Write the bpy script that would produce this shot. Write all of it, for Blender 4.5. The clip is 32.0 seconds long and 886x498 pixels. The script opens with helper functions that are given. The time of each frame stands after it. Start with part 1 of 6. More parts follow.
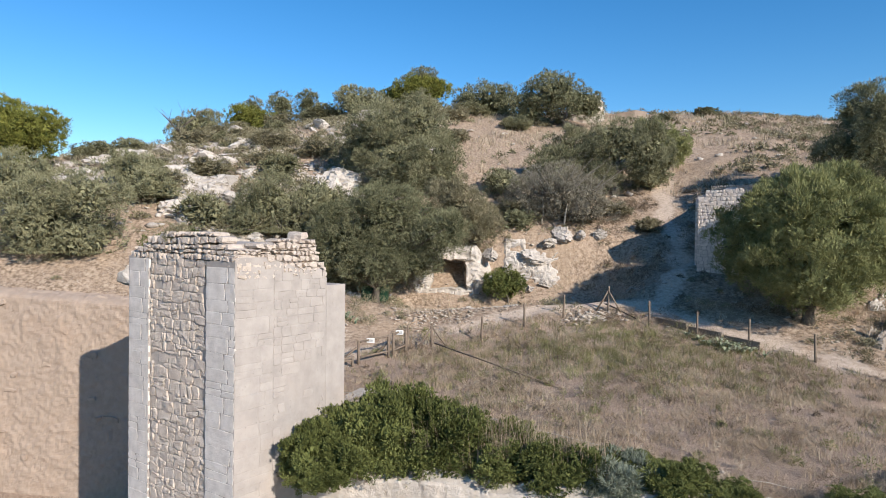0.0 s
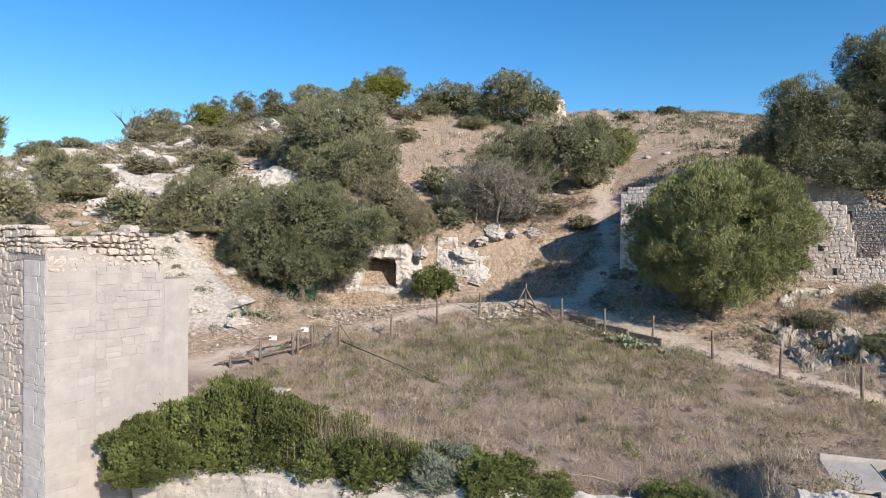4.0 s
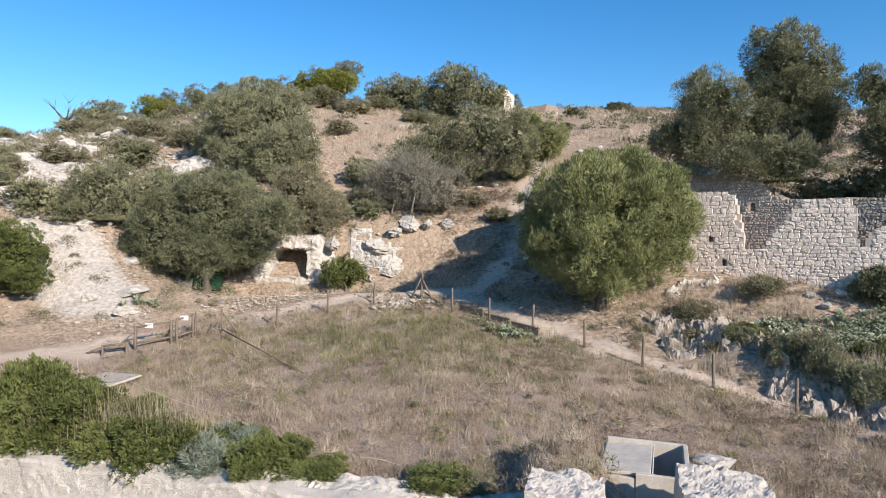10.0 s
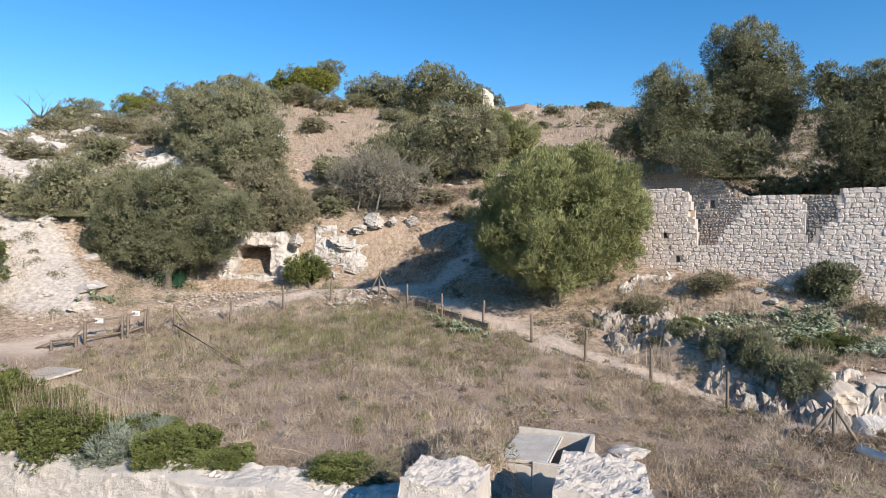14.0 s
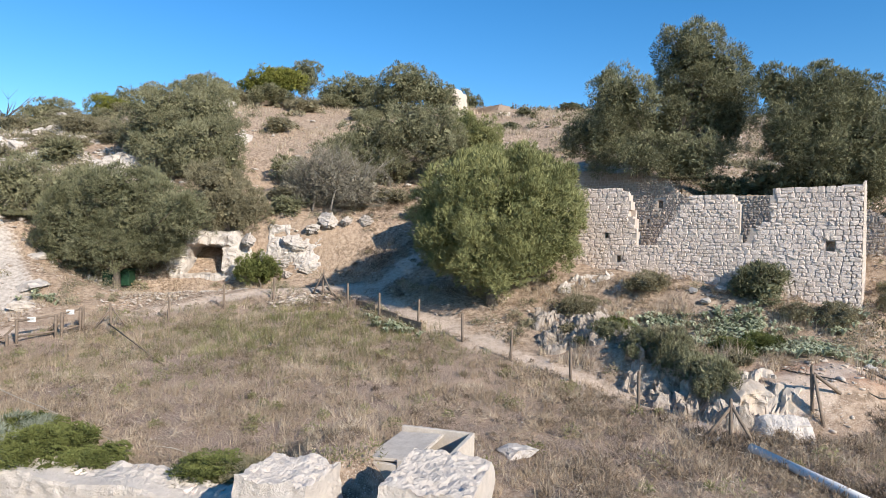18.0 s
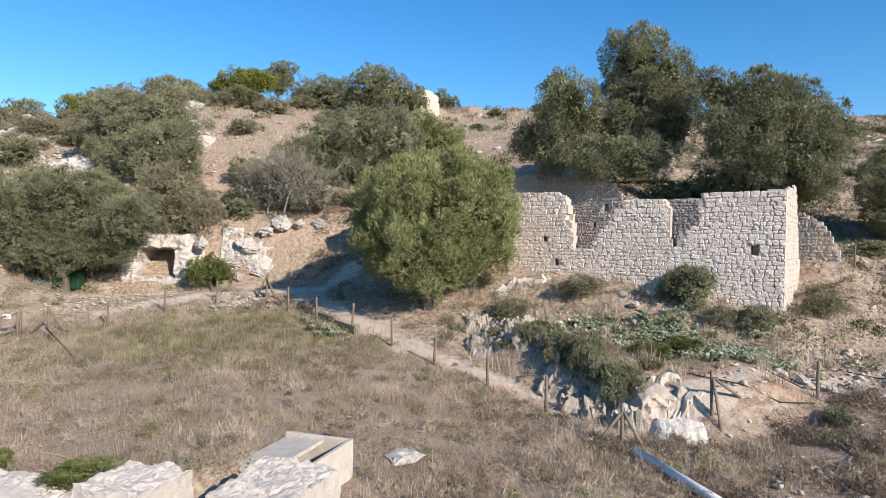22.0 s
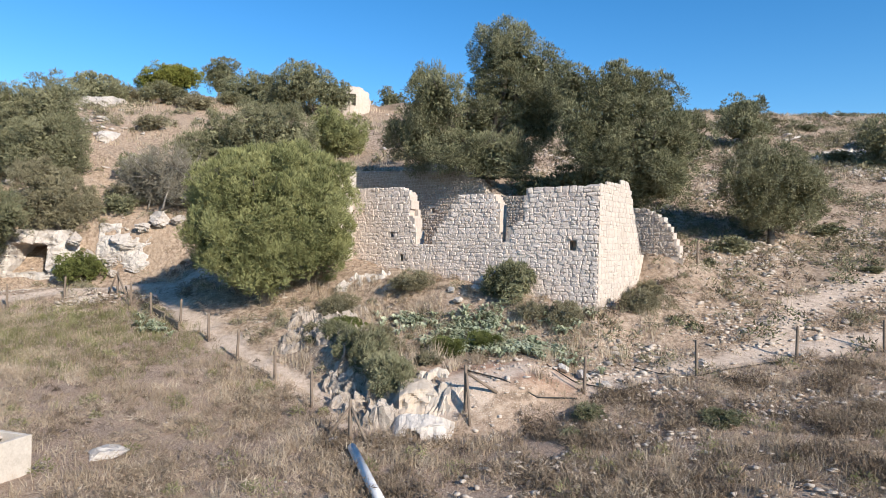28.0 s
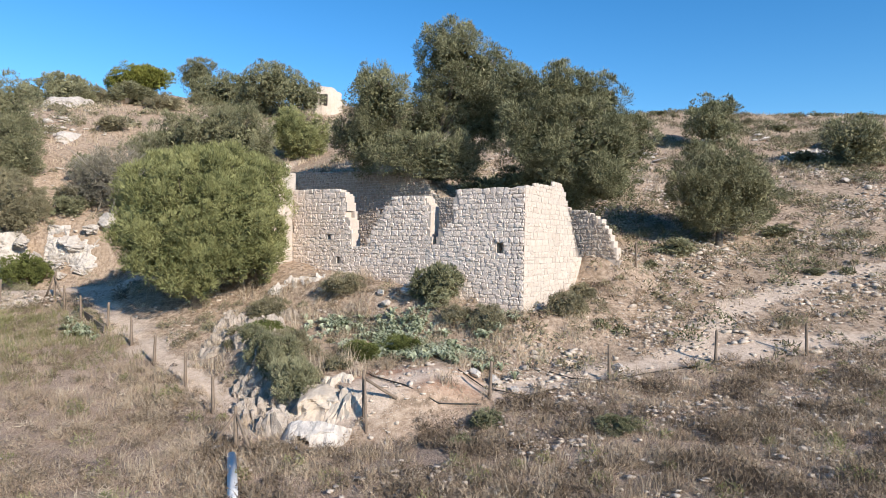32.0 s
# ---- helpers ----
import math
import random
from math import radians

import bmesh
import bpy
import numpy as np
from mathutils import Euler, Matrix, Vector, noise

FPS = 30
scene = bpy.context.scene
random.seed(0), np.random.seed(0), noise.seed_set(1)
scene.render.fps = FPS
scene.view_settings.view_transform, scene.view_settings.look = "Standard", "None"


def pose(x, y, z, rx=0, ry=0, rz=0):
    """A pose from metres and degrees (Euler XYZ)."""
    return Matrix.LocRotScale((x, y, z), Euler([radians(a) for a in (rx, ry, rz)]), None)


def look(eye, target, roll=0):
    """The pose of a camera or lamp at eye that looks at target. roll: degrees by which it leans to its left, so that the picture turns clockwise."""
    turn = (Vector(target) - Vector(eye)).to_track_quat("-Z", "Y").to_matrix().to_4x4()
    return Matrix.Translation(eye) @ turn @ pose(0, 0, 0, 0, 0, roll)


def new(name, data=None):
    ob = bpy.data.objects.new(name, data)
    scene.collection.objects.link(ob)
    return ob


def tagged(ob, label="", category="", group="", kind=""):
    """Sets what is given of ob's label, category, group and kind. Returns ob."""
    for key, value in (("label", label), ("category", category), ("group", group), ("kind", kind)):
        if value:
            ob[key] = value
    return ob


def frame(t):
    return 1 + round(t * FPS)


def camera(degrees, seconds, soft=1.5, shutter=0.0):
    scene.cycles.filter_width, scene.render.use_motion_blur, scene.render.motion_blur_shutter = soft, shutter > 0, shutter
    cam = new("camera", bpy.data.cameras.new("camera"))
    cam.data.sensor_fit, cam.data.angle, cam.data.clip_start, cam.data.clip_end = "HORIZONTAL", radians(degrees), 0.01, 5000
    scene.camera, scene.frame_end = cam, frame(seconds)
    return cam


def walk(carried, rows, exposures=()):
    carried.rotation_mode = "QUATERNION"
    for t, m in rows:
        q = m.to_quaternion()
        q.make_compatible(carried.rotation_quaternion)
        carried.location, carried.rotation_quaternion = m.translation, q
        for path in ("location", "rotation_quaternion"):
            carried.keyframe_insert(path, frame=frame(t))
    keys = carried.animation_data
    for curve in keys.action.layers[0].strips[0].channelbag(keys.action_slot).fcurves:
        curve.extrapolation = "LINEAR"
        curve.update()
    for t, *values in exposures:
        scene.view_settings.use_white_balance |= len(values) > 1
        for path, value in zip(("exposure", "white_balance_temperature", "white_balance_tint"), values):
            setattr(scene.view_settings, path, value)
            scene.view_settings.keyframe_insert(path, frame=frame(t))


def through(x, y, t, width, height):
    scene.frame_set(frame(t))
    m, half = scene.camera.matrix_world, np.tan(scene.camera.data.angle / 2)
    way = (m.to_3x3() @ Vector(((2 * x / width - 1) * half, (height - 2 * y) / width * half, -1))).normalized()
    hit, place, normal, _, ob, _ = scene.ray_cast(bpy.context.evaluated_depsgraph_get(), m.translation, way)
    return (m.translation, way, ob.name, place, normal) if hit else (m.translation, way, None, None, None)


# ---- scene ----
cam = camera(69.3, 32.0, soft=0.9)
# seconds, eye x y z, yaw, pitch, lean
ROWS = [
    (0.0, -0.001, -0.000, 5.500, 1.790, -0.917, 0.801),
    (0.5, 0.437, -0.043, 5.488, 1.927, -0.867, 0.680),
    (1.0, 0.906, -0.024, 5.456, 1.974, -0.825, 0.640),
    (1.5, 1.394, 0.033, 5.411, 1.936, -0.791, 0.630),
    (2.0, 1.903, 0.095, 5.374, 1.863, -0.762, 0.605),
    (2.5, 2.436, 0.144, 5.356, 1.795, -0.756, 0.599),
    (3.0, 2.999, 0.183, 5.342, 1.760, -0.759, 0.632),
    (3.5, 3.597, 0.215, 5.339, 1.783, -0.739, 0.647),
    (5.5, 5.540, 0.487, 5.240, 1.393, -0.808, 0.861),
    (6.0, 6.048, 0.542, 5.195, 1.401, -0.812, 0.830),
    (6.5, 6.492, 0.574, 5.149, 1.361, -0.804, 0.846),
    (7.0, 6.910, 0.597, 5.128, 1.315, -0.809, 0.858),
    (7.5, 7.314, 0.603, 5.110, 1.278, -0.822, 0.872),
    (8.0, 7.680, 0.598, 5.080, 1.226, -0.834, 0.906),
    (8.5, 8.008, 0.607, 5.044, 1.169, -0.844, 0.936),
    (9.0, 8.317, 0.631, 5.002, 1.128, -0.836, 0.955),
    (9.5, 8.619, 0.656, 4.964, 1.091, -0.824, 0.963),
    (10.0, 8.902, 0.652, 4.922, 1.029, -0.821, 1.004),
    (10.5, 9.151, 0.635, 4.876, 0.936, -0.820, 1.088),
    (11.0, 9.389, 0.662, 4.846, 0.891, -0.811, 1.120),
    (11.5, 9.629, 0.709, 4.814, 0.892, -0.788, 1.091),
    (12.0, 9.870, 0.737, 4.759, 0.905, -0.749, 1.070),
    (12.5, 10.107, 0.744, 4.707, 0.914, -0.707, 1.069),
    (13.0, 10.336, 0.715, 4.699, 0.891, -0.702, 1.070),
    (13.5, 10.581, 0.658, 4.723, 0.834, -0.728, 1.072),
    (14.0, 10.865, 0.642, 4.723, 0.766, -0.718, 1.089),
    (14.5, 11.190, 0.681, 4.694, 0.729, -0.659, 1.119),
    (16.5, 12.600, 0.697, 4.658, 0.643, -0.632, 1.188),
    (17.0, 12.897, 0.720, 4.664, 0.592, -0.643, 1.212),
    (17.5, 13.177, 0.737, 4.668, 0.532, -0.618, 1.209),
    (18.0, 13.457, 0.757, 4.675, 0.469, -0.579, 1.237),
    (18.5, 13.752, 0.772, 4.698, 0.410, -0.545, 1.281),
    (19.0, 14.068, 0.766, 4.751, 0.360, -0.533, 1.307),
    (19.5, 14.390, 0.727, 4.825, 0.317, -0.554, 1.274),
    (20.0, 14.716, 0.668, 4.891, 0.285, -0.598, 1.200),
    (20.5, 15.049, 0.631, 4.929, 0.243, -0.632, 1.160),
    (21.0, 15.380, 0.610, 4.958, 0.185, -0.667, 1.147),
    (21.5, 15.711, 0.586, 4.973, 0.130, -0.687, 1.157),
    (22.0, 16.084, 0.565, 4.956, 0.109, -0.675, 1.166),
    (22.5, 16.515, 0.535, 4.920, 0.094, -0.691, 1.127),
    (23.0, 17.008, 0.524, 4.885, 0.063, -0.734, 1.079),
    (23.5, 17.558, 0.564, 4.860, 0.015, -0.760, 1.091),
    (24.0, 18.135, 0.610, 4.856, -0.057, -0.807, 1.097),
    (24.5, 18.722, 0.637, 4.860, -0.151, -0.869, 1.067),
    (25.0, 19.332, 0.658, 4.864, -0.214, -0.895, 1.054),
    (25.5, 19.965, 0.681, 4.889, -0.243, -0.877, 1.094),
    (27.5, 22.447, 0.728, 4.943, -0.349, -0.797, 1.177),
    (28.0, 23.021, 0.767, 4.951, -0.412, -0.776, 1.218),
    (28.5, 23.541, 0.825, 4.971, -0.484, -0.773, 1.265),
    (29.0, 24.014, 0.896, 4.995, -0.523, -0.783, 1.258),
    (29.5, 24.430, 0.955, 5.049, -0.529, -0.833, 1.198),
    (30.0, 24.769, 0.994, 5.108, -0.531, -0.888, 1.149),
    (30.5, 25.052, 1.019, 5.121, -0.536, -0.877, 1.161),
    (31.0, 25.315, 1.036, 5.104, -0.543, -0.819, 1.186),
    (31.5, 25.585, 1.050, 5.098, -0.534, -0.778, 1.173),
    (32.0, 25.866, 1.064, 5.102, -0.491, -0.769, 1.164),
]
walk(cam, [(t, pose(x, y, z, 0, 0, yaw) @ pose(0, 0, 0, 90 + pitch) @ pose(0, 0, 0, 0, 0, lean)) for t, x, y, z, yaw, pitch, lean in ROWS], exposures=[(0.0, 0.44), (3.0, 0.46), (6.0, 0.58), (32.0, 0.59)])
# ---- end of camera ----

# ---- light ----
SUN_DIR = Vector((0.64 * math.cos(radians(27)), -0.768 * math.cos(radians(27)), math.sin(radians(27))))
world = bpy.data.worlds.new("world")
scene.world = world
world.use_nodes = True
sky = world.node_tree.nodes.new("ShaderNodeTexSky")
sky.sky_type, sky.sun_disc = "NISHITA", False
sky.sun_elevation, sky.sun_rotation = radians(27), math.atan2(SUN_DIR.x, SUN_DIR.y)
sky.altitude, sky.air_density, sky.dust_density, sky.ozone_density = 100, 1.0, 0.0, 4.0
clear = world.node_tree.nodes.new("ShaderNodeHueSaturation")
clear.inputs["Saturation"].default_value = 1.28
world.node_tree.links.new(sky.outputs[0], clear.inputs["Color"])
world.node_tree.links.new(clear.outputs[0], world.node_tree.nodes["Background"].inputs[0])
world.node_tree.nodes["Background"].inputs[1].default_value = 0.121
sun = new("sun", bpy.data.lights.new("sun", "SUN"))
sun.data.energy, sun.data.angle, sun.data.color = 4.7, radians(0.5), (1.0, 0.915, 0.82)
sun.matrix_world = look(SUN_DIR * 50, (0, 0, 0))
scene.view_settings.exposure = 0.58


# ---- materials ----
def graph(name):
    m = bpy.data.materials.new(name)
    m.use_nodes = True
    t = m.node_tree
    return m, t, t.nodes["Principled BSDF"]


def node(t, kind, **inputs):
    n = t.nodes.new(kind)
    for key, value in inputs.items():
        n.inputs[key.replace("_", " ")].default_value = value
    return n


def noise_at(t, where, scale, detail=4.0, rough=0.6):
    n = node(t, "ShaderNodeTexNoise", Scale=scale, Detail=detail, Roughness=rough)
    t.links.new(where, n.inputs["Vector"])
    return n.outputs["Fac"]


def ramp(t, fac, *stops):
    r = t.nodes.new("ShaderNodeValToRGB")
    while len(r.color_ramp.elements) < len(stops):
        r.color_ramp.elements.new(0.5)
    for e, (at, c) in zip(r.color_ramp.elements, stops):
        e.position, e.color = at, (*c, 1)
    t.links.new(fac, r.inputs[0])
    return r.outputs[0]


def blend(t, fac, a, b, kind="MIX"):
    n = t.nodes.new("ShaderNodeMix")
    n.data_type, n.blend_type = "RGBA", kind
    for value, slot in ((fac, n.inputs[0]), (a, n.inputs[6]), (b, n.inputs[7])):
        if isinstance(value, (int, float)):
            slot.default_value = value
        elif isinstance(value, tuple):
            slot.default_value = (*value, 1)
        else:
            t.links.new(value, slot)
    return n.outputs[2]


def step(t, fac, low, high):
    n = t.nodes.new("ShaderNodeMapRange")
    t.links.new(fac, n.inputs[0])
    n.inputs[1].default_value, n.inputs[2].default_value = low, high
    return n.outputs[0]


def relief(t, shader, height, strength, distance):
    b = node(t, "ShaderNodeBump", Strength=strength, Distance=distance)
    t.links.new(height, b.inputs["Height"])
    t.links.new(b.outputs[0], shader.inputs["Normal"])


def place(t):
    return t.nodes.new("ShaderNodeNewGeometry").outputs["Position"]


def stone_material(name, pale, dark, stain, bump=0.6, stains=0.45, size=1.0, deep=0.03):
    """Limestone: pale body, grey weathering, ochre stains; each piece a little different."""
    m, t, b = graph(name)
    p = place(t)
    fine, mid, wide = noise_at(t, p, 22 * size, 6, 0.7), noise_at(t, p, 4.5 * size, 5), noise_at(t, p, 0.8 * size, 3)
    base = ramp(t, mid, (0.35, dark), (0.62, pale))
    base = blend(t, step(t, wide, 1 - stains, 1.05 - stains * 0.5), base, stain)
    own = t.nodes.new("ShaderNodeObjectInfo").outputs["Random"]
    isle = t.nodes.new("ShaderNodeNewGeometry").outputs["Random Per Island"]
    base = blend(t, 0.35, base, ramp(t, own, (0, dark), (1, pale)))
    base = blend(t, 0.42, base, ramp(t, isle, (0, dark), (1, pale)))
    base = blend(t, step(t, fine, 0.62, 0.78), base, tuple(c * 0.55 for c in dark))
    t.links.new(base, b.inputs["Base Color"])
    b.inputs["Roughness"].default_value = 0.92
    b.inputs["Specular IOR Level"].default_value = 0.15
    relief(t, b, blend(t, 0.5, fine, mid), bump, deep)
    return m


def leaf_material(name, tones, gloss=0.65, through=0.08):
    """Leaves: tone by leaf and by bush, a little light passes through."""
    m, t, b = graph(name)
    isle = t.nodes.new("ShaderNodeNewGeometry").outputs["Random Per Island"]
    own = t.nodes.new("ShaderNodeObjectInfo").outputs["Random"]
    n = len(tones)
    col = ramp(t, isle, *[(k / max(1, n - 1), c) for k, c in enumerate(tones)])
    patch = noise_at(t, place(t), 0.9, 2)
    col = blend(t, step(t, patch, 0.40, 0.72), col, tuple(min(1, c * 1.35) for c in tones[-1]))
    col = blend(t, 0.25, col, ramp(t, own, (0, tones[0]), (1, tones[-1])))
    t.links.new(col, b.inputs["Base Color"])
    b.inputs["Roughness"].default_value = gloss
    b.inputs["Specular IOR Level"].default_value = 0.12
    thin = t.nodes.new("ShaderNodeBsdfTranslucent")
    t.links.new(col, thin.inputs[0])
    mix = t.nodes.new("ShaderNodeMixShader")
    mix.inputs[0].default_value = through
    t.links.new(b.outputs[0], mix.inputs[1])
    t.links.new(thin.outputs[0], mix.inputs[2])
    t.links.new(mix.outputs[0], t.nodes["Material Output"].inputs[0])
    return m


def plain_material(name, low, high, rough=0.8, scale=6.0, metal=0.0, bump=0.3, depth=0.01):
    m, t, b = graph(name)
    p = t.nodes.new("ShaderNodeTexCoord").outputs["Object"]
    a, c = noise_at(t, p, scale, 5), noise_at(t, p, scale * 7, 4)
    t.links.new(ramp(t, blend(t, 0.4, a, c), (0.32, low), (0.66, high)), b.inputs["Base Color"])
    b.inputs["Roughness"].default_value, b.inputs["Metallic"].default_value = rough, metal
    b.inputs["Specular IOR Level"].default_value = 0.25
    relief(t, b, blend(t, 0.5, a, c), bump, depth)
    return m


def ground_material():
    m, t, b = graph("dry_ground")
    p = place(t)
    fine, mid, wide, huge = noise_at(t, p, 30, 6, 0.75), noise_at(t, p, 5, 5, 0.65), noise_at(t, p, 0.9, 4), noise_at(t, p, 0.22, 3)
    soil = ramp(t, mid, (0.36, (0.145, 0.104, 0.072)), (0.50, (0.32, 0.235, 0.165)), (0.64, (0.50, 0.39, 0.29)))
    litter = ramp(t, fine, (0.36, (0.12, 0.082, 0.06)), (0.50, (0.31, 0.228, 0.17)), (0.64, (0.56, 0.44, 0.345)))
    kind = t.nodes.new("ShaderNodeAttribute")
    kind.attribute_name = "cover"
    tint = t.nodes.new("ShaderNodeSeparateColor")
    t.links.new(kind.outputs["Color"], tint.inputs[0])
    cover = t.nodes.new("ShaderNodeMath")
    cover.operation = "MULTIPLY_ADD"
    t.links.new(wide, cover.inputs[0])
    cover.inputs[1].default_value = 1.4
    t.links.new(tint.outputs[1], cover.inputs[2])
    col = blend(t, step(t, cover.outputs[0], 0.55, 1.35), soil, litter)
    col = blend(t, step(t, huge, 0.5, 0.72), col, blend(t, 0.4, col, (0.42, 0.31, 0.21)))
    col = blend(t, step(t, blend(t, 0.4, tint.outputs[2], mid), 0.35, 0.65), col, ramp(t, mid, (0.3, (0.30, 0.17, 0.11)), (0.7, (0.50, 0.33, 0.23))))
    bare = ramp(t, mid, (0.34, (0.33, 0.285, 0.24)), (0.62, (0.58, 0.515, 0.445)))
    col = blend(t, step(t, blend(t, 0.4, kind.outputs["Alpha"], mid), 0.36, 0.56), col, bare)
    path = ramp(t, fine, (0.30, (0.45, 0.345, 0.265)), (0.60, (0.68, 0.555, 0.445)))
    col = blend(t, step(t, blend(t, 0.5, tint.outputs[0], mid), 0.42, 0.85), col, path)
    pebble = node(t, "ShaderNodeTexVoronoi", Scale=9.0)
    t.links.new(p, pebble.inputs["Vector"])
    chips = step(t, pebble.outputs["Distance"], 0.20, 0.14)
    some = step(t, noise_at(t, p, 1.7, 3), 0.50, 0.62)
    n = t.nodes.new("ShaderNodeMath")
    n.operation = "MULTIPLY"
    t.links.new(chips, n.inputs[0])
    t.links.new(some, n.inputs[1])
    col = blend(t, n.outputs[0], col, (0.62, 0.55, 0.47))
    grit = node(t, "ShaderNodeTexVoronoi", Scale=17.0)
    t.links.new(p, grit.inputs["Vector"])
    g2 = t.nodes.new("ShaderNodeMath")
    g2.operation = "MULTIPLY"
    t.links.new(step(t, grit.outputs["Distance"], 0.30, 0.22), g2.inputs[0])
    t.links.new(step(t, blend(t, 0.35, noise_at(t, p, 0.7, 3), tint.outputs[1]), 0.52, 0.34), g2.inputs[1])
    col = blend(t, g2.outputs[0], col, ramp(t, grit.outputs["Color"], (0.0, (0.27, 0.215, 0.165)), (1.0, (0.58, 0.50, 0.415))))
    t.links.new(col, b.inputs["Base Color"])
    b.inputs["Roughness"].default_value = 1.0
    b.inputs["Specular IOR Level"].default_value = 0.05
    relief(t, b, blend(t, 0.5, blend(t, 0.5, fine, mid), n.outputs[0]), 1.0, 0.10)
    return m


GROUND = ground_material()
LIMESTONE = stone_material("limestone_rock", (0.68, 0.615, 0.545), (0.29, 0.255, 0.22), (0.54, 0.39, 0.24), 1.0, 0.36, 0.8, 0.09)
MASONRY = stone_material("ashlar_limestone", (0.90, 0.77, 0.665), (0.58, 0.485, 0.41), (0.75, 0.585, 0.46), 1.0, 0.36, 1.3, 0.06)
MORTAR = stone_material("old_mortar", (0.58, 0.50, 0.43), (0.36, 0.31, 0.265), (0.50, 0.39, 0.29), 1.0, 0.5)
PLASTER = stone_material("weathered_lime_plaster", (0.52, 0.455, 0.395), (0.36, 0.315, 0.275), (0.46, 0.365, 0.285), 0.8, 0.45, 0.7)
SANDSTONE = stone_material("sandy_render", (0.42, 0.33, 0.26), (0.27, 0.205, 0.155), (0.41, 0.285, 0.20), 1.0, 0.5, 0.9)
SIDE_STONE = stone_material("sunlit_cream_ashlar", (0.60, 0.52, 0.445), (0.42, 0.36, 0.305), (0.53, 0.42, 0.325), 1.0, 0.42, 1.0, 0.05)
WHITEWASH = stone_material("flaking_whitewash", (0.68, 0.60, 0.52), (0.48, 0.42, 0.355), (0.62, 0.47, 0.34), 1.0, 0.36, 1.1, 0.09)
OCHRE = stone_material("ochre_stained_rock", (0.60, 0.52, 0.43), (0.30, 0.25, 0.20), (0.60, 0.40, 0.20), 1.0, 0.55, 0.9)
SHELL = stone_material("pinkish_rubble_stone", (0.70, 0.60, 0.51), (0.42, 0.35, 0.295), (0.60, 0.44, 0.30), 1.0, 0.42, 1.2, 0.08)
# back-wall rubble: brown-grey, darkened further in place of the shade behind the gaps
SHADED_RUBBLE = stone_material("rubble_stone_with_painted_shade", (0.50, 0.43, 0.36), (0.27, 0.225, 0.185), (0.44, 0.33, 0.24), 1.0, 0.5, 1.4, 0.09)
LIMEWASH = stone_material("white_limewash", (0.80, 0.725, 0.655), (0.46, 0.41, 0.365), (0.66, 0.54, 0.45), 0.7, 0.4, 0.8)
LIME = stone_material("lichen_streaked_limewash", (0.46, 0.41, 0.37), (0.28, 0.25, 0.225), (0.44, 0.355, 0.29), 0.6, 0.5, 0.55)
OLIVE = leaf_material("olive_leaves", [(0.076, 0.077, 0.040), (0.160, 0.158, 0.086), (0.275, 0.264, 0.158)])
GREEN = leaf_material("fresh_olive_leaves", [(0.062, 0.073, 0.027), (0.145, 0.158, 0.060), (0.270, 0.270, 0.120)])
DARK = leaf_material("dark_evergreen_leaves", [(0.054, 0.057, 0.028), (0.124, 0.127, 0.066), (0.238, 0.234, 0.138)])
MASTIC = leaf_material("mastic_leaves", [(0.036, 0.044, 0.013), (0.078, 0.092, 0.026), (0.145, 0.158, 0.052)])
PINE = leaf_material("pine_needles", [(0.070, 0.080, 0.018), (0.125, 0.134, 0.028), (0.190, 0.190, 0.045)])
GREY = leaf_material("dry_twigs_and_leaves", [(0.13, 0.115, 0.085), (0.19, 0.17, 0.125), (0.25, 0.225, 0.17)], 0.8)
SCRUB = leaf_material("grey_green_scrub", [(0.125, 0.112, 0.066), (0.19, 0.172, 0.105), (0.255, 0.228, 0.145)], 0.8)
STRAW = leaf_material("dry_grass", [(0.23, 0.176, 0.118), (0.41, 0.330, 0.235), (0.60, 0.500, 0.380)], 0.8, 0.3)
HAY = leaf_material("grey_dead_grass", [(0.18, 0.132, 0.088), (0.31, 0.24, 0.165), (0.49, 0.395, 0.285)], 0.8, 0.3)
HERB = leaf_material("green_weeds", [(0.13, 0.13, 0.055), (0.20, 0.195, 0.085), (0.29, 0.275, 0.14)], 0.8, 0.3)
BROWN = leaf_material("dead_brown_herbs", [(0.085, 0.060, 0.042), (0.145, 0.108, 0.076), (0.225, 0.175, 0.125)], 0.8, 0.2)
SQUILL = leaf_material("squill_leaves", [(0.16, 0.185, 0.10), (0.30, 0.33, 0.20), (0.50, 0.52, 0.37)], 0.5, 0.2)
BARK = plain_material("grey_bark", (0.07, 0.055, 0.042), (0.20, 0.17, 0.14), 0.95, 9, 0, 0.8, 0.02)
WOOD = plain_material("weathered_post_wood", (0.10, 0.075, 0.055), (0.27, 0.21, 0.16), 0.9, 8, 0, 0.5)
CONCRETE = plain_material("stained_concrete", (0.40, 0.345, 0.285), (0.60, 0.535, 0.455), 0.9, 3, 0, 0.3)
STEEL = plain_material("galvanised_steel", (0.72, 0.69, 0.64), (0.84, 0.81, 0.76), 0.9, 4, 0.0, 0.05)
NETTING = plain_material("green_plastic", (0.008, 0.028, 0.014), (0.02, 0.065, 0.032), 0.5, 8)
SIGN = plain_material("white_sign_board", (0.72, 0.72, 0.70), (0.80, 0.80, 0.78), 0.5, 4, 0, 0.05)
ROPE = plain_material("black_hose", (0.02, 0.018, 0.016), (0.05, 0.045, 0.04), 0.6, 8)
CORD = plain_material("pale_rope", (0.40, 0.36, 0.30), (0.55, 0.50, 0.43), 0.8, 8)
GAP_SHADE = plain_material("painted_gap_shade", (0.03, 0.026, 0.022), (0.07, 0.06, 0.05), 0.9, 5)
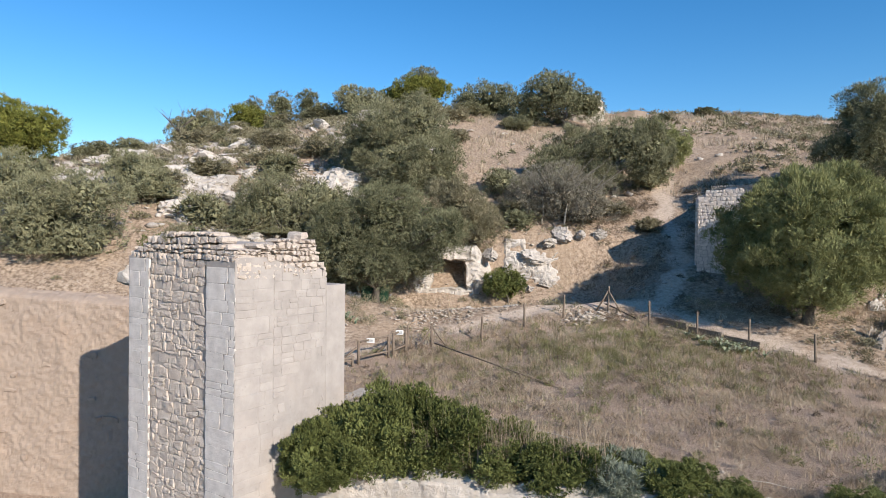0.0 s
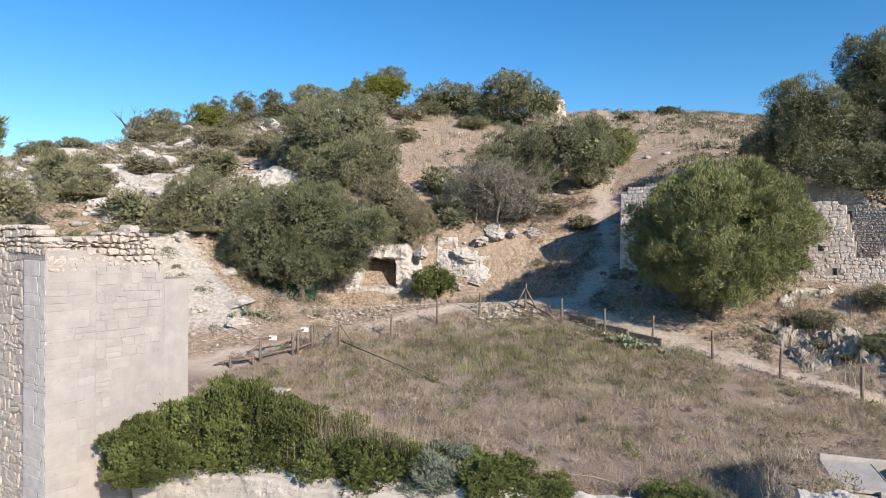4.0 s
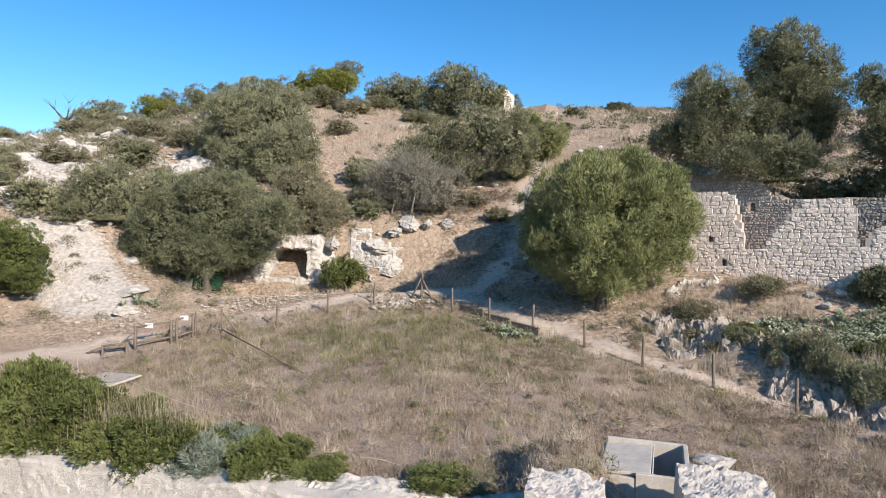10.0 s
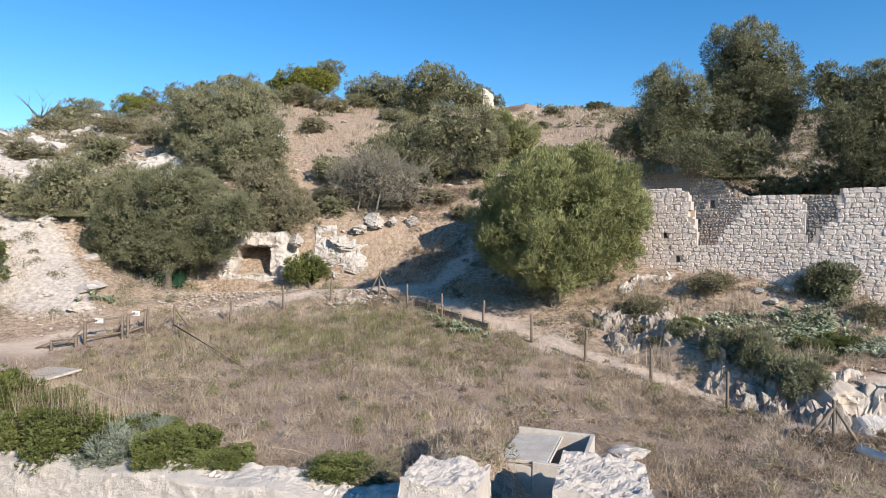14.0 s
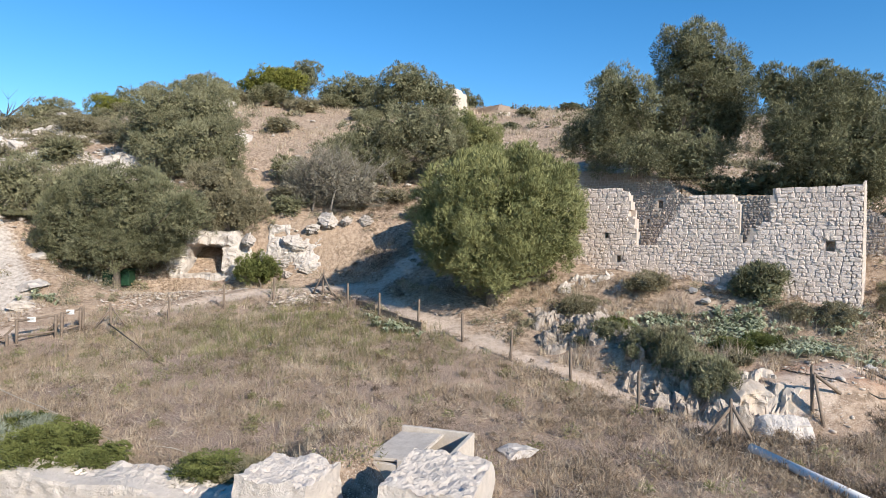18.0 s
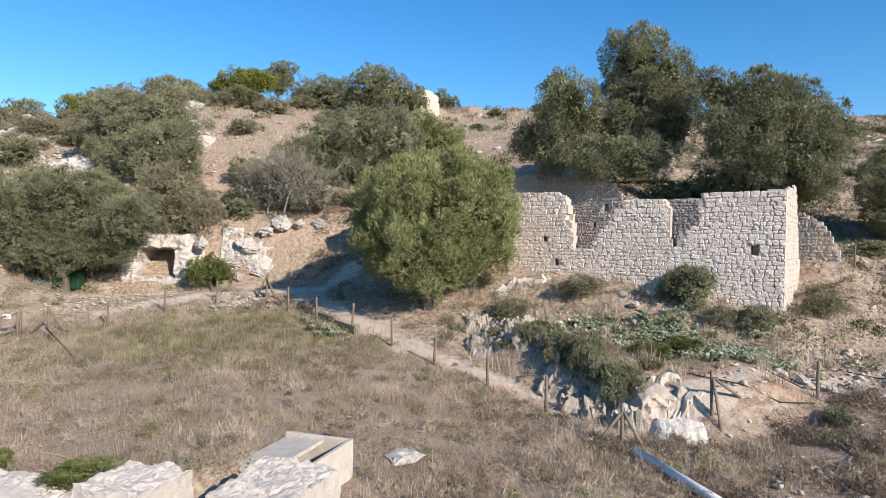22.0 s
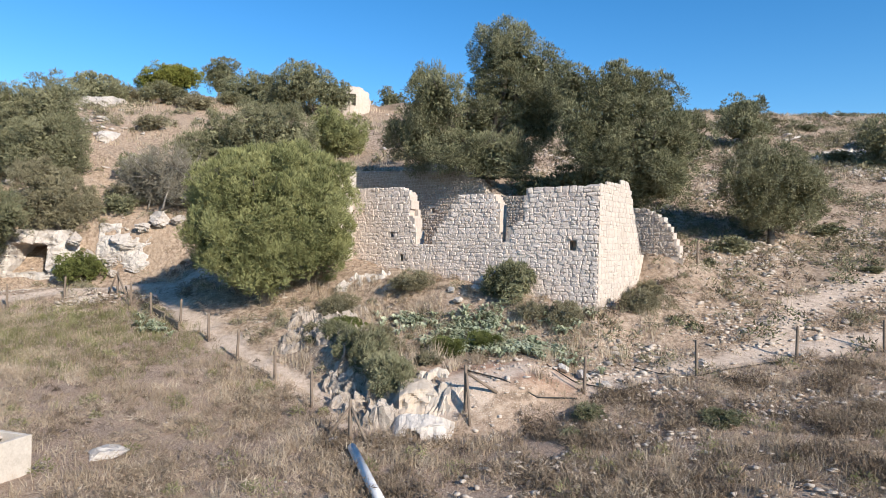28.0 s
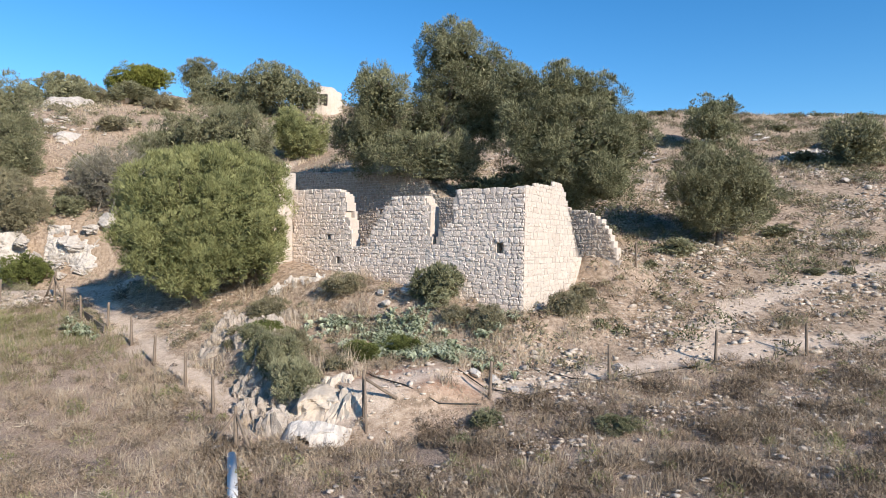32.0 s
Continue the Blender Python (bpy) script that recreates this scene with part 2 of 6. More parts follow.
RUBBLE = stone_material("tan_rubble", (0.60, 0.52, 0.435), (0.32, 0.265, 0.215), (0.46, 0.34, 0.23), 0.8, 0.45, 1.5)
ROUGH = stone_material("dark_cracked_limestone", (0.60, 0.515, 0.43), (0.18, 0.145, 0.115), (0.46, 0.33, 0.20), 1.0, 0.42, 1.1, 0.10)


# ---- lie of the land: levels on a coarse survey grid, smoothed, with banks and steps worked in ----
GRID_X = (-60, -30, -20, -10, -3, 4, 11, 18, 25, 32, 40, 60)
GRID_Y = (12, 18, 24, 30, 36, 44, 56, 76)
LEVELS = (
    (-1.0, -0.9, -0.8, -0.6, -0.4, -0.3, -0.4, -0.4, -0.6, 0.0, 0.5, 1.5),
    (0.0, -0.2, -0.3, -0.3, -0.2, 0.0, -0.2, -0.5, -0.4, 0.4, 0.8, 1.8),
    (1.0, 0.6, 0.2, -0.4, -0.6, 0.3, 0.3, 0.0, 1.1, 1.1, 1.4, 3.0),
    (4.0, 2.8, 2.0, 0.5, 0.4, 1.2, 1.4, 2.8, 3.3, 3.7, 3.7, 5.5),
    (8.0, 7.4, 7.2, 5.0, 2.4, 2.6, 3.6, 4.3, 5.8, 6.0, 5.0, 6.3),
    (9.6, 10.0, 10.3, 9.6, 9.2, 8.6, 7.6, 9.4, 10.6, 10.0, 8.6, 10.5),
    (11.2, 12.4, 14.4, 15.6, 15.0, 13.6, 13.2, 13.6, 14.4, 14.0, 12.8, 13.5),
    (13.6, 16.0, 17.8, 21.2, 21.6, 20.6, 20.6, 20.6, 20.8, 20.6, 20.3, 20.8),
)


def smooth(a, b, v):
    k = np.clip((v - a) / (b - a), 0.0, 1.0)
    return k * k * (3 - 2 * k)


def survey():
    fx, fy = np.arange(-60, 90.1, 1.0), np.arange(0, 110.1, 1.0)
    rows = np.array([np.interp(fx, GRID_X, row) for row in LEVELS])
    sheet = np.array([np.interp(fy, GRID_Y, rows[:, n]) for n in range(len(fx))]).T
    for _ in range(3):
        for axis in (0, 1):
            wide = np.concatenate([np.take(sheet, [0, 0], axis), sheet, np.take(sheet, [-1, -1], axis)], axis)
            sheet = sum(np.take(wide, np.arange(sheet.shape[axis]) + k, axis) for k in range(5)) / 5
    return sheet


SHEET = survey()
WALL_RUN, WALL_OUT = np.array((-0.829, 0.559)), np.array((-0.559, -0.829))
CORNER = np.array((29.12, 25.12))


def along_wall(x, y):
    """Metres along the ruin's front from its outer corner, and metres behind that front."""
    dx, dy = x - CORNER[0], y - CORNER[1]
    return dx * WALL_RUN[0] + dy * WALL_RUN[1], -(dx * WALL_OUT[0] + dy * WALL_OUT[1])


def wave(x, y, size, seed):
    """A cheap smooth noise of about -1 to 1."""
    s = np.sin(seed * 12.9 + np.array([1.3, 2.1, 4.7, 7.9]))
    a = np.sin((x + s[0] * 9) / size * 2.1 + 1.7 * np.sin(y / size * 1.3 + s[1] * 5))
    b = np.sin((y + s[2] * 9) / size * 2.3 + 1.9 * np.sin(x / size * 1.1 + s[3] * 5))
    return 0.5 * (a + b)


def land(x, y):
    """The ground's height."""
    x, y = np.asarray(x, float), np.asarray(y, float)
    gx, gy = np.clip(x + 60, 0, 149.99), np.clip(y, 0, 109.99)
    i, j = gx.astype(int), gy.astype(int)
    u, v = gx - i, gy - j
    z = (SHEET[j, i] * (1 - u) + SHEET[j, i + 1] * u) * (1 - v) + (SHEET[j + 1, i] * (1 - u) + SHEET[j + 1, i + 1] * u) * v
    # the rock step that holds the cave, and the quarried slope beside it
    cliff = smooth(-12, -5, x) * (1 - smooth(7, 11, x))
    edge = 38.7 + 0.3 * wave(x, y, 3.0, 2) + 2.2 * np.exp(-(((x + 0.85) / 1.5) ** 4))
    z = z - cliff * 2.2 * smooth(33.0, 37.0, y) * (1 - smooth(0.0, 1.2, y - edge)) + 0.4 * cliff * smooth(0.6, 1.6, y - edge) * (1 - smooth(2, 6, y - edge))
    # the rocky bank under the ruin
    bank = smooth(17.5, 19.5, x) * (1 - smooth(25.5, 28.0, x))
    foot = 23.0 - 0.78 * (x - 18.2) * (1 - smooth(22, 27, x)) - 3.9 * smooth(22, 27, x)
    z = z + bank * (0.75 * smooth(-0.1, 1.0, y - foot) * (1 - smooth(1.5, 6.0, y - foot)) - 0.25 * smooth(-2.5, -0.4, y - foot) * (1 - smooth(-0.4, 0.2, y - foot)))
    # the ruin stands in a cutting: a level floor within, held by its back wall
    u, w = along_wall(x, y)
    inside = smooth(-1.2, 0.4, u) * (1 - smooth(17.0, 19.0, u))
    z = np.where((w > 0.3) & (w < 6.1), z + inside * (3.4 + 0.05 * u - z), z)
    behind = smooth(0.0, 4.0, u) * (1 - smooth(13.0, 19.0, u))
    z = np.where(w >= 6.1, np.maximum(z, z + behind * (7.3 + 1.05 * smooth(7.2, 9.5, u) - z) * (1 - smooth(9.0, 14.0, w))), z)
    # earth banked against the foot of the front and of the outer side
    foot_z = np.interp(u, (-6, 0, 3.2, 6.4, 8.7, 11.3, 19.6), (3.0, 2.35, 2.8, 3.25, 3.5, 3.8, 4.2))
    lean_to = smooth(-3.0, -0.1, w) * (1 - smooth(0.3, 0.5, w)) * smooth(-1.5, 0.0, u) * (1 - smooth(19.6, 22, u))
    z = z + lean_to * (foot_z - z)
    beside = smooth(-3.5, -0.2, u) * (1 - smooth(0.0, 0.3, u)) * smooth(-0.2, 0.6, w) * (1 - smooth(6.5, 9.0, w))
    z = z + beside * (2.25 + 0.19 * np.clip(w, 0, 8) + 1.5 * smooth(4.9, 6.4, w) - z)
    # the terrace breaks off at its near wall and beside the tower
    rim = 15.6 - 0.24 * (x + 2.0)
    drop = np.maximum(np.where(x < 10.6, 1 - smooth(-0.12, 0.1, y - rim), 0.0), (1 - smooth(-6.0, -5.0, x)) * (1 - smooth(22.7, 23.1, y)))
    drop = np.maximum(drop, 1 - smooth(8.6, 10.6, y))
    z = z - 3.9 * drop
    # earth banked up beside the water trough
    z = z + 0.85 * np.exp(-(((x - 11.35) / 1.0) ** 4 + ((y - 14.1) / 1.3) ** 4))
    # unevenness
    rough = 0.25 + 0.75 * smooth(20, 34, y)
    z = z + rough * (0.10 * wave(x, y, 3.1, 3) + 0.06 * wave(x, y, 1.3, 5)) + 0.03 * wave(x, y, 0.6, 7) + smooth(40, 60, y) * 0.25 * wave(x, y, 7.0, 9)
    return z


# ---- makers ----
def mesh_of(name, verts, faces, material, smooth_faces=False):
    me = bpy.data.meshes.new(name)
    me.from_pydata([tuple(v) for v in verts], [], [tuple(f) for f in faces])
    me.materials.append(material)
    if smooth_faces:
        me.polygons.foreach_set("use_smooth", [True] * len(me.polygons))
    me.update()
    return me


def hang(name, me, parent=None, label="", m=None):
    ob = new(name, me)
    ob.parent = parent
    if m is not None:
        ob.matrix_basis = m
    return tagged(ob, label)


def part(name, bm, material, parent, label="", smooth_faces=False):
    me = bpy.data.meshes.new(name)
    bmesh.ops.recalc_face_normals(bm, faces=bm.faces)
    bm.to_mesh(me)
    bm.free()
    me.materials.append(material)
    if smooth_faces:
        me.polygons.foreach_set("use_smooth", [True] * len(me.polygons))
    return hang(name, me, parent, label)


def quads(name, corners, material):
    """One mesh of loose quads from an array (n, 4, 3)."""
    n = len(corners)
    me = bpy.data.meshes.new(name)
    me.vertices.add(4 * n)
    me.vertices.foreach_set("co", np.ascontiguousarray(corners, np.float32).ravel())
    me.loops.add(4 * n)
    me.loops.foreach_set("vertex_index", np.arange(4 * n, dtype=np.int32))
    me.polygons.add(n)
    me.polygons.foreach_set("loop_start", np.arange(0, 4 * n, 4, dtype=np.int32))
    me.materials.append(material)
    me.update(calc_edges=True)
    return me


def blades(name, corners, material):
    """One mesh of loose triangles from an array (n, 3, 3)."""
    n = len(corners)
    me = bpy.data.meshes.new(name)
    me.vertices.add(3 * n)
    me.vertices.foreach_set("co", np.ascontiguousarray(corners, np.float32).ravel())
    me.loops.add(3 * n)
    me.loops.foreach_set("vertex_index", np.arange(3 * n, dtype=np.int32))
    me.polygons.add(n)
    me.polygons.foreach_set("loop_start", np.arange(0, 3 * n, 3, dtype=np.int32))
    me.materials.append(material)
    me.update(calc_edges=True)
    return me


def unit(v):
    return v / np.maximum(1e-9, np.linalg.norm(v, axis=-1, keepdims=True))


def dome(seed, count, sx, sy, h):
    """Random lobes of a rounded, uneven crown; half widths and height, base at z = 0."""
    r = random.Random(seed)
    out = [(0, 0, 0.48 * h, 0.70 * sx, 0.70 * sy, 0.44 * h)]
    for k in range(count):
        g, far, q = 2 * math.pi * (k + r.uniform(-0.35, 0.35)) / count, r.uniform(0.35, 0.62), r.uniform(0.30, 0.46)
        out.append((math.cos(g) * far * sx, math.sin(g) * far * sy, h * r.uniform(0.26, 0.74), q * sx, q * sy, q * 0.55 * h))
    return out


def crown_mesh(name, seed, lobes, leaves, material, leaf=(0.13, 0.02), spray=0.3, gaps=0.2, up=0.45):
    """A crown of many small leaves in sprays on the outside of its lobes (x y z, three half widths), with gaps and stray shoots."""
    r = np.random.RandomState(seed)
    lobes = np.array(lobes, float)
    c, q = lobes[:, :3], lobes[:, 3:]
    area = q[:, 0] * q[:, 1] + q[:, 1] * q[:, 2] + q[:, 0] * q[:, 2]
    # clumps on the lobes
    n = max(24, int(2.1 * area.sum() / spray**2 * 0.5))
    own = r.choice(len(c), n, p=area / area.sum())
    out = unit(r.normal(size=(n, 3)) + np.array([0, 0, 0.1]))
    lump = out * q[own] / spray
    reach = r.uniform(0.62, 0.93, n) + np.where(r.uniform(0, 1, n) < 0.16, r.uniform(0.05, 0.26, n), 0)
    reach = reach + 0.10 * wave(lump[:, 0] * 0.4 + own, lump[:, 1] * 0.4 + lump[:, 2] * 0.35, 1.0, seed)
    knot = c[own] + out * q[own] * reach[:, None]
    inside = np.min(np.where(np.arange(len(c))[None] == own[:, None], 9.0, np.linalg.norm((knot[:, None] - c[None]) / q[None], axis=2)), 1) if len(c) > 1 else np.full(n, 9.0)
    p = knot / (spray * 3.4)
    hole = wave(p[:, 0] * 2 + seed, p[:, 1] * 2 + p[:, 2] * 1.6, 1.0, seed) + 0.6 * wave(p[:, 2] * 3.1, p[:, 0] * 2.7, 1.0, seed + 3)
    keep = (inside > 0.78) & (hole > -1.1 + gaps)
    knot, away = knot[keep], out[keep]
    wide = spray * r.uniform(0.7, 2.1, len(knot))
    # sprays on the clumps
    n = leaves // 9
    own = r.choice(len(knot), n, p=wide**2 / (wide**2).sum())
    out = unit(r.normal(size=(n, 3)) + 0.75 * away[own] + np.array([0, 0, 0.25]))
    mid = knot[own] + out * (wide[own] * r.uniform(0.55, 1.1, n))[:, None]
    size = spray * r.uniform(0.25, 0.7, len(mid))
    pick = r.choice(len(mid), leaves, p=size**2 / (size**2).sum())
    stray = r.normal(0, 0.42, (leaves, 3))
    spot = mid[pick] + (stray - 0.35 * np.sum(stray * out[pick], 1, keepdims=True) * out[pick]) * size[pick][:, None]
    way = unit(0.9 * out[pick] + 0.9 * stray + 0.35 * r.normal(size=(leaves, 3)) + np.array([0, 0, up]))
    ln, wd = leaf[0] * r.uniform(0.7, 1.4, (leaves, 1)), leaf[1] * r.uniform(0.7, 1.3, (leaves, 1))
    # broad leaves deep inside
    m = leaves // 7
    own = r.choice(len(lobes), m, p=area / area.sum())
    deep = unit(r.normal(size=(m, 3)))
    spot = np.concatenate([spot, c[own] + deep * q[own] * r.uniform(0.25, 0.66, (m, 1))])
    way = np.concatenate([way, unit(deep + r.normal(size=(m, 3)))])
    ln, wd = np.concatenate([ln, leaf[0] * r.uniform(1.3, 2.2, (m, 1))]), np.concatenate([wd, leaf[1] * r.uniform(3.5, 6.0, (m, 1))])
    side = unit(np.cross(way, r.normal(size=(len(way), 3))))
    spot[:, 2] = np.maximum(spot[:, 2], 0.03)
    return blades(name, np.stack([spot - side * wd, spot + side * wd, spot + way * ln], 1), material)


def limb_mesh(name, runs, material, sides=7):
    """Tapered limbs: each run a list of (x, y, z, radius)."""
    verts, faces = [], []
    for run in runs:
        start = len(verts)
        pts = [Vector(q[:3]) for q in run]
        for k, q in enumerate(run):
            d = (pts[min(k + 1, len(run) - 1)] - pts[max(k - 1, 0)]).normalized()
            a = d.orthogonal().normalized()
            b = d.cross(a)
            for s in range(sides):
                g = 2 * math.pi * s / sides
                verts.append(pts[k] + (a * math.cos(g) + b * math.sin(g)) * q[3] * (1 + 0.12 * math.sin(3 * g + k)))
        for k in range(len(run) - 1):
            for s in range(sides):
                i, j = start + k * sides + s, start + k * sides + (s + 1) % sides
                faces.append((i, j, j + sides, i + sides))
        faces.append([start + s for s in reversed(range(sides))])
        faces.append([start + (len(run) - 1) * sides + s for s in range(sides)])
    return mesh_of(name, verts, faces, material, True)


def trunk_runs(seed, height, spread, girth, forks=5, lean=0.2):
    r = random.Random(seed)
    base = [(0, 0, -0.3, girth * 1.3)]
    x = y = 0.0
    for k in range(1, 4):
        x, y = x + r.uniform(-lean, lean), y + r.uniform(-lean, lean)
        base.append((x, y, height * 0.14 * k, girth * (1.05 - 0.12 * k)))
    runs = [base]
    for f in range(forks):
        g = 2 * math.pi * (f + r.uniform(-0.3, 0.3)) / forks
        run, px, py, pz = [], x, y, height * 0.36
        for k in range(5):
            run.append((px, py, pz, girth * (0.62 - 0.13 * k)))
            px += math.cos(g) * spread * 0.2 + r.uniform(-0.15, 0.15)
            py += math.sin(g) * spread * 0.2 + r.uniform(-0.15, 0.15)
            pz += height * (0.14 + r.uniform(-0.03, 0.03))
        runs.append(run)
        for _ in range(2):
            i = r.randint(1, 3)
            q, w = run[i], g + r.uniform(-1.1, 1.1)
            runs.append([q[:3] + (q[3] * 0.7,)] + [(q[0] + math.cos(w) * spread * 0.14 * k, q[1] + math.sin(w) * spread * 0.14 * k, q[2] + height * 0.09 * k, q[3] * (0.7 - 0.2 * k)) for k in (1, 2, 3)])
    return runs


def limb_runs(seed, lobes, girth):
    """A trunk that forks low, a bent limb to each lobe and twigs out to its leaves."""
    r = random.Random(seed)
    low = max(0.8 if max(q[2] for q in lobes) > 3 else 0.2, min(z - 0.7 * c for _, _, z, _, _, c in lobes))
    runs = [[(0, 0, -0.4, girth * 1.4), (r.uniform(-0.1, 0.1), r.uniform(-0.1, 0.1), low * 0.4, girth), (r.uniform(-0.2, 0.2), r.uniform(-0.2, 0.2), low * 0.9, girth * 0.8)]]
    fx, fy, fz, _ = runs[0][-1]
    for x, y, z, a, b, c in lobes:
        bend = [r.uniform(-0.25, 0.25) * a for _ in range(2)]
        run = [(fx + (x - fx) * k + bend[0] * math.sin(3.1 * k), fy + (y - fy) * k + bend[1] * math.sin(3.1 * k), fz + (z - fz) * k ** 0.8, girth * (0.62 - 0.42 * k)) for k in (0, 0.3, 0.6, 1.0)]
        runs.append(run)
        for _ in range(5):
            g, e = r.uniform(0, 6.3), r.uniform(-0.3, 1.2)
            tip = (x + math.cos(g) * math.cos(e) * a * 0.9, y + math.sin(g) * math.cos(e) * b * 0.9, z + math.sin(e) * c * 0.9)
            p = run[r.randint(2, 3)]
            runs.append([(p[0] + (tip[0] - p[0]) * k + 0.1 * r.uniform(-a, a) * k * (1 - k) * 4, p[1] + (tip[1] - p[1]) * k, p[2] + (tip[2] - p[2]) * k, girth * (0.24 - 0.19 * k)) for k in (0, 0.5, 1.0)])
    return runs


def tree(name, lobes, seed, material, label, leaves, leaf=(0.13, 0.02), spray=0.3, gaps=0.2, girth=0.16, category="tree", group="", up=0.45, bark=None):
    """A tree whose crown fills the given lobes (place x y z, half width, half height)."""
    bx, by = sum(q[0] for q in lobes) / len(lobes), sum(q[1] for q in lobes) / len(lobes)
    bz = float(land(bx, by))
    top = hang(name, None, None, label, pose(bx, by, bz))
    tagged(top, category=category, group=group)
    own = [(x - bx, y - by, z - bz, a, a, c) for x, y, z, a, c in lobes]
    hang("trunk", limb_mesh("trunk", limb_runs(seed, own, girth), bark or BARK, 6), top)
    hang("crown", crown_mesh("crown", seed, own, leaves, material, leaf, spray, gaps, up), top)
    return top


def rock_mesh(name, seed, size, material, cuts=2, rough=0.35):
    """A broken, angular rock."""
    bm = bmesh.new()
    bmesh.ops.create_icosphere(bm, subdivisions=cuts, radius=1.0)
    r = random.Random(seed)
    planes = [(Vector((r.gauss(0, 1), r.gauss(0, 1), r.gauss(0, 1))).normalized(), r.uniform(0.42, 0.82)) for _ in range(13)]
    for v in bm.verts:
        for n, d in planes:
            over = v.co.dot(n) - d
            if over > 0:
                v.co -= n * over * 0.97
        v.co *= 1 + rough * 0.10 * noise.noise(v.co * 11 + Vector((seed, 0, 0))) - rough * 0.55 * abs(noise.noise(v.co * 2.4 + Vector((seed * 3.7, 0, 0)))) - rough * 0.30 * abs(noise.noise(v.co * 4.3 + Vector((0, seed * 1.9, 0))))
        v.co = Vector((v.co.x * size[0], v.co.y * size[1], v.co.z * size[2]))
    me = bpy.data.meshes.new(name)
    bm.to_mesh(me)
    bm.free()
    me.materials.append(material)
    return me


def hewn(outline, proud, seed, inset=0.02, sink=0.05):
    """One rough stone of a wall: its outline in the wall's plane (along, height), swelling out to -y."""
    r = random.Random(seed)
    n = len(outline)
    cu, cz = sum(p[0] for p in outline) / n, sum(p[1] for p in outline) / n
    calm = min(1.0, proud * 28)
    ring = lambda k, y, wild: [(cu + (u - cu) * k + r.uniform(-wild, wild) * calm, y + r.uniform(-wild, wild) * 0.8 * calm, cz + (z - cz) * k + r.uniform(-wild, wild) * calm) for u, z in outline]
    size = max(abs(p[0] - cu) + abs(p[1] - cz) for p in outline)
    k = max(0.55, 1 - inset / max(size, 0.03) * 1.6)
    verts = ring(1.0, sink, 0) + ring(1.0, -proud * 0.45, 0.013) + ring(k, -proud, 0.022) + [(cu, -proud - r.uniform(-0.004, 0.018) * calm, cz)]
    faces = []
    for a in range(n):
        c = (a + 1) % n
        faces += [(a, c, n + c, n + a), (n + a, n + c, 2 * n + c, 2 * n + a), (2 * n + a, 2 * n + c, 3 * n)]
    return verts, faces


def joined_stones(name, items, m, material):
    """items: (outline, proud, seed): one mesh of many stones, set by the pose m."""
    verts, faces = [], []
    for outline, proud, seed in items:
        v, f = hewn(outline, proud, seed)
        k = len(verts)
        verts += [m @ Vector(q) for q in v]
        faces += [tuple(k + i for i in g) for g in f]
    return mesh_of(name, verts, faces, material)


def slab(outline, origin, run, thick, material, name, parent, label=""):
    """A wall: an outline of (metres along, height), set at origin along run, thick metres into the ground behind it."""
    bm = bmesh.new()
    run = Vector((*run, 0)).normalized()
    back = Vector((-run.y, run.x, 0)) * thick
    front = [bm.verts.new(Vector((*origin, 0)) + run * u + Vector((0, 0, z))) for u, z in outline]
    rear = [bm.verts.new(v.co + back) for v in front]
    bm.faces.new(front)
    bm.faces.new(list(reversed(rear)))
    for k in range(len(front)):
        n = (k + 1) % len(front)
        bm.faces.new((front[k], front[n], rear[n], rear[k]))
    bmesh.ops.triangulate(bm, faces=[f for f in bm.faces if len(f.verts) > 4])
    return part(name, bm, material, parent, label)


# ---- ground ----
def spaced(stops):
    out = [stops[0][0]]
    for (a, _), (b, d) in zip(stops, stops[1:]):
        n = max(1, round((b - a) / d))
        out += [a + (b - a) * k / n for k in range(1, n + 1)]
    return np.array(out)


PATHS = (
    ((-9, 25.5), (-6, 28), (-2, 30), (2, 32.2), (6, 33.3), (10, 32.8), (12.4, 36), (13.2, 42), (15, 50)),
    ((9.5, 32), (11.5, 29.6), (14, 26.6), (17, 23.4), (19.6, 20.6), (21, 18.9)),
    ((21.5, 18.4), (26, 20.6), (30, 21.4), (34, 22.8), (38, 23.8), (46, 25)),
    ((34, 22.8), (38, 27), (44, 30), (60, 34)),
)


def off_path(x, y):
    best = np.full(np.shape(x), 99.0)
    for line in PATHS:
        for (ax, ay), (bx, by) in zip(line, line[1:]):
            k = np.clip(((x - ax) * (bx - ax) + (y - ay) * (by - ay)) / ((bx - ax) ** 2 + (by - ay) ** 2), 0, 1)
            best = np.minimum(best, np.hypot(x - ax - k * (bx - ax), y - ay - k * (by - ay)))
    return best


def in_field(x, y):
    """1 in the grassy field inside the fence, 0 outside."""
    fence = np.minimum(31.0 + 0.1 * x - smooth(-2, -9, x) * 3, 31.6 - 1.02 * (x - 8.5))
    return smooth(-0.8, 0.8, np.maximum(fence, 16.5 + 0.25 * (x - 21) + 1.6 * smooth(23.5, 27, x)) - y)


gx = spaced([(-1800, 0), (-200, 200), (-60, 10), (-24, 1.2), (-10, 0.4), (44, 0.2), (60, 0.6), (90, 2), (200, 10), (1800, 200)])
gy = spaced([(-1500, 0), (-100, 200), (0, 10), (12, 1.0), (42, 0.2), (62, 0.5), (100, 1.2), (200, 10), (2200, 200)])
px, py = np.meshgrid(gx, gy)
far = np.clip(np.maximum(py - 100, 0) / 300, 0, 1)
pz = land(px, py) - 6 * far
ny, nx = px.shape
idx = np.arange(nx * ny).reshape(ny, nx)
cells = np.stack([idx[:-1, :-1], idx[:-1, 1:], idx[1:, 1:], idx[1:, :-1]], -1).reshape(-1, 4)
me = bpy.data.meshes.new("ground")
me.vertices.add(nx * ny)
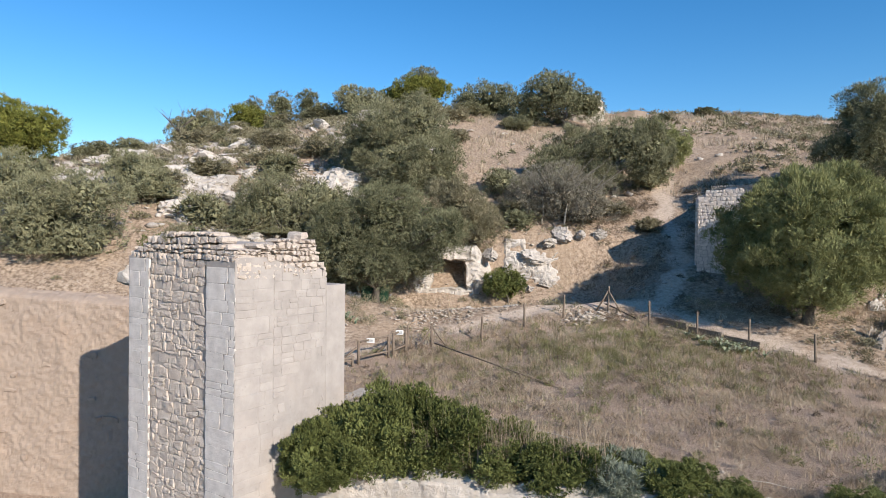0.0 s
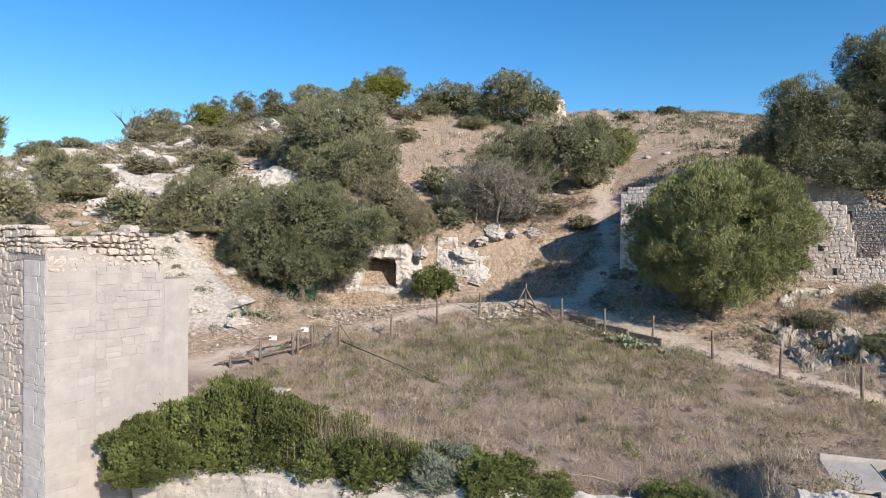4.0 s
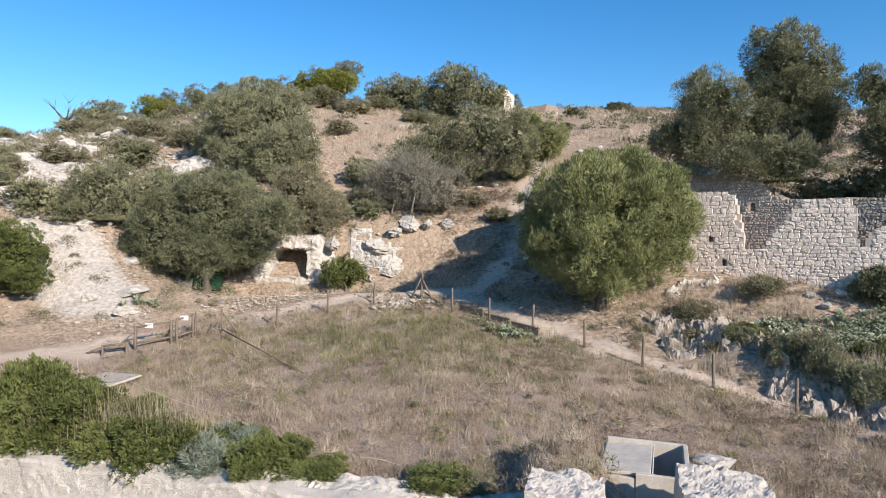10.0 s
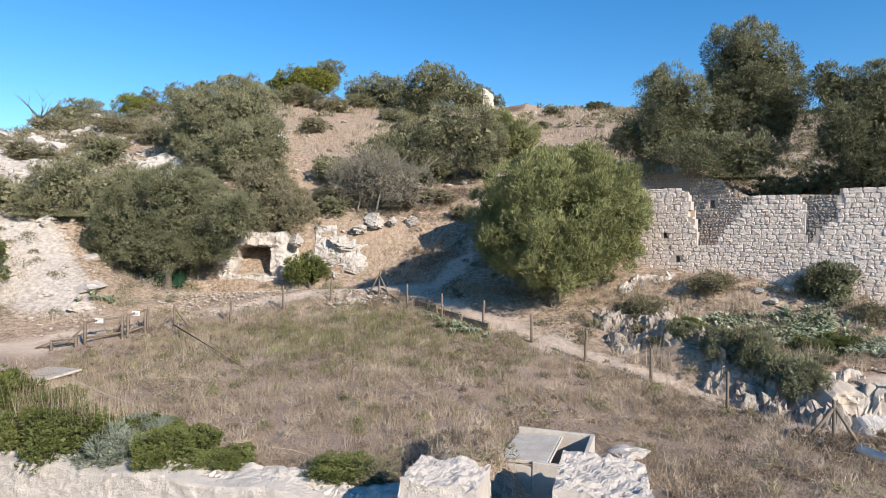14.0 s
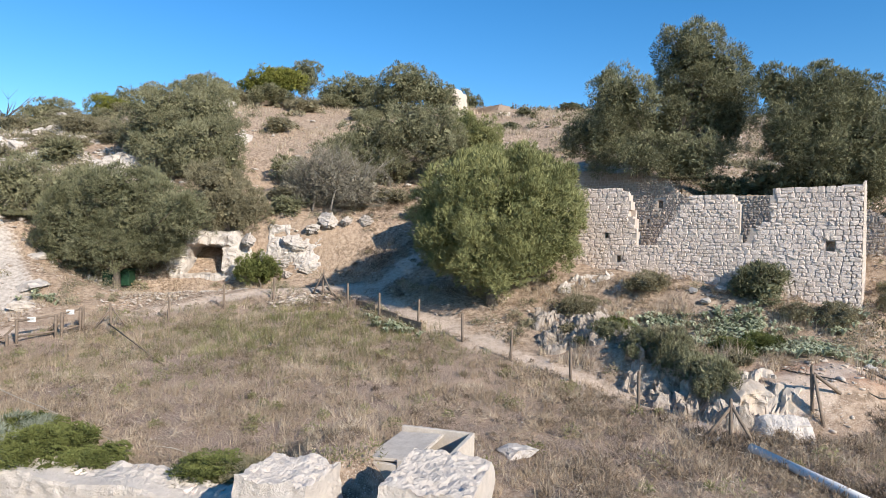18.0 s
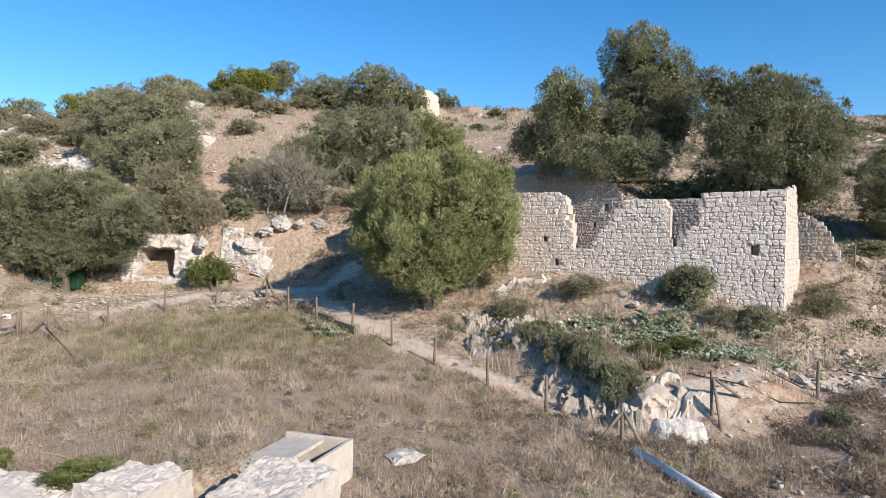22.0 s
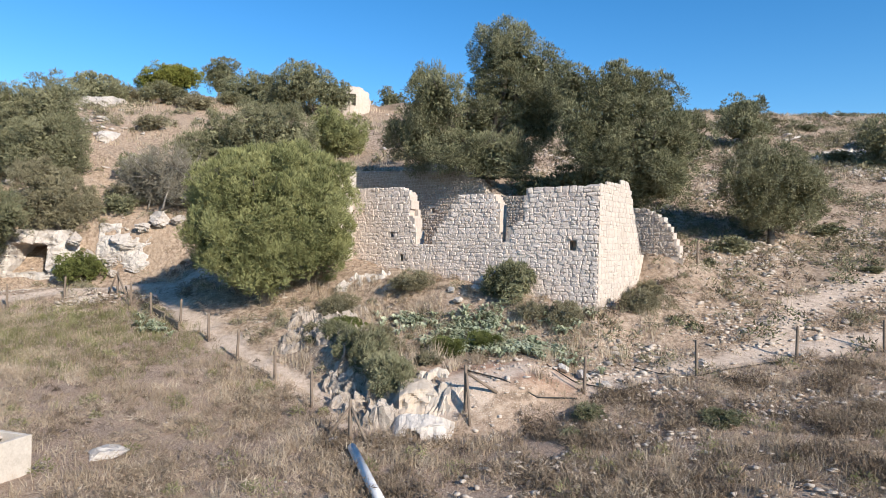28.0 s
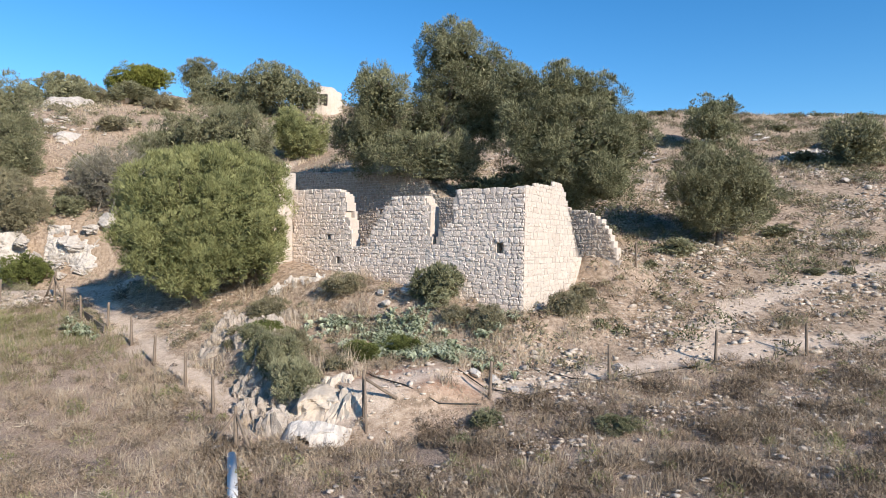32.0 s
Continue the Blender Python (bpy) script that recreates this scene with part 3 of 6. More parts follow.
me.vertices.foreach_set("co", np.stack([px, py, pz], -1).astype(np.float32).ravel())
me.loops.add(cells.size)
me.loops.foreach_set("vertex_index", cells.astype(np.int32).ravel())
me.polygons.add(len(cells))
me.polygons.foreach_set("loop_start", np.arange(0, cells.size, 4, dtype=np.int32))
me.polygons.foreach_set("use_smooth", [True] * len(cells))
me.update(calc_edges=True)
cover = me.color_attributes.new("cover", "FLOAT_COLOR", "POINT")
on_path = np.maximum(1 - smooth(0.2, 1.15, off_path(px, py) + 0.35 * wave(px, py, 1.1, 4)), np.exp(-(((px - -6.6) / 2.2) ** 2 + ((py - 26.8) / 1.6) ** 2)))
grassy = in_field(px, py) * smooth(13, 16, py)
cover.data.foreach_set("color", np.stack([on_path, grassy, np.exp(-(((px - 25.6) / 2.6) ** 2 + ((py - 20.6) / 1.1) ** 2)), np.maximum(np.exp(-(((px + 10.8 + 0.9 * (py - 33.4)) / 2.8) ** 4 + ((py - 33.4) / 3.4) ** 4)), 0.9 * (1 - smooth(-9.5, -6.5, px)) * smooth(37, 40, py) * (1 - smooth(56, 62, py)) * smooth(-0.2, 0.5, wave(px, py, 2.6, 6)))], -1).astype(np.float32).ravel())
me.materials.append(GROUND)
ground = tagged(new("ground", me), "dry stony hillside ground with pale earth paths and a grassy field", "ground", "", "structure")


# ---- the ruin ----
RUN = Vector((-0.829, 0.559, 0))
BACK = Vector((0.559, 0.829, 0))
ruin = hang("ruined_building", None, None, "roofless ruin of grey limestone ashlar with broken wall tops", pose(29.12, 25.12, 0))
tagged(ruin, category="ruin")
FRONT_TOP = ((0, 7.2), (0.8, 7.1), (2.0, 7.2), (3.08, 7.22), (3.18, 6.8), (3.24, 5.8), (3.84, 5.6), (4.1, 4.85), (4.24, 4.85), (4.28, 6.5), (4.6, 6.95), (6.2, 6.98), (6.74, 6.45), (7.2, 5.75), (7.6, 5.2), (7.75, 4.7), (8.55, 4.75), (8.75, 6.0), (9.05, 7.1), (9.6, 7.36), (10.4, 7.43), (12, 7.3), (15, 7.5), (17, 7.6), (18.2, 8.2), (19.6, 7.95))
FRONT_FOOT = ((0, 2.25), (3.2, 2.75), (6.4, 3.2), (8.7, 3.45), (11.3, 3.75), (19.6, 4.15))
tu, tz = zip(*FRONT_TOP)
fu, fz = zip(*FRONT_FOOT)
front_top = lambda u: float(np.interp(u, tu, tz))
front_foot = lambda u: float(np.interp(u, fu, fz))


def wall_frame(origin, run):
    """The pose of a wall whose x runs along it and whose -y looks out of it."""
    run = Vector((*run, 0)).normalized()
    out = Vector((run.y, -run.x, 0))
    m = Matrix.Identity(4)
    for k in range(3):
        m[k][0], m[k][1], m[k][2] = run[k], -out[k], (0, 0, 1)[k]
    m.translation = (*origin, 0)
    return m


def lay_courses(length, foot, top, seed, high=(0.15, 0.26), wide=(0.15, 0.45), start=0.0, proud=0.04, holes=(), gap=0.015, wander=0.035):
    """Rough courses of stones in a wall's own plane: rows of (outline, proud, seed, along, height)."""
    r = random.Random(seed)
    z, out, k = min(foot(start + (length - start) * q / 8) for q in range(9)) - 0.2, [], 0
    bed = lambda u, n, z0: z0 + wander * noise.noise(Vector((u * 0.9, n * 3.1, seed))) + 0.5 * wander * noise.noise(Vector((u * 3.5, n * 5.7, seed + 4)))
    while z < 9.5:
        h = r.uniform(*high)
        u = start - r.uniform(0, 0.25)
        lean = 0.0
        while u < length:
            w = r.uniform(*wide) * (0.65 + h * 1.8)
            mid, nlean = u + w / 2, r.uniform(-0.025, 0.025)
            a, e = max(u, start), min(u + w, length)
            if e - a > 0.06 and foot(mid) - 0.3 < z and z + h * 0.6 < top(mid) + 0.05 and z + h * 0.75 < min(top(mid - w * 0.3), top(mid + w * 0.3)) + 0.1:
                if not any(abs(mid - hu) < hw / 2 + w * 0.36 and abs(z + h / 2 - hz) < hh / 2 + h * 0.36 for hu, hz, hw, hh in holes):
                    g = gap * r.uniform(0.6, 1.6)
                    low, tip, kk = lambda q: bed(q, k, z) + g, lambda q: bed(q, k + 1, z + h) - g, r.uniform(0.012, 0.03)
                    split = r.random() < 0.16 and h > 0.2
                    halves = [(0.0, 0.48), (0.53, 1.0)] if split else [(0.0, 1.0)]
                    for f0, f1 in halves:
                        lo = lambda q: low(q) + (tip(q) - low(q)) * f0
                        hi = lambda q: low(q) + (tip(q) - low(q)) * f1
                        la, ra, m3 = a + g, e - g, (a + e) / 2
                        outline = [(la + kk - lean, lo(la)), (m3, lo(m3) - 0.004), (ra - kk - nlean, lo(ra)), (ra, lo(ra) + (hi(ra) - lo(ra)) * 0.4), (ra - kk + nlean, hi(ra)), (m3, hi(m3) + 0.005), (la + kk + lean, hi(la)), (la, lo(la) + (hi(la) - lo(la)) * 0.55)]
                        out.append((outline, proud * r.uniform(0.55, 1.45), r.randint(0, 10**6), mid, z))
            u, lean = u + w, nlean
        z, k = z + h, k + 1
    return out


def set_stones(frame_at, rows, parent, material, near, name="stone"):
    """The stones within near become parts; the rest are one mesh."""
    m = (parent.matrix_world.inverted() if parent else Matrix.Identity(4)) @ frame_at
    rest, count = [], 0
    for outline, proud, seed, u, z in rows:
        if near(u, z) and count < 300:
            v, f = hewn(outline, proud, seed)
            hang(name, mesh_of("stone", [m @ Vector(q) for q in v], f, material), parent)
            count += 1
        else:
            rest.append((outline, proud, seed))
    if rest:
        hang("stonework", joined_stones("stonework", rest, m, material), parent)["kind"] = "stuff"


def wall_core(name, m, length, foot, top, thick, material, parent, holes=(), cell=0.11, label=""):
    """The body of a broken wall, with blind holes in its face; its top steps like broken courses."""
    base = min(foot(length * q / 8) for q in range(9)) - 1.2
    nu, nz = int(length / cell), int((9.6 - base) / cell)
    face = {}
    for a in range(nu):
        u = (a + 0.5) * length / nu
        for k in range(nz):
            z = base + (k + 0.5) * cell
            if z < top(u) - 0.04 + 0.05 * noise.noise(Vector((u * 4, z * 4, 1))):
                face[a, k] = 0.4 if any(abs(u - hu) < hw / 2 and abs(z - hz) < hh / 2 for hu, hz, hw, hh in holes) else 0.0
    verts, faces, seen = [], [], {}

    def at(a, k, y):
        key = (a, k, round(y, 3))
        if key not in seen:
            seen[key] = len(verts)
            verts.append(m @ Vector((a * length / nu, y, base + k * cell)))
        return seen[key]

    for (a, k), y in face.items():
        faces.append((at(a, k, y), at(a + 1, k, y), at(a + 1, k + 1, y), at(a, k + 1, y)))
        faces.append((at(a, k + 1, thick), at(a + 1, k + 1, thick), at(a + 1, k, thick), at(a, k, thick)))
        for da, dk, p, q in ((-1, 0, (0, 1), (0, 0)), (1, 0, (1, 0), (1, 1)), (0, -1, (0, 0), (1, 0)), (0, 1, (1, 1), (0, 1))):
            other = face.get((a + da, k + dk), thick)
            if other > y:
                faces.append((at(a + p[0], k + p[1], other), at(a + q[0], k + q[1], other), at(a + q[0], k + q[1], y), at(a + p[0], k + p[1], y)))
    return hang(name, mesh_of(name, verts, faces, material), parent, label)


def ruin_slab(outline, origin, run, thick, material, name, label=""):
    ob = slab(outline, origin, run, thick, material, name, None, label)
    ob.parent = ruin
    ob.matrix_parent_inverse = Matrix.Translation((-29.12, -25.12, 0))
    return ob


bpy.context.view_layer.update()
FRONT_LEN = 19.6
origin_front = Vector((29.12, 25.12, 0)) + RUN * FRONT_LEN
run_front = (-RUN.x, -RUN.y)
flip_u = lambda f: (lambda u: f(FRONT_LEN - u))
HOLES = tuple((FRONT_LEN - u, z, w, h) for u, z, w, h in ((1.07, 4.85, 0.26, 0.36), (9.96, 5.17, 0.18, 0.26), (9.38, 4.07, 0.18, 0.26), (12.5, 5.56, 0.35, 0.45), (8.9, 6.2, 0.2, 0.2)))
frame_front = wall_frame(origin_front[:2], run_front)
into_ruin = ruin.matrix_world.inverted()
wall_core("front_wall", into_ruin @ frame_front, FRONT_LEN, flip_u(front_foot), flip_u(front_top), 0.6, MORTAR, ruin, HOLES, 0.1, "grey ashlar front wall with two broken gaps")
set_stones(frame_front, lay_courses(FRONT_LEN, flip_u(front_foot), flip_u(front_top), 3, (0.13, 0.24), (0.16, 0.46), proud=0.026, holes=HOLES, gap=0.008, wander=0.07), ruin, MASONRY, lambda u, z: u > FRONT_LEN - 4.2)
# the outer side wall, with its battered end
run_side = (BACK.x, BACK.y)
SIDE_TOP = ((0, 7.15), (0.9, 7.35), (1.7, 7.42), (3.55, 7.5), (3.65, 7.3), (4.0, 6.85), (4.05, 6.7), (4.4, 6.1), (4.45, 5.95), (4.8, 5.4), (5.2, 4.62), (5.25, 4.5), (7.0, 4.45))
su, sz = zip(*SIDE_TOP)
ruin_slab([(0, 1.4), (7.0, 2.4)] + [(u, z - 0.05) for u, z in reversed(SIDE_TOP)], (29.12, 25.12), run_side, 0.75, PLASTER, "side_wall", "sunlit cream side wall with a battered end")
frame_side = wall_frame((29.12, 25.12), run_side)
set_stones(frame_side, lay_courses(7.0, lambda u: 2.2 + 0.2 * u, lambda u: float(np.interp(u, su, sz)), 8, (0.14, 0.26), (0.22, 0.6), proud=0.018, gap=0.006, wander=0.05), ruin, SIDE_STONE, lambda u, z: z > 5.6)
# the back wall holds the slope, and the far side wall joins it to the front
back_origin = Vector((29.12, 25.12, 0)) + BACK * 5.95
BACK_TOP = ((-1.7, 4.2), (-1.5, 4.9), (-1.2, 5.6), (-0.8, 6.2), (-0.2, 6.5), (0.6, 6.6), (2.0, 7.2), (3, 7.4), (4.6, 7.35), (7.2, 7.3), (7.8, 7.35), (8.25, 7.5), (8.9, 8.3), (9.6, 8.55), (10.4, 8.75), (13.8, 8.9), (20.2, 9.1))
bu, bz = zip(*BACK_TOP)
far_end = back_origin + RUN * 20.2
back_frame = wall_frame(far_end[:2], run_front)
back_foot, back_top = lambda u: 3.2 if u < 19.5 else 4.6, lambda u: float(np.interp(20.2 - u, bu, bz))
BACK_HOLES = ((10.9, 7.0, 0.3, 0.35), (10.3, 6.1, 0.2, 0.3), (8.4, 6.6, 0.2, 0.3))
wall_core("back_wall", into_ruin @ back_frame, 21.9, back_foot, back_top, 0.6, MORTAR, ruin, BACK_HOLES, 0.14, "rubble back wall that holds the slope, with shade put into its stone colour")
# these stones carry the wall's shade in their darker colour
set_stones(back_frame, lay_courses(21.9, back_foot, back_top, 12, (0.10, 0.20), (0.12, 0.34), proud=0.045, holes=BACK_HOLES, wander=0.09), ruin, SHADED_RUBBLE, lambda u, z: False)
# the far wing stands a little forward of the front; its sunlit return is plastered
wing_origin = Vector((29.12, 25.12, 0)) + RUN * 19.2 - BACK * 1.1
wing_top = lambda u: float(np.interp(u, (0, 0.5, 1.5, 3.5, 6.0, 6.85), (7.9, 8.2, 8.35, 7.9, 8.1, 8.15)))
wing_frame = wall_frame(wing_origin[:2], run_front)
wall_core("wing_wall", into_ruin @ wing_frame, 6.85, lambda u: 3.6, wing_top, 0.6, MORTAR, ruin, ((1.3, 6.2, 0.3, 0.4),), 0.12, "rubble wall of the far wing")
set_stones(wing_frame, lay_courses(6.85, lambda u: 3.6, wing_top, 33, (0.13, 0.24), (0.16, 0.46), proud=0.026, gap=0.008, wander=0.07, holes=((1.3, 6.2, 0.3, 0.4),)), ruin, MASONRY, lambda u, z: False)
return_at = Vector((29.12, 25.12, 0)) + RUN * 12.38 - BACK * 1.1
ruin_slab([(0, 2.6), (1.25, 2.6), (1.25, 8.2), (0, 8.05)], return_at[:2], run_side, 0.5, PLASTER, "return_wall", "sunlit cream return of the wing")
set_stones(wall_frame(return_at[:2], run_side), lay_courses(1.2, lambda u: 3.0, lambda u: 8.1, 35, (0.18, 0.3), (0.25, 0.6), proud=0.008, gap=0.005, holes=((0.7, 7.0, 0.14, 0.18), (0.75, 5.3, 0.2, 0.5))), ruin, PLASTER, lambda u, z: True)
ruin_slab([(0, 3.0), (6.9, 3.0), (6.9, 9.0), (4, 8.4), (0, 8.0)], (wing_origin - RUN * 0.6 + BACK * 0.3)[:2], run_side, 0.6, PLASTER, "far_side_wall", "plastered wall that closes the far wing")

# ---- the tower ----
tower = hang("tower_stump", None, None, "square limestone tower stump with plastered corners and a broken rubble top", pose(-5.08, 14.16, 0))
tagged(tower, category="ruin")
TL = Vector((math.cos(radians(147)), math.sin(radians(147)), 0))
TR = Vector((math.cos(radians(57)), math.sin(radians(57)), 0))
bpy.context.view_layer.update()


def prism(name, plan, low, high, material, parent, label=""):
    """An upright block on a plan given in metres along the tower's two faces."""
    bm = bmesh.new()
    feet = [bm.verts.new(TL * a + TR * b + Vector((0, 0, low))) for a, b in plan]
    heads = [bm.verts.new(TL * a + TR * b + Vector((0, 0, z))) for (a, b), z in zip(plan, high)]
    bm.faces.new(feet)
    bm.faces.new(heads)
    for k in range(len(plan)):
        n = (k + 1) % len(plan)
        bm.faces.new((feet[k], feet[n], heads[n], heads[k]))
    return part(name, bm, material, parent, label)


prism("rubble_core", [(0.1, 0.06), (4.3, 0.06), (4.3, 2.84), (0.1, 2.84)], -3.6, [4.85] * 4, MORTAR, tower)
prism("corner_pier", [(0, 0), (1.05, 0), (1.05, 1.1), (0, 1.1)], -3.6, [4.95, 4.9, 4.9, 5.0], LIME, tower, "grey plastered corner pier")
prism("edge_pier", [(3.45, 0), (4.37, 0), (4.37, 1.0), (3.45, 1.0)], -3.6, [4.85, 4.95, 4.9, 4.85], LIME, tower, "grey plastered edge pier")
prism("plastered_side", [(0.005, 1.1), (0.6, 1.1), (0.6, 2.85), (0.005, 2.85)], -3.6, [4.95, 4.9, 4.4, 4.45], LIME, tower, "cream plastered side face")
prism("low_side", [(0, 2.85), (0.7, 2.85), (0.7, 3.54), (0, 3.54)], -3.6, [4.25] * 4, LIME, tower, "lower plastered end of the side face")
left_origin = Vector((-5.08, 14.16, 0)) + TL * 4.37
rows = lay_courses(3.4, lambda u: -1.6, lambda u: 4.85, 21, (0.12, 0.28), (0.16, 0.5), start=0.95, proud=0.03, wander=0.13, gap=0.008, holes=((1.35, 4.25, 0.16, 0.24), (3.3, 4.2, 0.14, 0.24), (1.25, 2.3, 0.2, 0.25), (3.3, 2.6, 0.14, 0.22), (3.3, 1.9, 0.14, 0.22)))
set_stones(wall_frame((left_origin + TR * 0.06)[:2], (-TL.x, -TL.y)), rows, tower, SHELL, lambda u, z: True)
ltop = lambda u: float(np.interp(u, (0, 0.55, 1.45, 3.4, 4.0, 4.37), (5.0, 5.2, 5.55, 5.6, 5.2, 5.15)))
rows = [q for q in lay_courses(4.37, lambda u: 5.1, ltop, 23, (0.08, 0.17), (0.12, 0.36), proud=0.36, wander=0.07, gap=0.007) if q[4] > 4.8]
rows = [(o, 0.34 + 0.06 * (sd % 100) / 100, sd, u, z) for o, _, sd, u, z in rows]
set_stones(wall_frame((left_origin + TR * 0.38)[:2], (-TL.x, -TL.y)), rows, tower, SHELL, lambda u, z: True)
rtop = lambda u: float(np.interp(u, (0, 1.0, 2.2, 2.6, 2.9, 3.0), (5.15, 5.3, 5.55, 5.2, 4.5, 4.3)))
rows = [q for q in lay_courses(2.95, lambda u: 4.7, rtop, 25, (0.08, 0.17), (0.12, 0.36), proud=0.36, wander=0.07, gap=0.007) if q[4] > 4.42]
rows = [(o, 0.34 + 0.06 * (sd % 100) / 100, sd, u, z) for o, _, sd, u, z in rows]
set_stones(wall_frame((Vector((-5.08, 14.16, 0)) + TL * 0.36)[:2], (TR.x, TR.y)), rows, tower, SHELL, lambda u, z: True)
rows = lay_courses(2.8, lambda u: -1.5, lambda u: 4.6, 27, (0.16, 0.28), (0.2, 0.55), start=1.1, proud=0.007, gap=0.005, holes=((1.81, 4.29, 0.2, 0.15), (2.46, 3.18, 0.14, 0.14), (2.5, 2.3, 0.12, 0.12)))
set_stones(wall_frame((-5.08, 14.16), (TR.x, TR.y)), [q for q in rows if (q[4] > 2.2 and q[2] % 4) or q[2] % 3 == 0], tower, LIME, lambda u, z: True)
for first, last, seed in ((0.0, 0.93, 61), (3.3, 4.37, 62)):
    rows = lay_courses(last, lambda u: -2.0, lambda u: 4.9, seed, (0.28, 0.42), (0.45, 0.9), start=first, proud=0.006, gap=0.004, wander=0.02)
    set_stones(wall_frame(left_origin[:2], (-TL.x, -TL.y)), rows, tower, LIMEWASH, lambda u, z: True, "pier_block")
rows = lay_courses(1.1, lambda u: -2.0, lambda u: 4.9, 63, (0.28, 0.42), (0.45, 0.9), proud=0.006, gap=0.004, wander=0.02)
set_stones(wall_frame((-5.08, 14.16), (TR.x, TR.y)), rows, tower, LIME, lambda u, z: True, "pier_block")
prism("broken_top", [(0.4, 0.4), (4.1, 0.4), (4.0, 3.0), (0.4, 2.7)], 4.6, [5.3, 5.1, 5.35, 5.3], PLASTER, tower)

# ---- the sandy wall beside the tower ----
old_wall = hang("terrace_wall", None, None, "high sandy rendered terrace wall with a rounded top", pose(0, 0, 0))
tagged(old_wall, category="wall")
def rough_face(name, origin, run, length, low, crest, material, parent, amp=1.0, label=""):
    """A weathered, rendered rubble face with a rounded, crumbling top."""
    m = wall_frame(origin, run)
    verts, faces, cols, up = [], [], int(length / 0.07), int((crest(0) - low) / 0.07)
    for b in range(up + 12):
        for a in range(cols):
            u = length * a / (cols - 1)
            k = min(1, b / up)
            z = low + (crest(u) - low) * k
            n1, n2, n3 = (noise.noise(Vector((u * q, z * q, 3.0 + length))) for q in (0.5, 2.1, 6.0))
            if b <= up:
                y = amp * (0.07 * n1 + 0.05 * n2 + 0.035 * n3 - 0.07 * max(0, n2 + n3 - 0.45)) + 0.25 * max(0, (k - 0.97) / 0.03) ** 2
            else:
                y, z = 0.25 + 0.06 * (b - up), z + 0.05 * min(1, (b - up) / 3) + amp * (0.08 * noise.noise(Vector((u * 2, b * 0.2, 1))) + 0.06 * noise.noise(Vector((u * 6, b * 0.6, 2))))
            verts.append(m @ Vector((u, y, z)))
    for b in range(up + 11):
        for a in range(cols - 1):
            k = b * cols + a
            faces.append((k, k + 1, k + cols + 1, k + cols))
    return hang(name, mesh_of(name, verts, faces, material), parent, label)


crest = lambda u: float(np.interp(u, (0, 3, 8, 13, 16), (4.0, 3.85, 3.45, 3.15, 3.0)))
rough_face("rendered_face", (-25.5, 22.5), (1, 0), 16.0, -4.2, crest, SANDSTONE, old_wall)
rows = lay_courses(15.9, lambda u: -3.0, lambda u: crest(u) - 0.3, 71, (0.14, 0.3), (0.2, 0.6), proud=0.05, gap=0.012, wander=0.12)
set_stones(wall_frame((-25.5, 22.5), (1, 0)), [q for q in rows if q[2] % 17 == 0], old_wall, SANDSTONE, lambda u, z: False)
slab([(0.05, -4.2), (15.97, -4.2), (15.97, 2.85), (13, 3.0), (8, 3.3), (3, 3.7), (0.05, 3.85)], (-25.5, 22.72), (1, 0), 0.75, SANDSTONE, "wall_body", old_wall)

# ---- the near terrace wall ----
near_wall = hang("retaining_wall", None, None, "rough whitish rubble retaining wall with upright coping stones", pose(0, 0, 0))
tagged(near_wall, category="wall")
rough_face("rubble_face", (-3.92, 15.72), (0.972, -0.236), 14.45, -3.8, lambda u: float(np.interp(u, (0, 5.95, 9.95, 14.45), (-0.16, -0.2, -0.1, -0.2))) + 0.06 * math.sin(u * 2.3), WHITEWASH, near_wall, 1.1)
slab([(0.05, -3.8), (14.4, -3.8), (14.4, -0.45), (9.95, -0.4), (5.95, -0.5), (0.05, -0.45)], (-3.87, 15.94), (0.972, -0.236), 0.45, WHITEWASH, "wall_body", near_wall)
# ---- cave rock ----
def rock_face(name, x0, x1, y0, low, high, material, seed, mouth=None, parent=None, label="", lean=0.35, bulge=0.5, top=2.6):
    """A weathered rock face that looks to the field, from x0 to x1; mouth: (x, z, half width, half height, depth) of a cave in it."""
    nu, nv = int((x1 - x0) / 0.08), int((high - low + lean) / 0.08) + 8
    verts, faces = [], []
    for j in range(nv):
        v = j / (nv - 1)
        for i in range(nu):
            u = i / (nu - 1)
            x = x0 + (x1 - x0) * u
            ends = min(1, 4 * u, 4 * (1 - u))
            crest = high - (1 - ends) * (high - low) * 0.7 + 0.35 * noise.noise(Vector((x * 0.6, seed, 0)))
            if v < 0.75:
                k = v / 0.75
                z, y = low + (crest - low) * k, y0 + lean * k * k + (1 - ends) * 1.2
            else:
                k = (v - 0.75) / 0.25
                z, y = crest + 0.25 * k, y0 + lean + top * k + (1 - ends) * 1.2
            n1 = noise.noise(Vector((x * 0.55, z * 0.8, seed)))
            n2 = noise.noise(Vector((x * 1.9, z * 2.2 + y, seed + 7)))
            n3 = noise.noise(Vector((x * 4.2, z * 4.2, seed + 3))) + 0.5 * noise.noise(Vector((x * 9, z * 9, seed + 5)))
            y -= bulge * n1 + bulge * 0.8 * (0.3 - abs(n2)) + 0.12 * (0.3 - abs(n3))
            z += 0.12 * n2
            if mouth:
                mx, mz, a, b, deep = mouth
                gone = max(abs(x - mx) / a, abs(z - mz) / b) + 0.16 * n2
                if gone < 1:
                    y += deep * min(1, (1 - gone) * 7)
            verts.append((x, y, z))
    for j in range(nv - 1):
        for i in range(nu - 1):
            k = j * nu + i
            faces.append((k, k + 1, k + nu + 1, k + nu))
    return hang(name, mesh_of(name, verts, faces, material), parent, label)


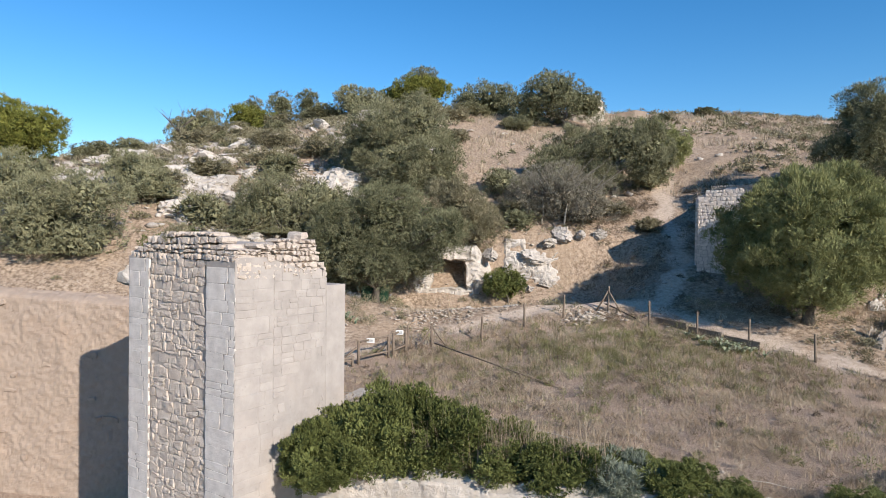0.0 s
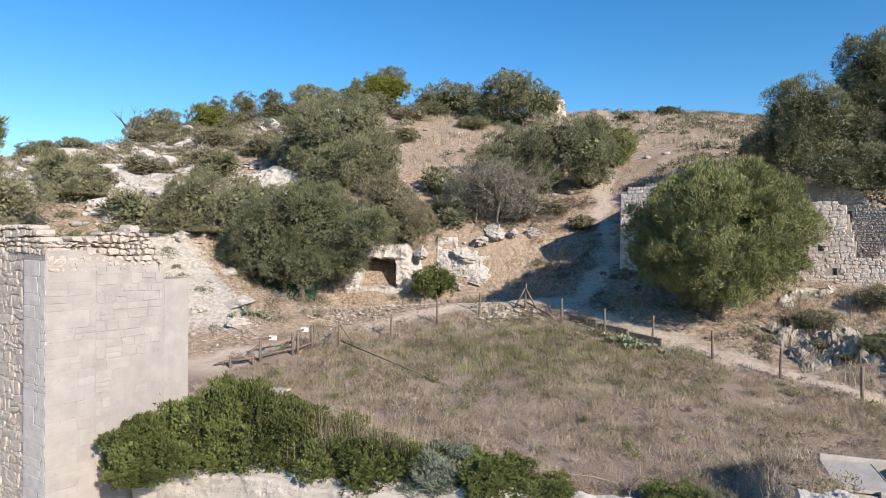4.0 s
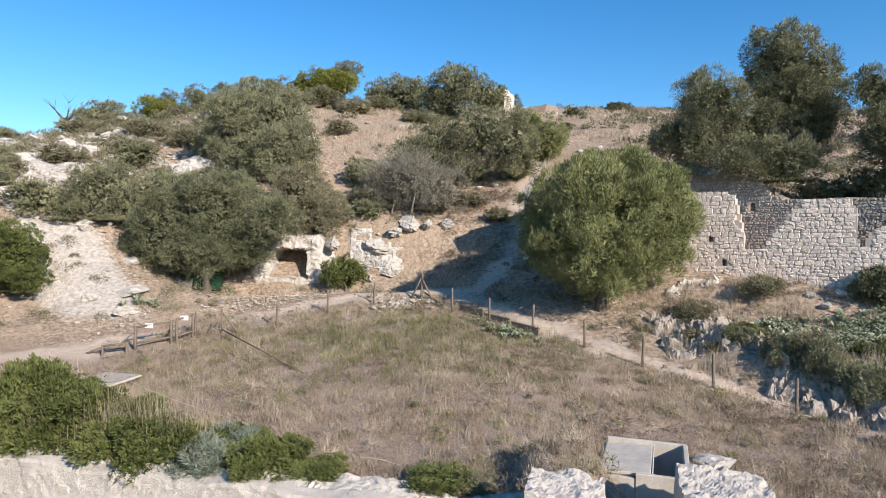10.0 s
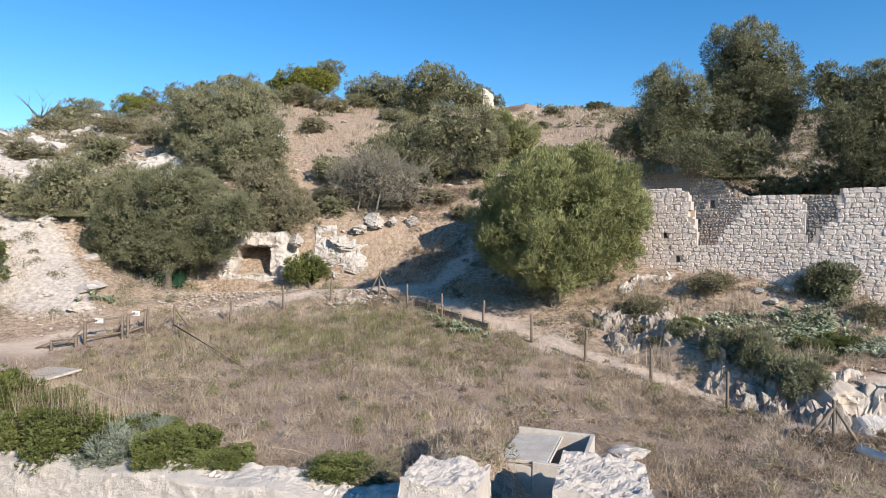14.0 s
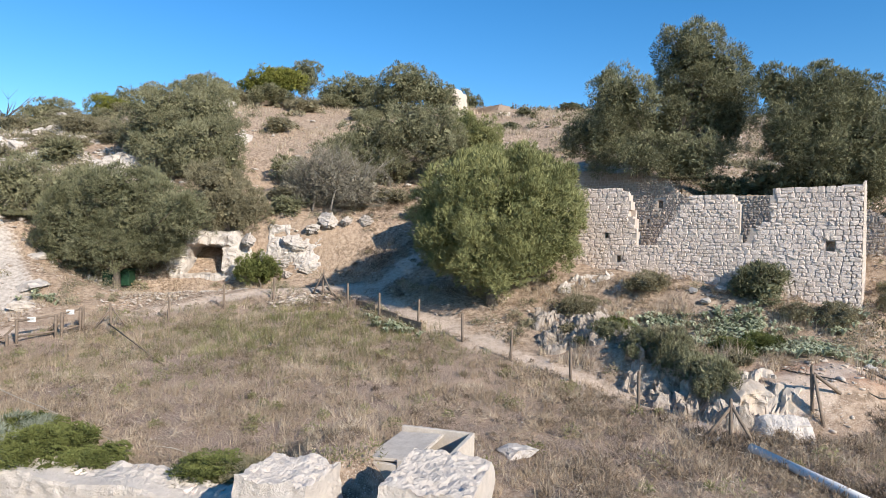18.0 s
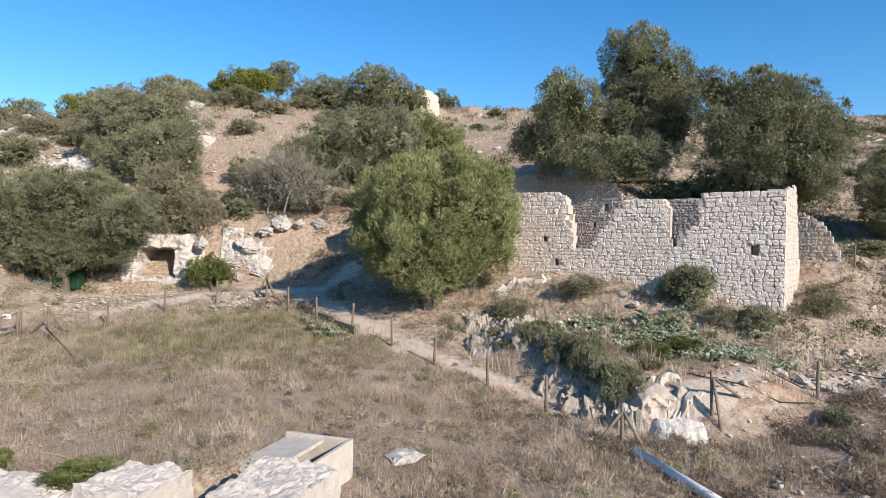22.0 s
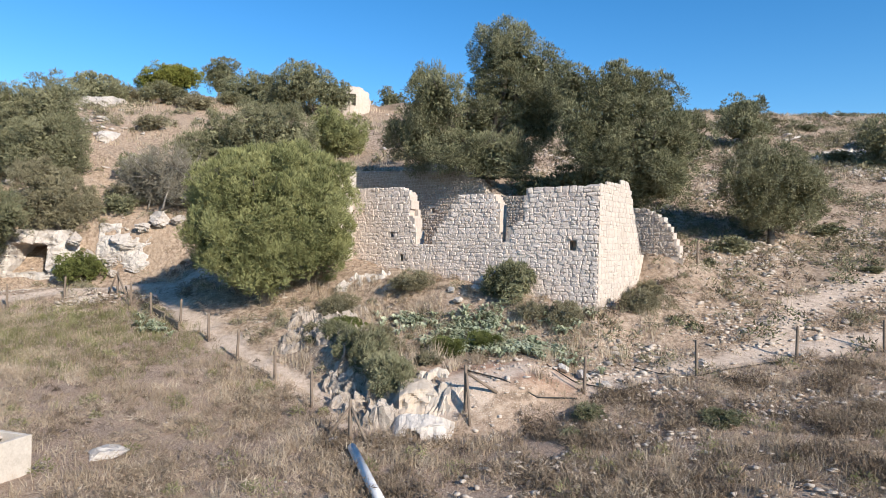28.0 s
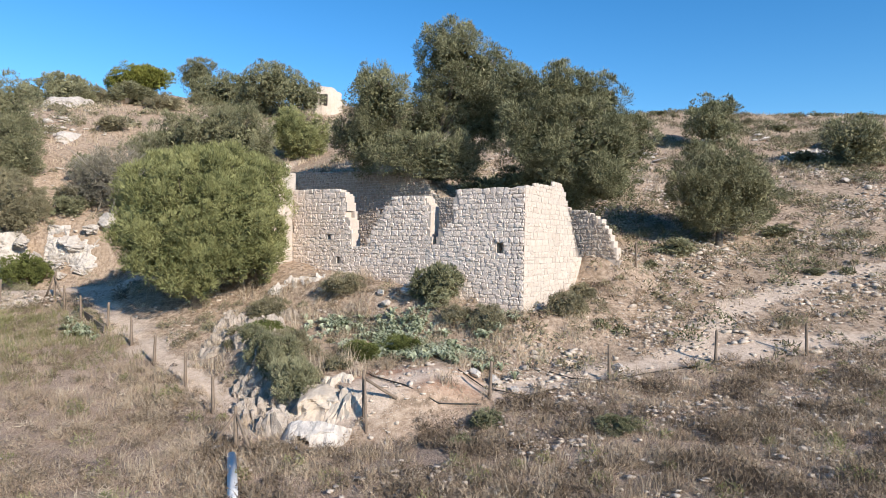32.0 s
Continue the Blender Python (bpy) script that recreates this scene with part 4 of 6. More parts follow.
cave = hang("cave_outcrop", None, None, "pale limestone outcrop with a low square-cut cave mouth", pose(0, 0, 0))
tagged(cave, category="rock outcrop")
rock_face("cave_rock", -4.6, 2.6, 38.1, 1.8, 5.0, LIMESTONE, 4.0, (-0.85, 3.4, 1.05, 0.85, 2.2), cave, "whitish rock with ochre stains", 0.7, 0.4)
rock_face("rock_band", 1.0, 7.4, 39.0, 2.8, 5.5, LIMESTONE, 9.0, None, cave, "long pale rock ledge", 0.9, 0.4)


# ---- crags on the hill ----
for k, (x0, x1, y0, rise) in enumerate(((-22.6, -19.1, 38.4, 1.6), (-20.5, -17.0, 41.0, 1.3), (-9.9, -6.1, 41.4, 1.9), (-11.7, -6.3, 59.1, 1.2), (-19.1, -16.3, 38.3, 1.7), (-11.4, -8.2, 41.6, 1.2), (-26.5, -23.2, 45.8, 1.2), (-22.8, -19.0, 40.3, 1.3), (-18.3, -14.3, 39.2, 1.5), (-18.8, -15.1, 36.2, 1.4), (-19.6, -16.0, 44.8, 1.1), (-10.3, -7.2, 41.8, 1.6), (-5.0, -1.4, 49.3, 1.0))):
    foot = float(land((x0 + x1) / 2, y0))
    ob = rock_face("hill_crag", x0, x1, y0, foot - 1.2, foot + rise, LIMESTONE, 30.0 + k, None, None, "bare pale limestone crag in the hillside", 1.4, 0.7)
    tagged(ob, category="rock outcrop", group="hill crags")


# ---- boulders and outcrops ----
BOULDERS = [rock_mesh("boulder", 40 + k, (1, 0.8, 0.7), LIMESTONE, 3, 0.6) for k in range(6)]
JAGS = [rock_mesh("boulder", 80 + k, (1, 0.8, 0.75), LIMESTONE, 4, 0.85) for k in range(6)]


def boulder(x, y, size, seed, label="pale weathered limestone boulder on the slope", group="hillside rocks", squash=1.0, sink=0.3, turn=None):
    r = random.Random(seed)
    ob = hang("boulder", (JAGS if group in ("bank rocks", "hollow rocks", "cave rocks") else BOULDERS)[seed % 6], None, label)
    s = size
    ob.matrix_basis = Matrix.LocRotScale((x, y, float(land(x, y)) + s * squash * (0.7 - sink * 1.4)), Euler((r.uniform(-0.3, 0.3), r.uniform(-0.3, 0.3), r.uniform(0, 6.3) if turn is None else turn)), (s, s, s * squash))
    return tagged(ob, category="boulder", group=group)


boulder(1.7, 38.5, 0.75, 3, "white tilted boulder on top of the cave rock", "cave rocks", 0.9, -1.9)
boulder(2.6, 38.5, 0.7, 1, "pale boulder beside the cave mouth", "cave rocks", 0.9, -0.9)
r0 = random.Random(5)
for k in range(190):
    # the craggy west side of the hill
    x, y = r0.uniform(-29, -7.5), r0.uniform(38, 57)
    if wave(x, y, 3.5, 6) + r0.uniform(-0.5, 0.5) > -0.15:
        boulder(x, y, r0.uniform(0.3, 1.15), k, squash=r0.uniform(0.6, 1.0))
for x, y, s in ((-8.2, 43.6, 1.9), (-9.8, 43.2, 1.2), (-6.6, 43.9, 1.2), (-14.2, 39.4, 1.3), (-13.2, 38.9, 0.8), (-19, 46, 1.4), (-17.2, 46.6, 1.0), (-23.5, 49, 1.5), (-12.3, 51, 1.1), (-10.6, 51.5, 0.9)):
    boulder(x, y, s, int(abs(x * 7)), "large white limestone block on the hill", squash=0.65)
for x, y, s in ((-3.5, 66, 1.4), (-5.5, 65.2, 1.2), (-1.8, 64.5, 1.0)):
    boulder(x, y, s, int(abs(x * 11)), "ochre-stained rock on the crest of the hill", squash=0.5)
def outcrop(name, spots, size, high, seed, material, label, cell=0.09, parent=None, jag=1.0):
    """Bedrock that breaks out of the ground: a sheet over the spots (x, y, half width, half depth), split by cracks into tilted blocks."""
    x0, x1 = min(q[0] - q[2] for q in spots) - 0.3, max(q[0] + q[2] for q in spots) + 0.3
    y0, y1 = min(q[1] - q[3] for q in spots) - 0.3, max(q[1] + q[3] for q in spots) + 0.3
    gx, gy = np.meshgrid(np.arange(x0, x1, cell), np.arange(y0, y1, cell))
    r = np.random.RandomState(seed)
    jx, jy = gx + r.uniform(-0.3, 0.3, gx.shape) * cell, gy + r.uniform(-0.3, 0.3, gx.shape) * cell
    body = np.max([1 - ((jx - a) / c) ** 2 - ((jy - b) / d) ** 2 for a, b, c, d in spots], 0) + 0.35 * wave(jx, jy, size * 1.4, seed)
    seeds = np.stack([r.uniform(x0, x1, int((x1 - x0) * (y1 - y0) / size**2) + 4), r.uniform(y0, y1, int((x1 - x0) * (y1 - y0) / size**2) + 4)], 1)
    wx, wy = jx + 0.16 * wave(jx, jy, 0.35, seed + 1), jy + 0.16 * wave(jy, jx, 0.3, seed + 2)
    d = np.hypot(wx[..., None] - seeds[:, 0], (wy[..., None] - seeds[:, 1]) * 1.25)
    near = np.argsort(d, -1)[..., :2]
    d1, d2 = np.take_along_axis(d, near[..., :1], -1)[..., 0], np.take_along_axis(d, near[..., 1:], -1)[..., 0]
    k = near[..., 0]
    lift, tx, ty = r.uniform(0.25, 1.15, len(seeds)), r.normal(0, 0.22, len(seeds)), r.normal(-0.05, 0.25, len(seeds))
    block = lift[k] * high + jag * (tx[k] * (jx - seeds[k, 0]) + ty[k] * (jy - seeds[k, 1]))
    crack = smooth(0.0, 0.22 * size, d2 - d1)
    rise = smooth(-0.12, 0.45, body)
    z = land(jx, jy) + rise * block * (0.45 + 0.55 * crack) - 0.12
    verts = np.stack([jx, jy, z], -1).reshape(-1, 3)
    for n in np.nonzero((body > -0.2).ravel())[0]:
        v, k = Vector(verts[n]), float(rise.ravel()[n])
        ridge = 0.34 - abs(noise.noise(v * 1.9)) - 0.5 * abs(noise.noise(v * 4.3)) - 0.25 * abs(noise.noise(v * 9.0))
        verts[n] = v + k * jag * (0.16 * noise.noise_vector(v * 2.2) + 0.09 * noise.noise_vector(v * 5.1) + 0.04 * noise.noise_vector(v * 11.0) + Vector((0, -0.05, 0.28)) * ridge)
    ny, nx = gx.shape
    idx = np.arange(nx * ny).reshape(ny, nx)
    ok = np.maximum.reduce([body[:-1, :-1], body[1:, :-1], body[:-1, 1:], body[1:, 1:]]) > -0.25
    faces = np.stack([idx[:-1, :-1], idx[:-1, 1:], idx[1:, 1:], idx[1:, :-1]], -1)[ok]
    ob = hang(name, mesh_of(name, verts, faces, material), parent, label)
    return ob if parent else tagged(ob, category="rock outcrop", group="outcrops of bedrock")


for x, y, s0, up in ((3.4, 39.0, 0.75, 0.7), (4.3, 39.3, 0.9, 0.6), (5.3, 39.5, 0.65, 0.5), (6.2, 39.7, 0.8, 0.5), (7.3, 39.8, 0.6, 0.3), (3.9, 38.6, 0.5, 0.2), (5.0, 38.8, 0.45, 0.2), (8.3, 39.9, 0.55, 0.2)):
    boulder(x, y, s0 * 1.25, int(x * 19), "pale ochre-stained block of the cave ledge", "cave rocks", 0.8, 0.42 - 0.25 * up)
outcrop("bank_outcrop", ((17.6, 26.9, 0.9, 0.8), (18.6, 25.6, 1.5, 1.3), (19.6, 24.4, 1.2, 1.1), (17.9, 24.9, 0.9, 0.6), (19.2, 27.6, 1.0, 0.4)), 0.55, 0.5, 5, ROUGH, "white jagged limestone breaking out of the bank", 0.06, None, 1.3)
outcrop("low_outcrop", ((20.0, 22.2, 0.8, 0.8), (20.6, 20.9, 0.9, 1.0), (21.3, 19.6, 1.0, 1.0), (21.6, 18.7, 0.8, 0.5)), 0.45, 0.6, 7, ROUGH, "dark-cracked grey limestone outcrop beside the path", 0.06, None, 1.3)
cut = tagged(hang("cut_rock", None, None, "ochre and white cut rock face round a shallow hollow", pose(0, 0, 0)), category="rock outcrop", group="outcrops of bedrock")
rock_face("upper_face", 21.3, 24.0, 19.0, -0.7, 0.35, OCHRE, 14.0, (23.1, -0.15, 0.35, 0.3, 0.6), cut, "pale and ochre rock face", 0.5, 0.45, 0.9)
outcrop("upper_ledge", ((22.6, 19.9, 1.2, 0.6), (23.3, 19.5, 0.8, 0.5)), 0.7, 0.35, 9, OCHRE, "", 0.07, cut, 0.8)
rock_face("lower_face", 21.4, 23.9, 17.5, -0.9, -0.1, LIMESTONE, 17.0, (22.45, -0.35, 0.2, 0.2, 0.4), cut, "white broken rock at the rim of the hollow", 0.3, 0.35, 0.4)
outcrop("slope_outcrop", ((55.0, 52.0, 2.6, 0.8), (60.5, 56.5, 3.0, 0.9), (52.0, 60.0, 2.2, 0.7), (62.0, 47.0, 2.4, 0.7)), 1.2, 0.7, 11, LIMESTONE, "pale limestone ledges on the open slope", 0.16)
outcrop("foot_ledge", ((19.8, 29.6, 1.6, 0.35), (21.6, 28.7, 1.0, 0.3)), 0.5, 0.3, 13, LIMESTONE, "low pale ledge at the foot of the ruin", 0.07)
for k in range(26):
    x, y = r0.uniform(40, 75), r0.uniform(40, 72)
    boulder(x, y, r0.uniform(0.35, 0.9), 200 + k, "flat limestone slab on the open slope", "slope rocks", 0.4, 0.1)
for x, y, s, name in ((27.1, 21.45, 0.33, "ochre"), (27.75, 21.2, 0.36, "ochre"), (28.3, 20.6, 0.28, "pale"), (15.2, 16.1, 0.8, "flat white and ochre"), (23.6, 27.3, 0.3, "ochre"), (24.6, 27.0, 0.35, "pale"), (23.9, 26.6, 0.3, "pale"), (27.5, 23.1, 0.35, "flat pale"), (31.9, 22.2, 0.55, "flat pale"), (20.4, 17.2, 0.25, "pale"), (-6.4, 30.9, 1.1, "flat white"), (-7.3, 32.3, 1.3, "flat white"), (0.6, 34.6, 0.9, "flat white"), (2.5, 34.4, 0.7, "flat white")):
    boulder(x, y, s, int(abs(x * 13 + y)), name + " limestone rock lying on the dry ground", "loose rocks", 0.5 if "flat" in name else 0.8, 0.5 if "flat" in name else 0.2)
# the bare quarried slope left of the olive
for k in range(8):
    x, y = r0.uniform(-14.5, -8), r0.uniform(30.8, 36.5)
    boulder(x, y, r0.uniform(0.3, 0.9), 300 + k, "smooth white quarried rock in the bare slope", "quarried rocks", 0.6, 0.6)
boulder(-12.85, 24.6, 0.8, 2, "upright white rock behind the terrace wall", "quarried rocks", 1.7, (0.7 - (3.9 - float(land(-12.85, 24.6))) / 1.36) / 1.4, 0.4)


# ---- trees and bushes ----
tree("round_tree", ((15.6, 28.9, 6.0, 3.1, 2.5), (14.2, 29.6, 5.7, 2.1, 1.9), (17.1, 28.2, 5.8, 2.0, 1.9), (16.0, 29.7, 7.6, 2.2, 1.4), (14.4, 28.2, 7.0, 1.9, 1.4), (17.3, 29.5, 7.1, 1.8, 1.4), (15.0, 28.1, 4.5, 2.2, 1.2), (17.6, 29.4, 4.5, 1.5, 1.1), (13.8, 28.4, 4.7, 1.5, 1.2), (13.3, 30.2, 5.6, 1.7, 1.7), (15.4, 28.4, 3.9, 2.3, 1.1)), 11, GREEN, "dense round green wild olive close before the ruin", 140000, (0.14, 0.017), 0.27, -0.1, 0.24, up=0.8)
tree("olive_tree", ((-6.7, 36.0, 5.5, 2.3, 2.1), (-3.8, 37.0, 5.8, 2.7, 2.6), (-1.2, 35.6, 5.8, 1.7, 1.2), (-8.2, 36.5, 4.2, 1.5, 1.4), (-4.7, 35.4, 7.2, 1.8, 1.2), (-6.9, 36.7, 3.6, 1.7, 1.1), (-2.7, 36.2, 4.3, 1.4, 0.8), (-4.8, 35.0, 3.9, 1.6, 0.7)), 12, DARK, "dark olive tree that hangs over the cave mouth", 100000, (0.13, 0.018), 0.34, 0.15, 0.22)
tree("olive_tree", ((-0.2, 39.6, 6.8, 1.9, 1.9), (1.1, 40.1, 6.1, 1.3, 1.5), (-0.6, 39.1, 8.1, 1.4, 1.2)), 13, SCRUB, "yellowish olive tree above the cave rock", 32000, (0.13, 0.018), 0.3, 0.35, 0.12)
tree("olive_tree", ((-5.7, 43.5, 12.7, 2.3, 2.1), (-3.2, 44.2, 13.2, 2.0, 2.0), (-3.9, 42.5, 10.5, 2.9, 2.0), (-7.4, 44.1, 11.5, 1.6, 1.4), (-1.5, 43.0, 10.4, 1.4, 2.0)), 17, OLIVE, "tall grey-green wild olive on the hillside", 62000, (0.14, 0.021), 0.36, 0.25, 0.18)
PALE_BARK = plain_material("pale_dry_branches", (0.22, 0.19, 0.155), (0.40, 0.36, 0.31), 0.9, 9, 0, 0.4)
bare = tree("grey_tree", ((6.1, 41.0, 8.5, 2.5, 1.8), (4.2, 41.6, 7.8, 1.6, 1.5), (8.0, 40.4, 7.8, 1.6, 1.5), (6.6, 41.6, 7.2, 1.8, 1.1)), 14, GREY, "half-bare grey bush tree on the slope", 30000, (0.16, 0.012), 0.3, 0.5, 0.14, bark=PALE_BARK)
for k in range(4):
    hang("branch", limb_mesh("branch", trunk_runs(500 + k, 3.6, 3.0, 0.055, 7, 0.3), PALE_BARK, 5), bare, "pale bare branches", pose(1.3 * math.cos(k * 1.57), 0.9 * math.sin(k * 1.57) - 0.4, 0.0, 0, 0, 70 * k))
tree("olive_tree", ((10.7, 45.5, 12.3, 2.3, 1.7), (7.5, 46.2, 11.4, 2.1, 1.9), (12.6, 44.9, 11.6, 1.7, 1.9), (9.4, 46.3, 10.0, 2.2, 1.5), (6.0, 45.0, 10.4, 1.4, 1.4)), 18, OLIVE, "broad grey-green wild olive on the hillside", 58000, (0.14, 0.021), 0.36, 0.3, 0.18)
tree("olive_tree", ((15.4, 50.0, 12.6, 1.8, 1.9), (14.3, 50.5, 13.4, 1.3, 1.4)), 19, GREEN, "green wild olive on the upper slope", 24000, (0.15, 0.023), 0.32, 0.0, 0.15)
tree("tall_olive_tree", ((26.5, 35.8, 15.1, 1.8, 1.6), (26.9, 36.7, 12.7, 2.6, 2.3), (22.6, 35.2, 12.5, 1.5, 1.8), (21.9, 36.3, 10.6, 1.6, 1.5), (26.2, 35.1, 9.4, 1.9, 1.3), (24.8, 36.4, 11.0, 1.8, 1.7), (27.9, 35.4, 14.2, 1.1, 1.2), (28.7, 36.2, 11.9, 1.3, 1.8), (23.6, 35.2, 9.6, 1.4, 0.9), (28.9, 37.5, 13.6, 1.6, 1.7), (21.2, 37.0, 11.0, 1.1, 1.1), (22.6, 37.6, 12.9, 1.4, 1.4)), 15, DARK, "tall dark olive tree behind the ruin", 120000, (0.13, 0.020), 0.36, 0.55, 0.3)
tree("tall_olive_tree", ((31.5, 32.4, 12.2, 1.5, 1.5), (33.8, 32.8, 12.0, 1.1, 1.1), (33.1, 31.9, 9.6, 2.1, 2.0), (29.5, 32.9, 12.7, 0.9, 1.1), (30.1, 32.4, 10.4, 1.5, 1.7), (34.2, 33.0, 8.1, 1.6, 1.1), (31.4, 32.2, 9.6, 1.6, 1.6), (35.3, 32.8, 10.0, 1.0, 1.3), (31.8, 32.9, 8.0, 1.6, 1.1)), 16, DARK, "dark olive tree behind the ruin's side wall", 100000, (0.13, 0.020), 0.36, 0.4, 0.24)
tree("olive_tree", ((40.4, 34.5, 8.8, 2.1, 1.5), (42.0, 35.2, 7.8, 2.1, 1.4), (39.2, 34.0, 8.0, 1.4, 1.3), (41.0, 35.2, 6.9, 2.1, 1.0)), 20, OLIVE, "wide green olive tree alone on the rubble slope", 50000, (0.13, 0.020), 0.34, 0.2, 0.18)
# the olives of the craggy west side
tree("olive_tree", ((-11.6, 37.5, 7.6, 1.9, 1.4), (-9.6, 38.1, 6.4, 1.8, 1.7), (-12.6, 37.0, 5.6, 1.6, 1.4), (-10.8, 38.1, 4.7, 1.8, 1.2), (-9.0, 37.6, 7.4, 1.0, 0.9)), 21, OLIVE, "loose grey-green olive among pale crags", 42000, (0.13, 0.020), 0.34, 0.45, 0.15)
tree("olive_tree", ((-21.9, 33.0, 6.1, 2.8, 2.3), (-23.9, 33.6, 8.1, 1.7, 1.6), (-19.2, 32.4, 7.4, 1.6, 1.5), (-20.0, 33.0, 5.2, 2.0, 1.4)), 22, OLIVE, "large olive tree above the sandy wall", 42000, (0.14, 0.022), 0.36, 0.25, 0.2)
tree("olive_tree", ((-18.9, 38.0, 8.0, 1.5, 1.4), (-20.2, 38.5, 9.5, 1.3, 1.0)), 23, OLIVE, "small olive among pale crags", 16000, (0.15, 0.026), 0.3, 0.2, 0.1)
tree("stone_pine", ((-28.8, 42.0, 12.3, 2.1, 1.3), (-31.2, 42.6, 13.2, 1.7, 1.1), (-30.0, 42.0, 11.4, 2.0, 1.0)), 24, PINE, "bright green pine on the hill's western edge", 22000, (0.18, 0.03), 0.35, 0.0, 0.16)
tree("mastic_bush", ((-12.5, 31.0, 3.8, 1.7, 1.8), (-14.3, 31.6, 3.9, 1.6, 1.7), (-11.7, 30.7, 2.8, 1.2, 0.9)), 25, MASTIC, "tall dense mastic bush beside the bare white slope", 46000, (0.08, 0.024), 0.2, -0.4, 0.12, "bush")
tree("mastic_bush", ((2.3, 37.5, 3.0, 1.0, 0.75), (3.0, 37.8, 2.8, 0.7, 0.6)), 26, MASTIC, "low green mastic bush beside the cave mouth", 9000, (0.09, 0.022), 0.2, -0.1, 0.06, "bush")
# the trees of the crest
for seed, (name, material, label, leaves, lobes) in enumerate((
    ("evergreen_tree", DARK, "dark evergreen tree on the hill's crest", 20000, ((2.3, 72.0, 20.2, 3.2, 2.5), (0.5, 72.7, 19.6, 2.0, 1.9), (4.0, 71.3, 20.4, 1.9, 2.3))),
    ("evergreen_tree", DARK, "broad dark evergreen tree on the hill's crest", 20000, ((9.3, 66.0, 20.3, 2.9, 2.0), (6.8, 66.7, 19.3, 1.8, 2.1), (11.6, 65.4, 19.4, 1.7, 1.6), (12.7, 65.6, 19.0, 1.2, 1.5))),
    ("evergreen_tree", DARK, "small dark evergreen tree on the hill's crest", 6000, ((15.9, 91.8, 24.4, 1.8, 1.5), (16.2, 92.0, 22.8, 1.3, 1.2))),
    ("stone_pine", PINE, "bright yellow-green pine on the hill's crest", 16000, ((-5.1, 67.0, 20.9, 2.2, 1.0), (-7.0, 67.5, 20.7, 1.4, 0.9), (-3.2, 66.5, 20.7, 1.4, 0.9))),
    ("evergreen_tree", DARK, "dark evergreen tree behind the pine on the crest", 8000, ((-5.9, 86.0, 26.6, 1.9, 1.4), (-7.3, 86.4, 26.1, 1.3, 1.2), (-6.4, 86.0, 24.8, 1.4, 1.2))),
    ("stone_pine", PINE, "low yellow-green pine on the craggy crest", 9000, ((-24.6, 72.0, 18.6, 2.3, 1.2), (-22.9, 72.5, 18.5, 1.5, 1.1))),
    ("evergreen_tree", DARK, "small dark evergreen tree on the craggy crest", 4000, ((-22.0, 77.0, 21.5, 1.4, 1.2), (-22.3, 77.0, 20.0, 1.2, 1.2))),
    ("evergreen_tree", DARK, "small dark evergreen tree on the craggy crest", 4000, ((-25.4, 77.0, 20.6, 1.1, 1.2), (-25.2, 77.0, 19.2, 1.0, 1.2))),
    ("evergreen_tree", DARK, "small dark evergreen tree on the craggy crest", 4000, ((-19.0, 77.0, 21.6, 1.0, 1.2), (-19.0, 77.0, 20.2, 1.0, 1.2))),
    ("evergreen_tree", OLIVE, "grey-green tree on the craggy crest", 8000, ((-27.5, 66.0, 16.8, 2.0, 1.5), (-29.6, 66.4, 15.9, 1.4, 1.2))),
    ("olive_tree", OLIVE, "grey-green wild olive below the pine on the crest", 9000, ((-11.2, 64.0, 18.9, 1.6, 1.3), (-9.4, 63.5, 18.5, 1.5, 1.2))),
    ("evergreen_tree", DARK, "dark round tree on the far skyline", 8000, ((49.9, 58.0, 15.8, 2.2, 1.6), (50.2, 58.5, 17.3, 1.4, 0.9))),
    ("olive_tree", OLIVE, "grey-green wild olive on the far slope", 9000, ((56.3, 48.0, 12.9, 2.1, 1.6), (57.6, 48.5, 12.4, 1.5, 1.2))),
)):
    tree(name, lobes, 700 + seed, material, label, leaves, (0.18, 0.042), 0.46, 0.05, 0.14, group="trees of the crest")

BUSH_LEAVES = {"olive": OLIVE, "dark": DARK, "scrub": SCRUB, "mastic": MASTIC}
BUSH_NAMES = {"olive": ("olive_bush", "grey-green wild olive bush on the hillside", "bush"), "dark": ("evergreen_bush", "dark evergreen bush on the hillside", "bush"), "scrub": ("scrub_bush", "yellowish grey scrub bush among the rocks", "bush"), "mastic": ("mastic_bush", "dense dark green mastic bush", "bush")}
CROWNS = {}
for kind, count, leaf in (("olive", 11000, (0.30, 0.044)), ("dark", 11000, (0.30, 0.048)), ("scrub", 10000, (0.34, 0.034)), ("mastic", 12000, (0.25, 0.048))):
    CROWNS[kind] = [crown_mesh("crown", 60 + 7 * k + len(kind), dome(k + len(kind), 7, 3.0, 3.0, 4.0), count, BUSH_LEAVES[kind], leaf, 0.55, 0.0) for k in range(3)]
    CROWNS[kind + " low"] = [crown_mesh("crown", 160 + 7 * k + len(kind), dome(20 + k, 6, 3.0, 3.0, 4.0), 2800, BUSH_LEAVES[kind], (leaf[0] * 1.5, leaf[1] * 1.7), 0.6, 0.1) for k in range(3)]
TWIGS = limb_mesh("trunk", trunk_runs(33, 3.4, 2.6, 0.16, 4, 0.3), BARK, 4)
STEM = limb_mesh("trunk", trunk_runs(31, 3.4, 2.6, 0.16, 6, 0.3), BARK)


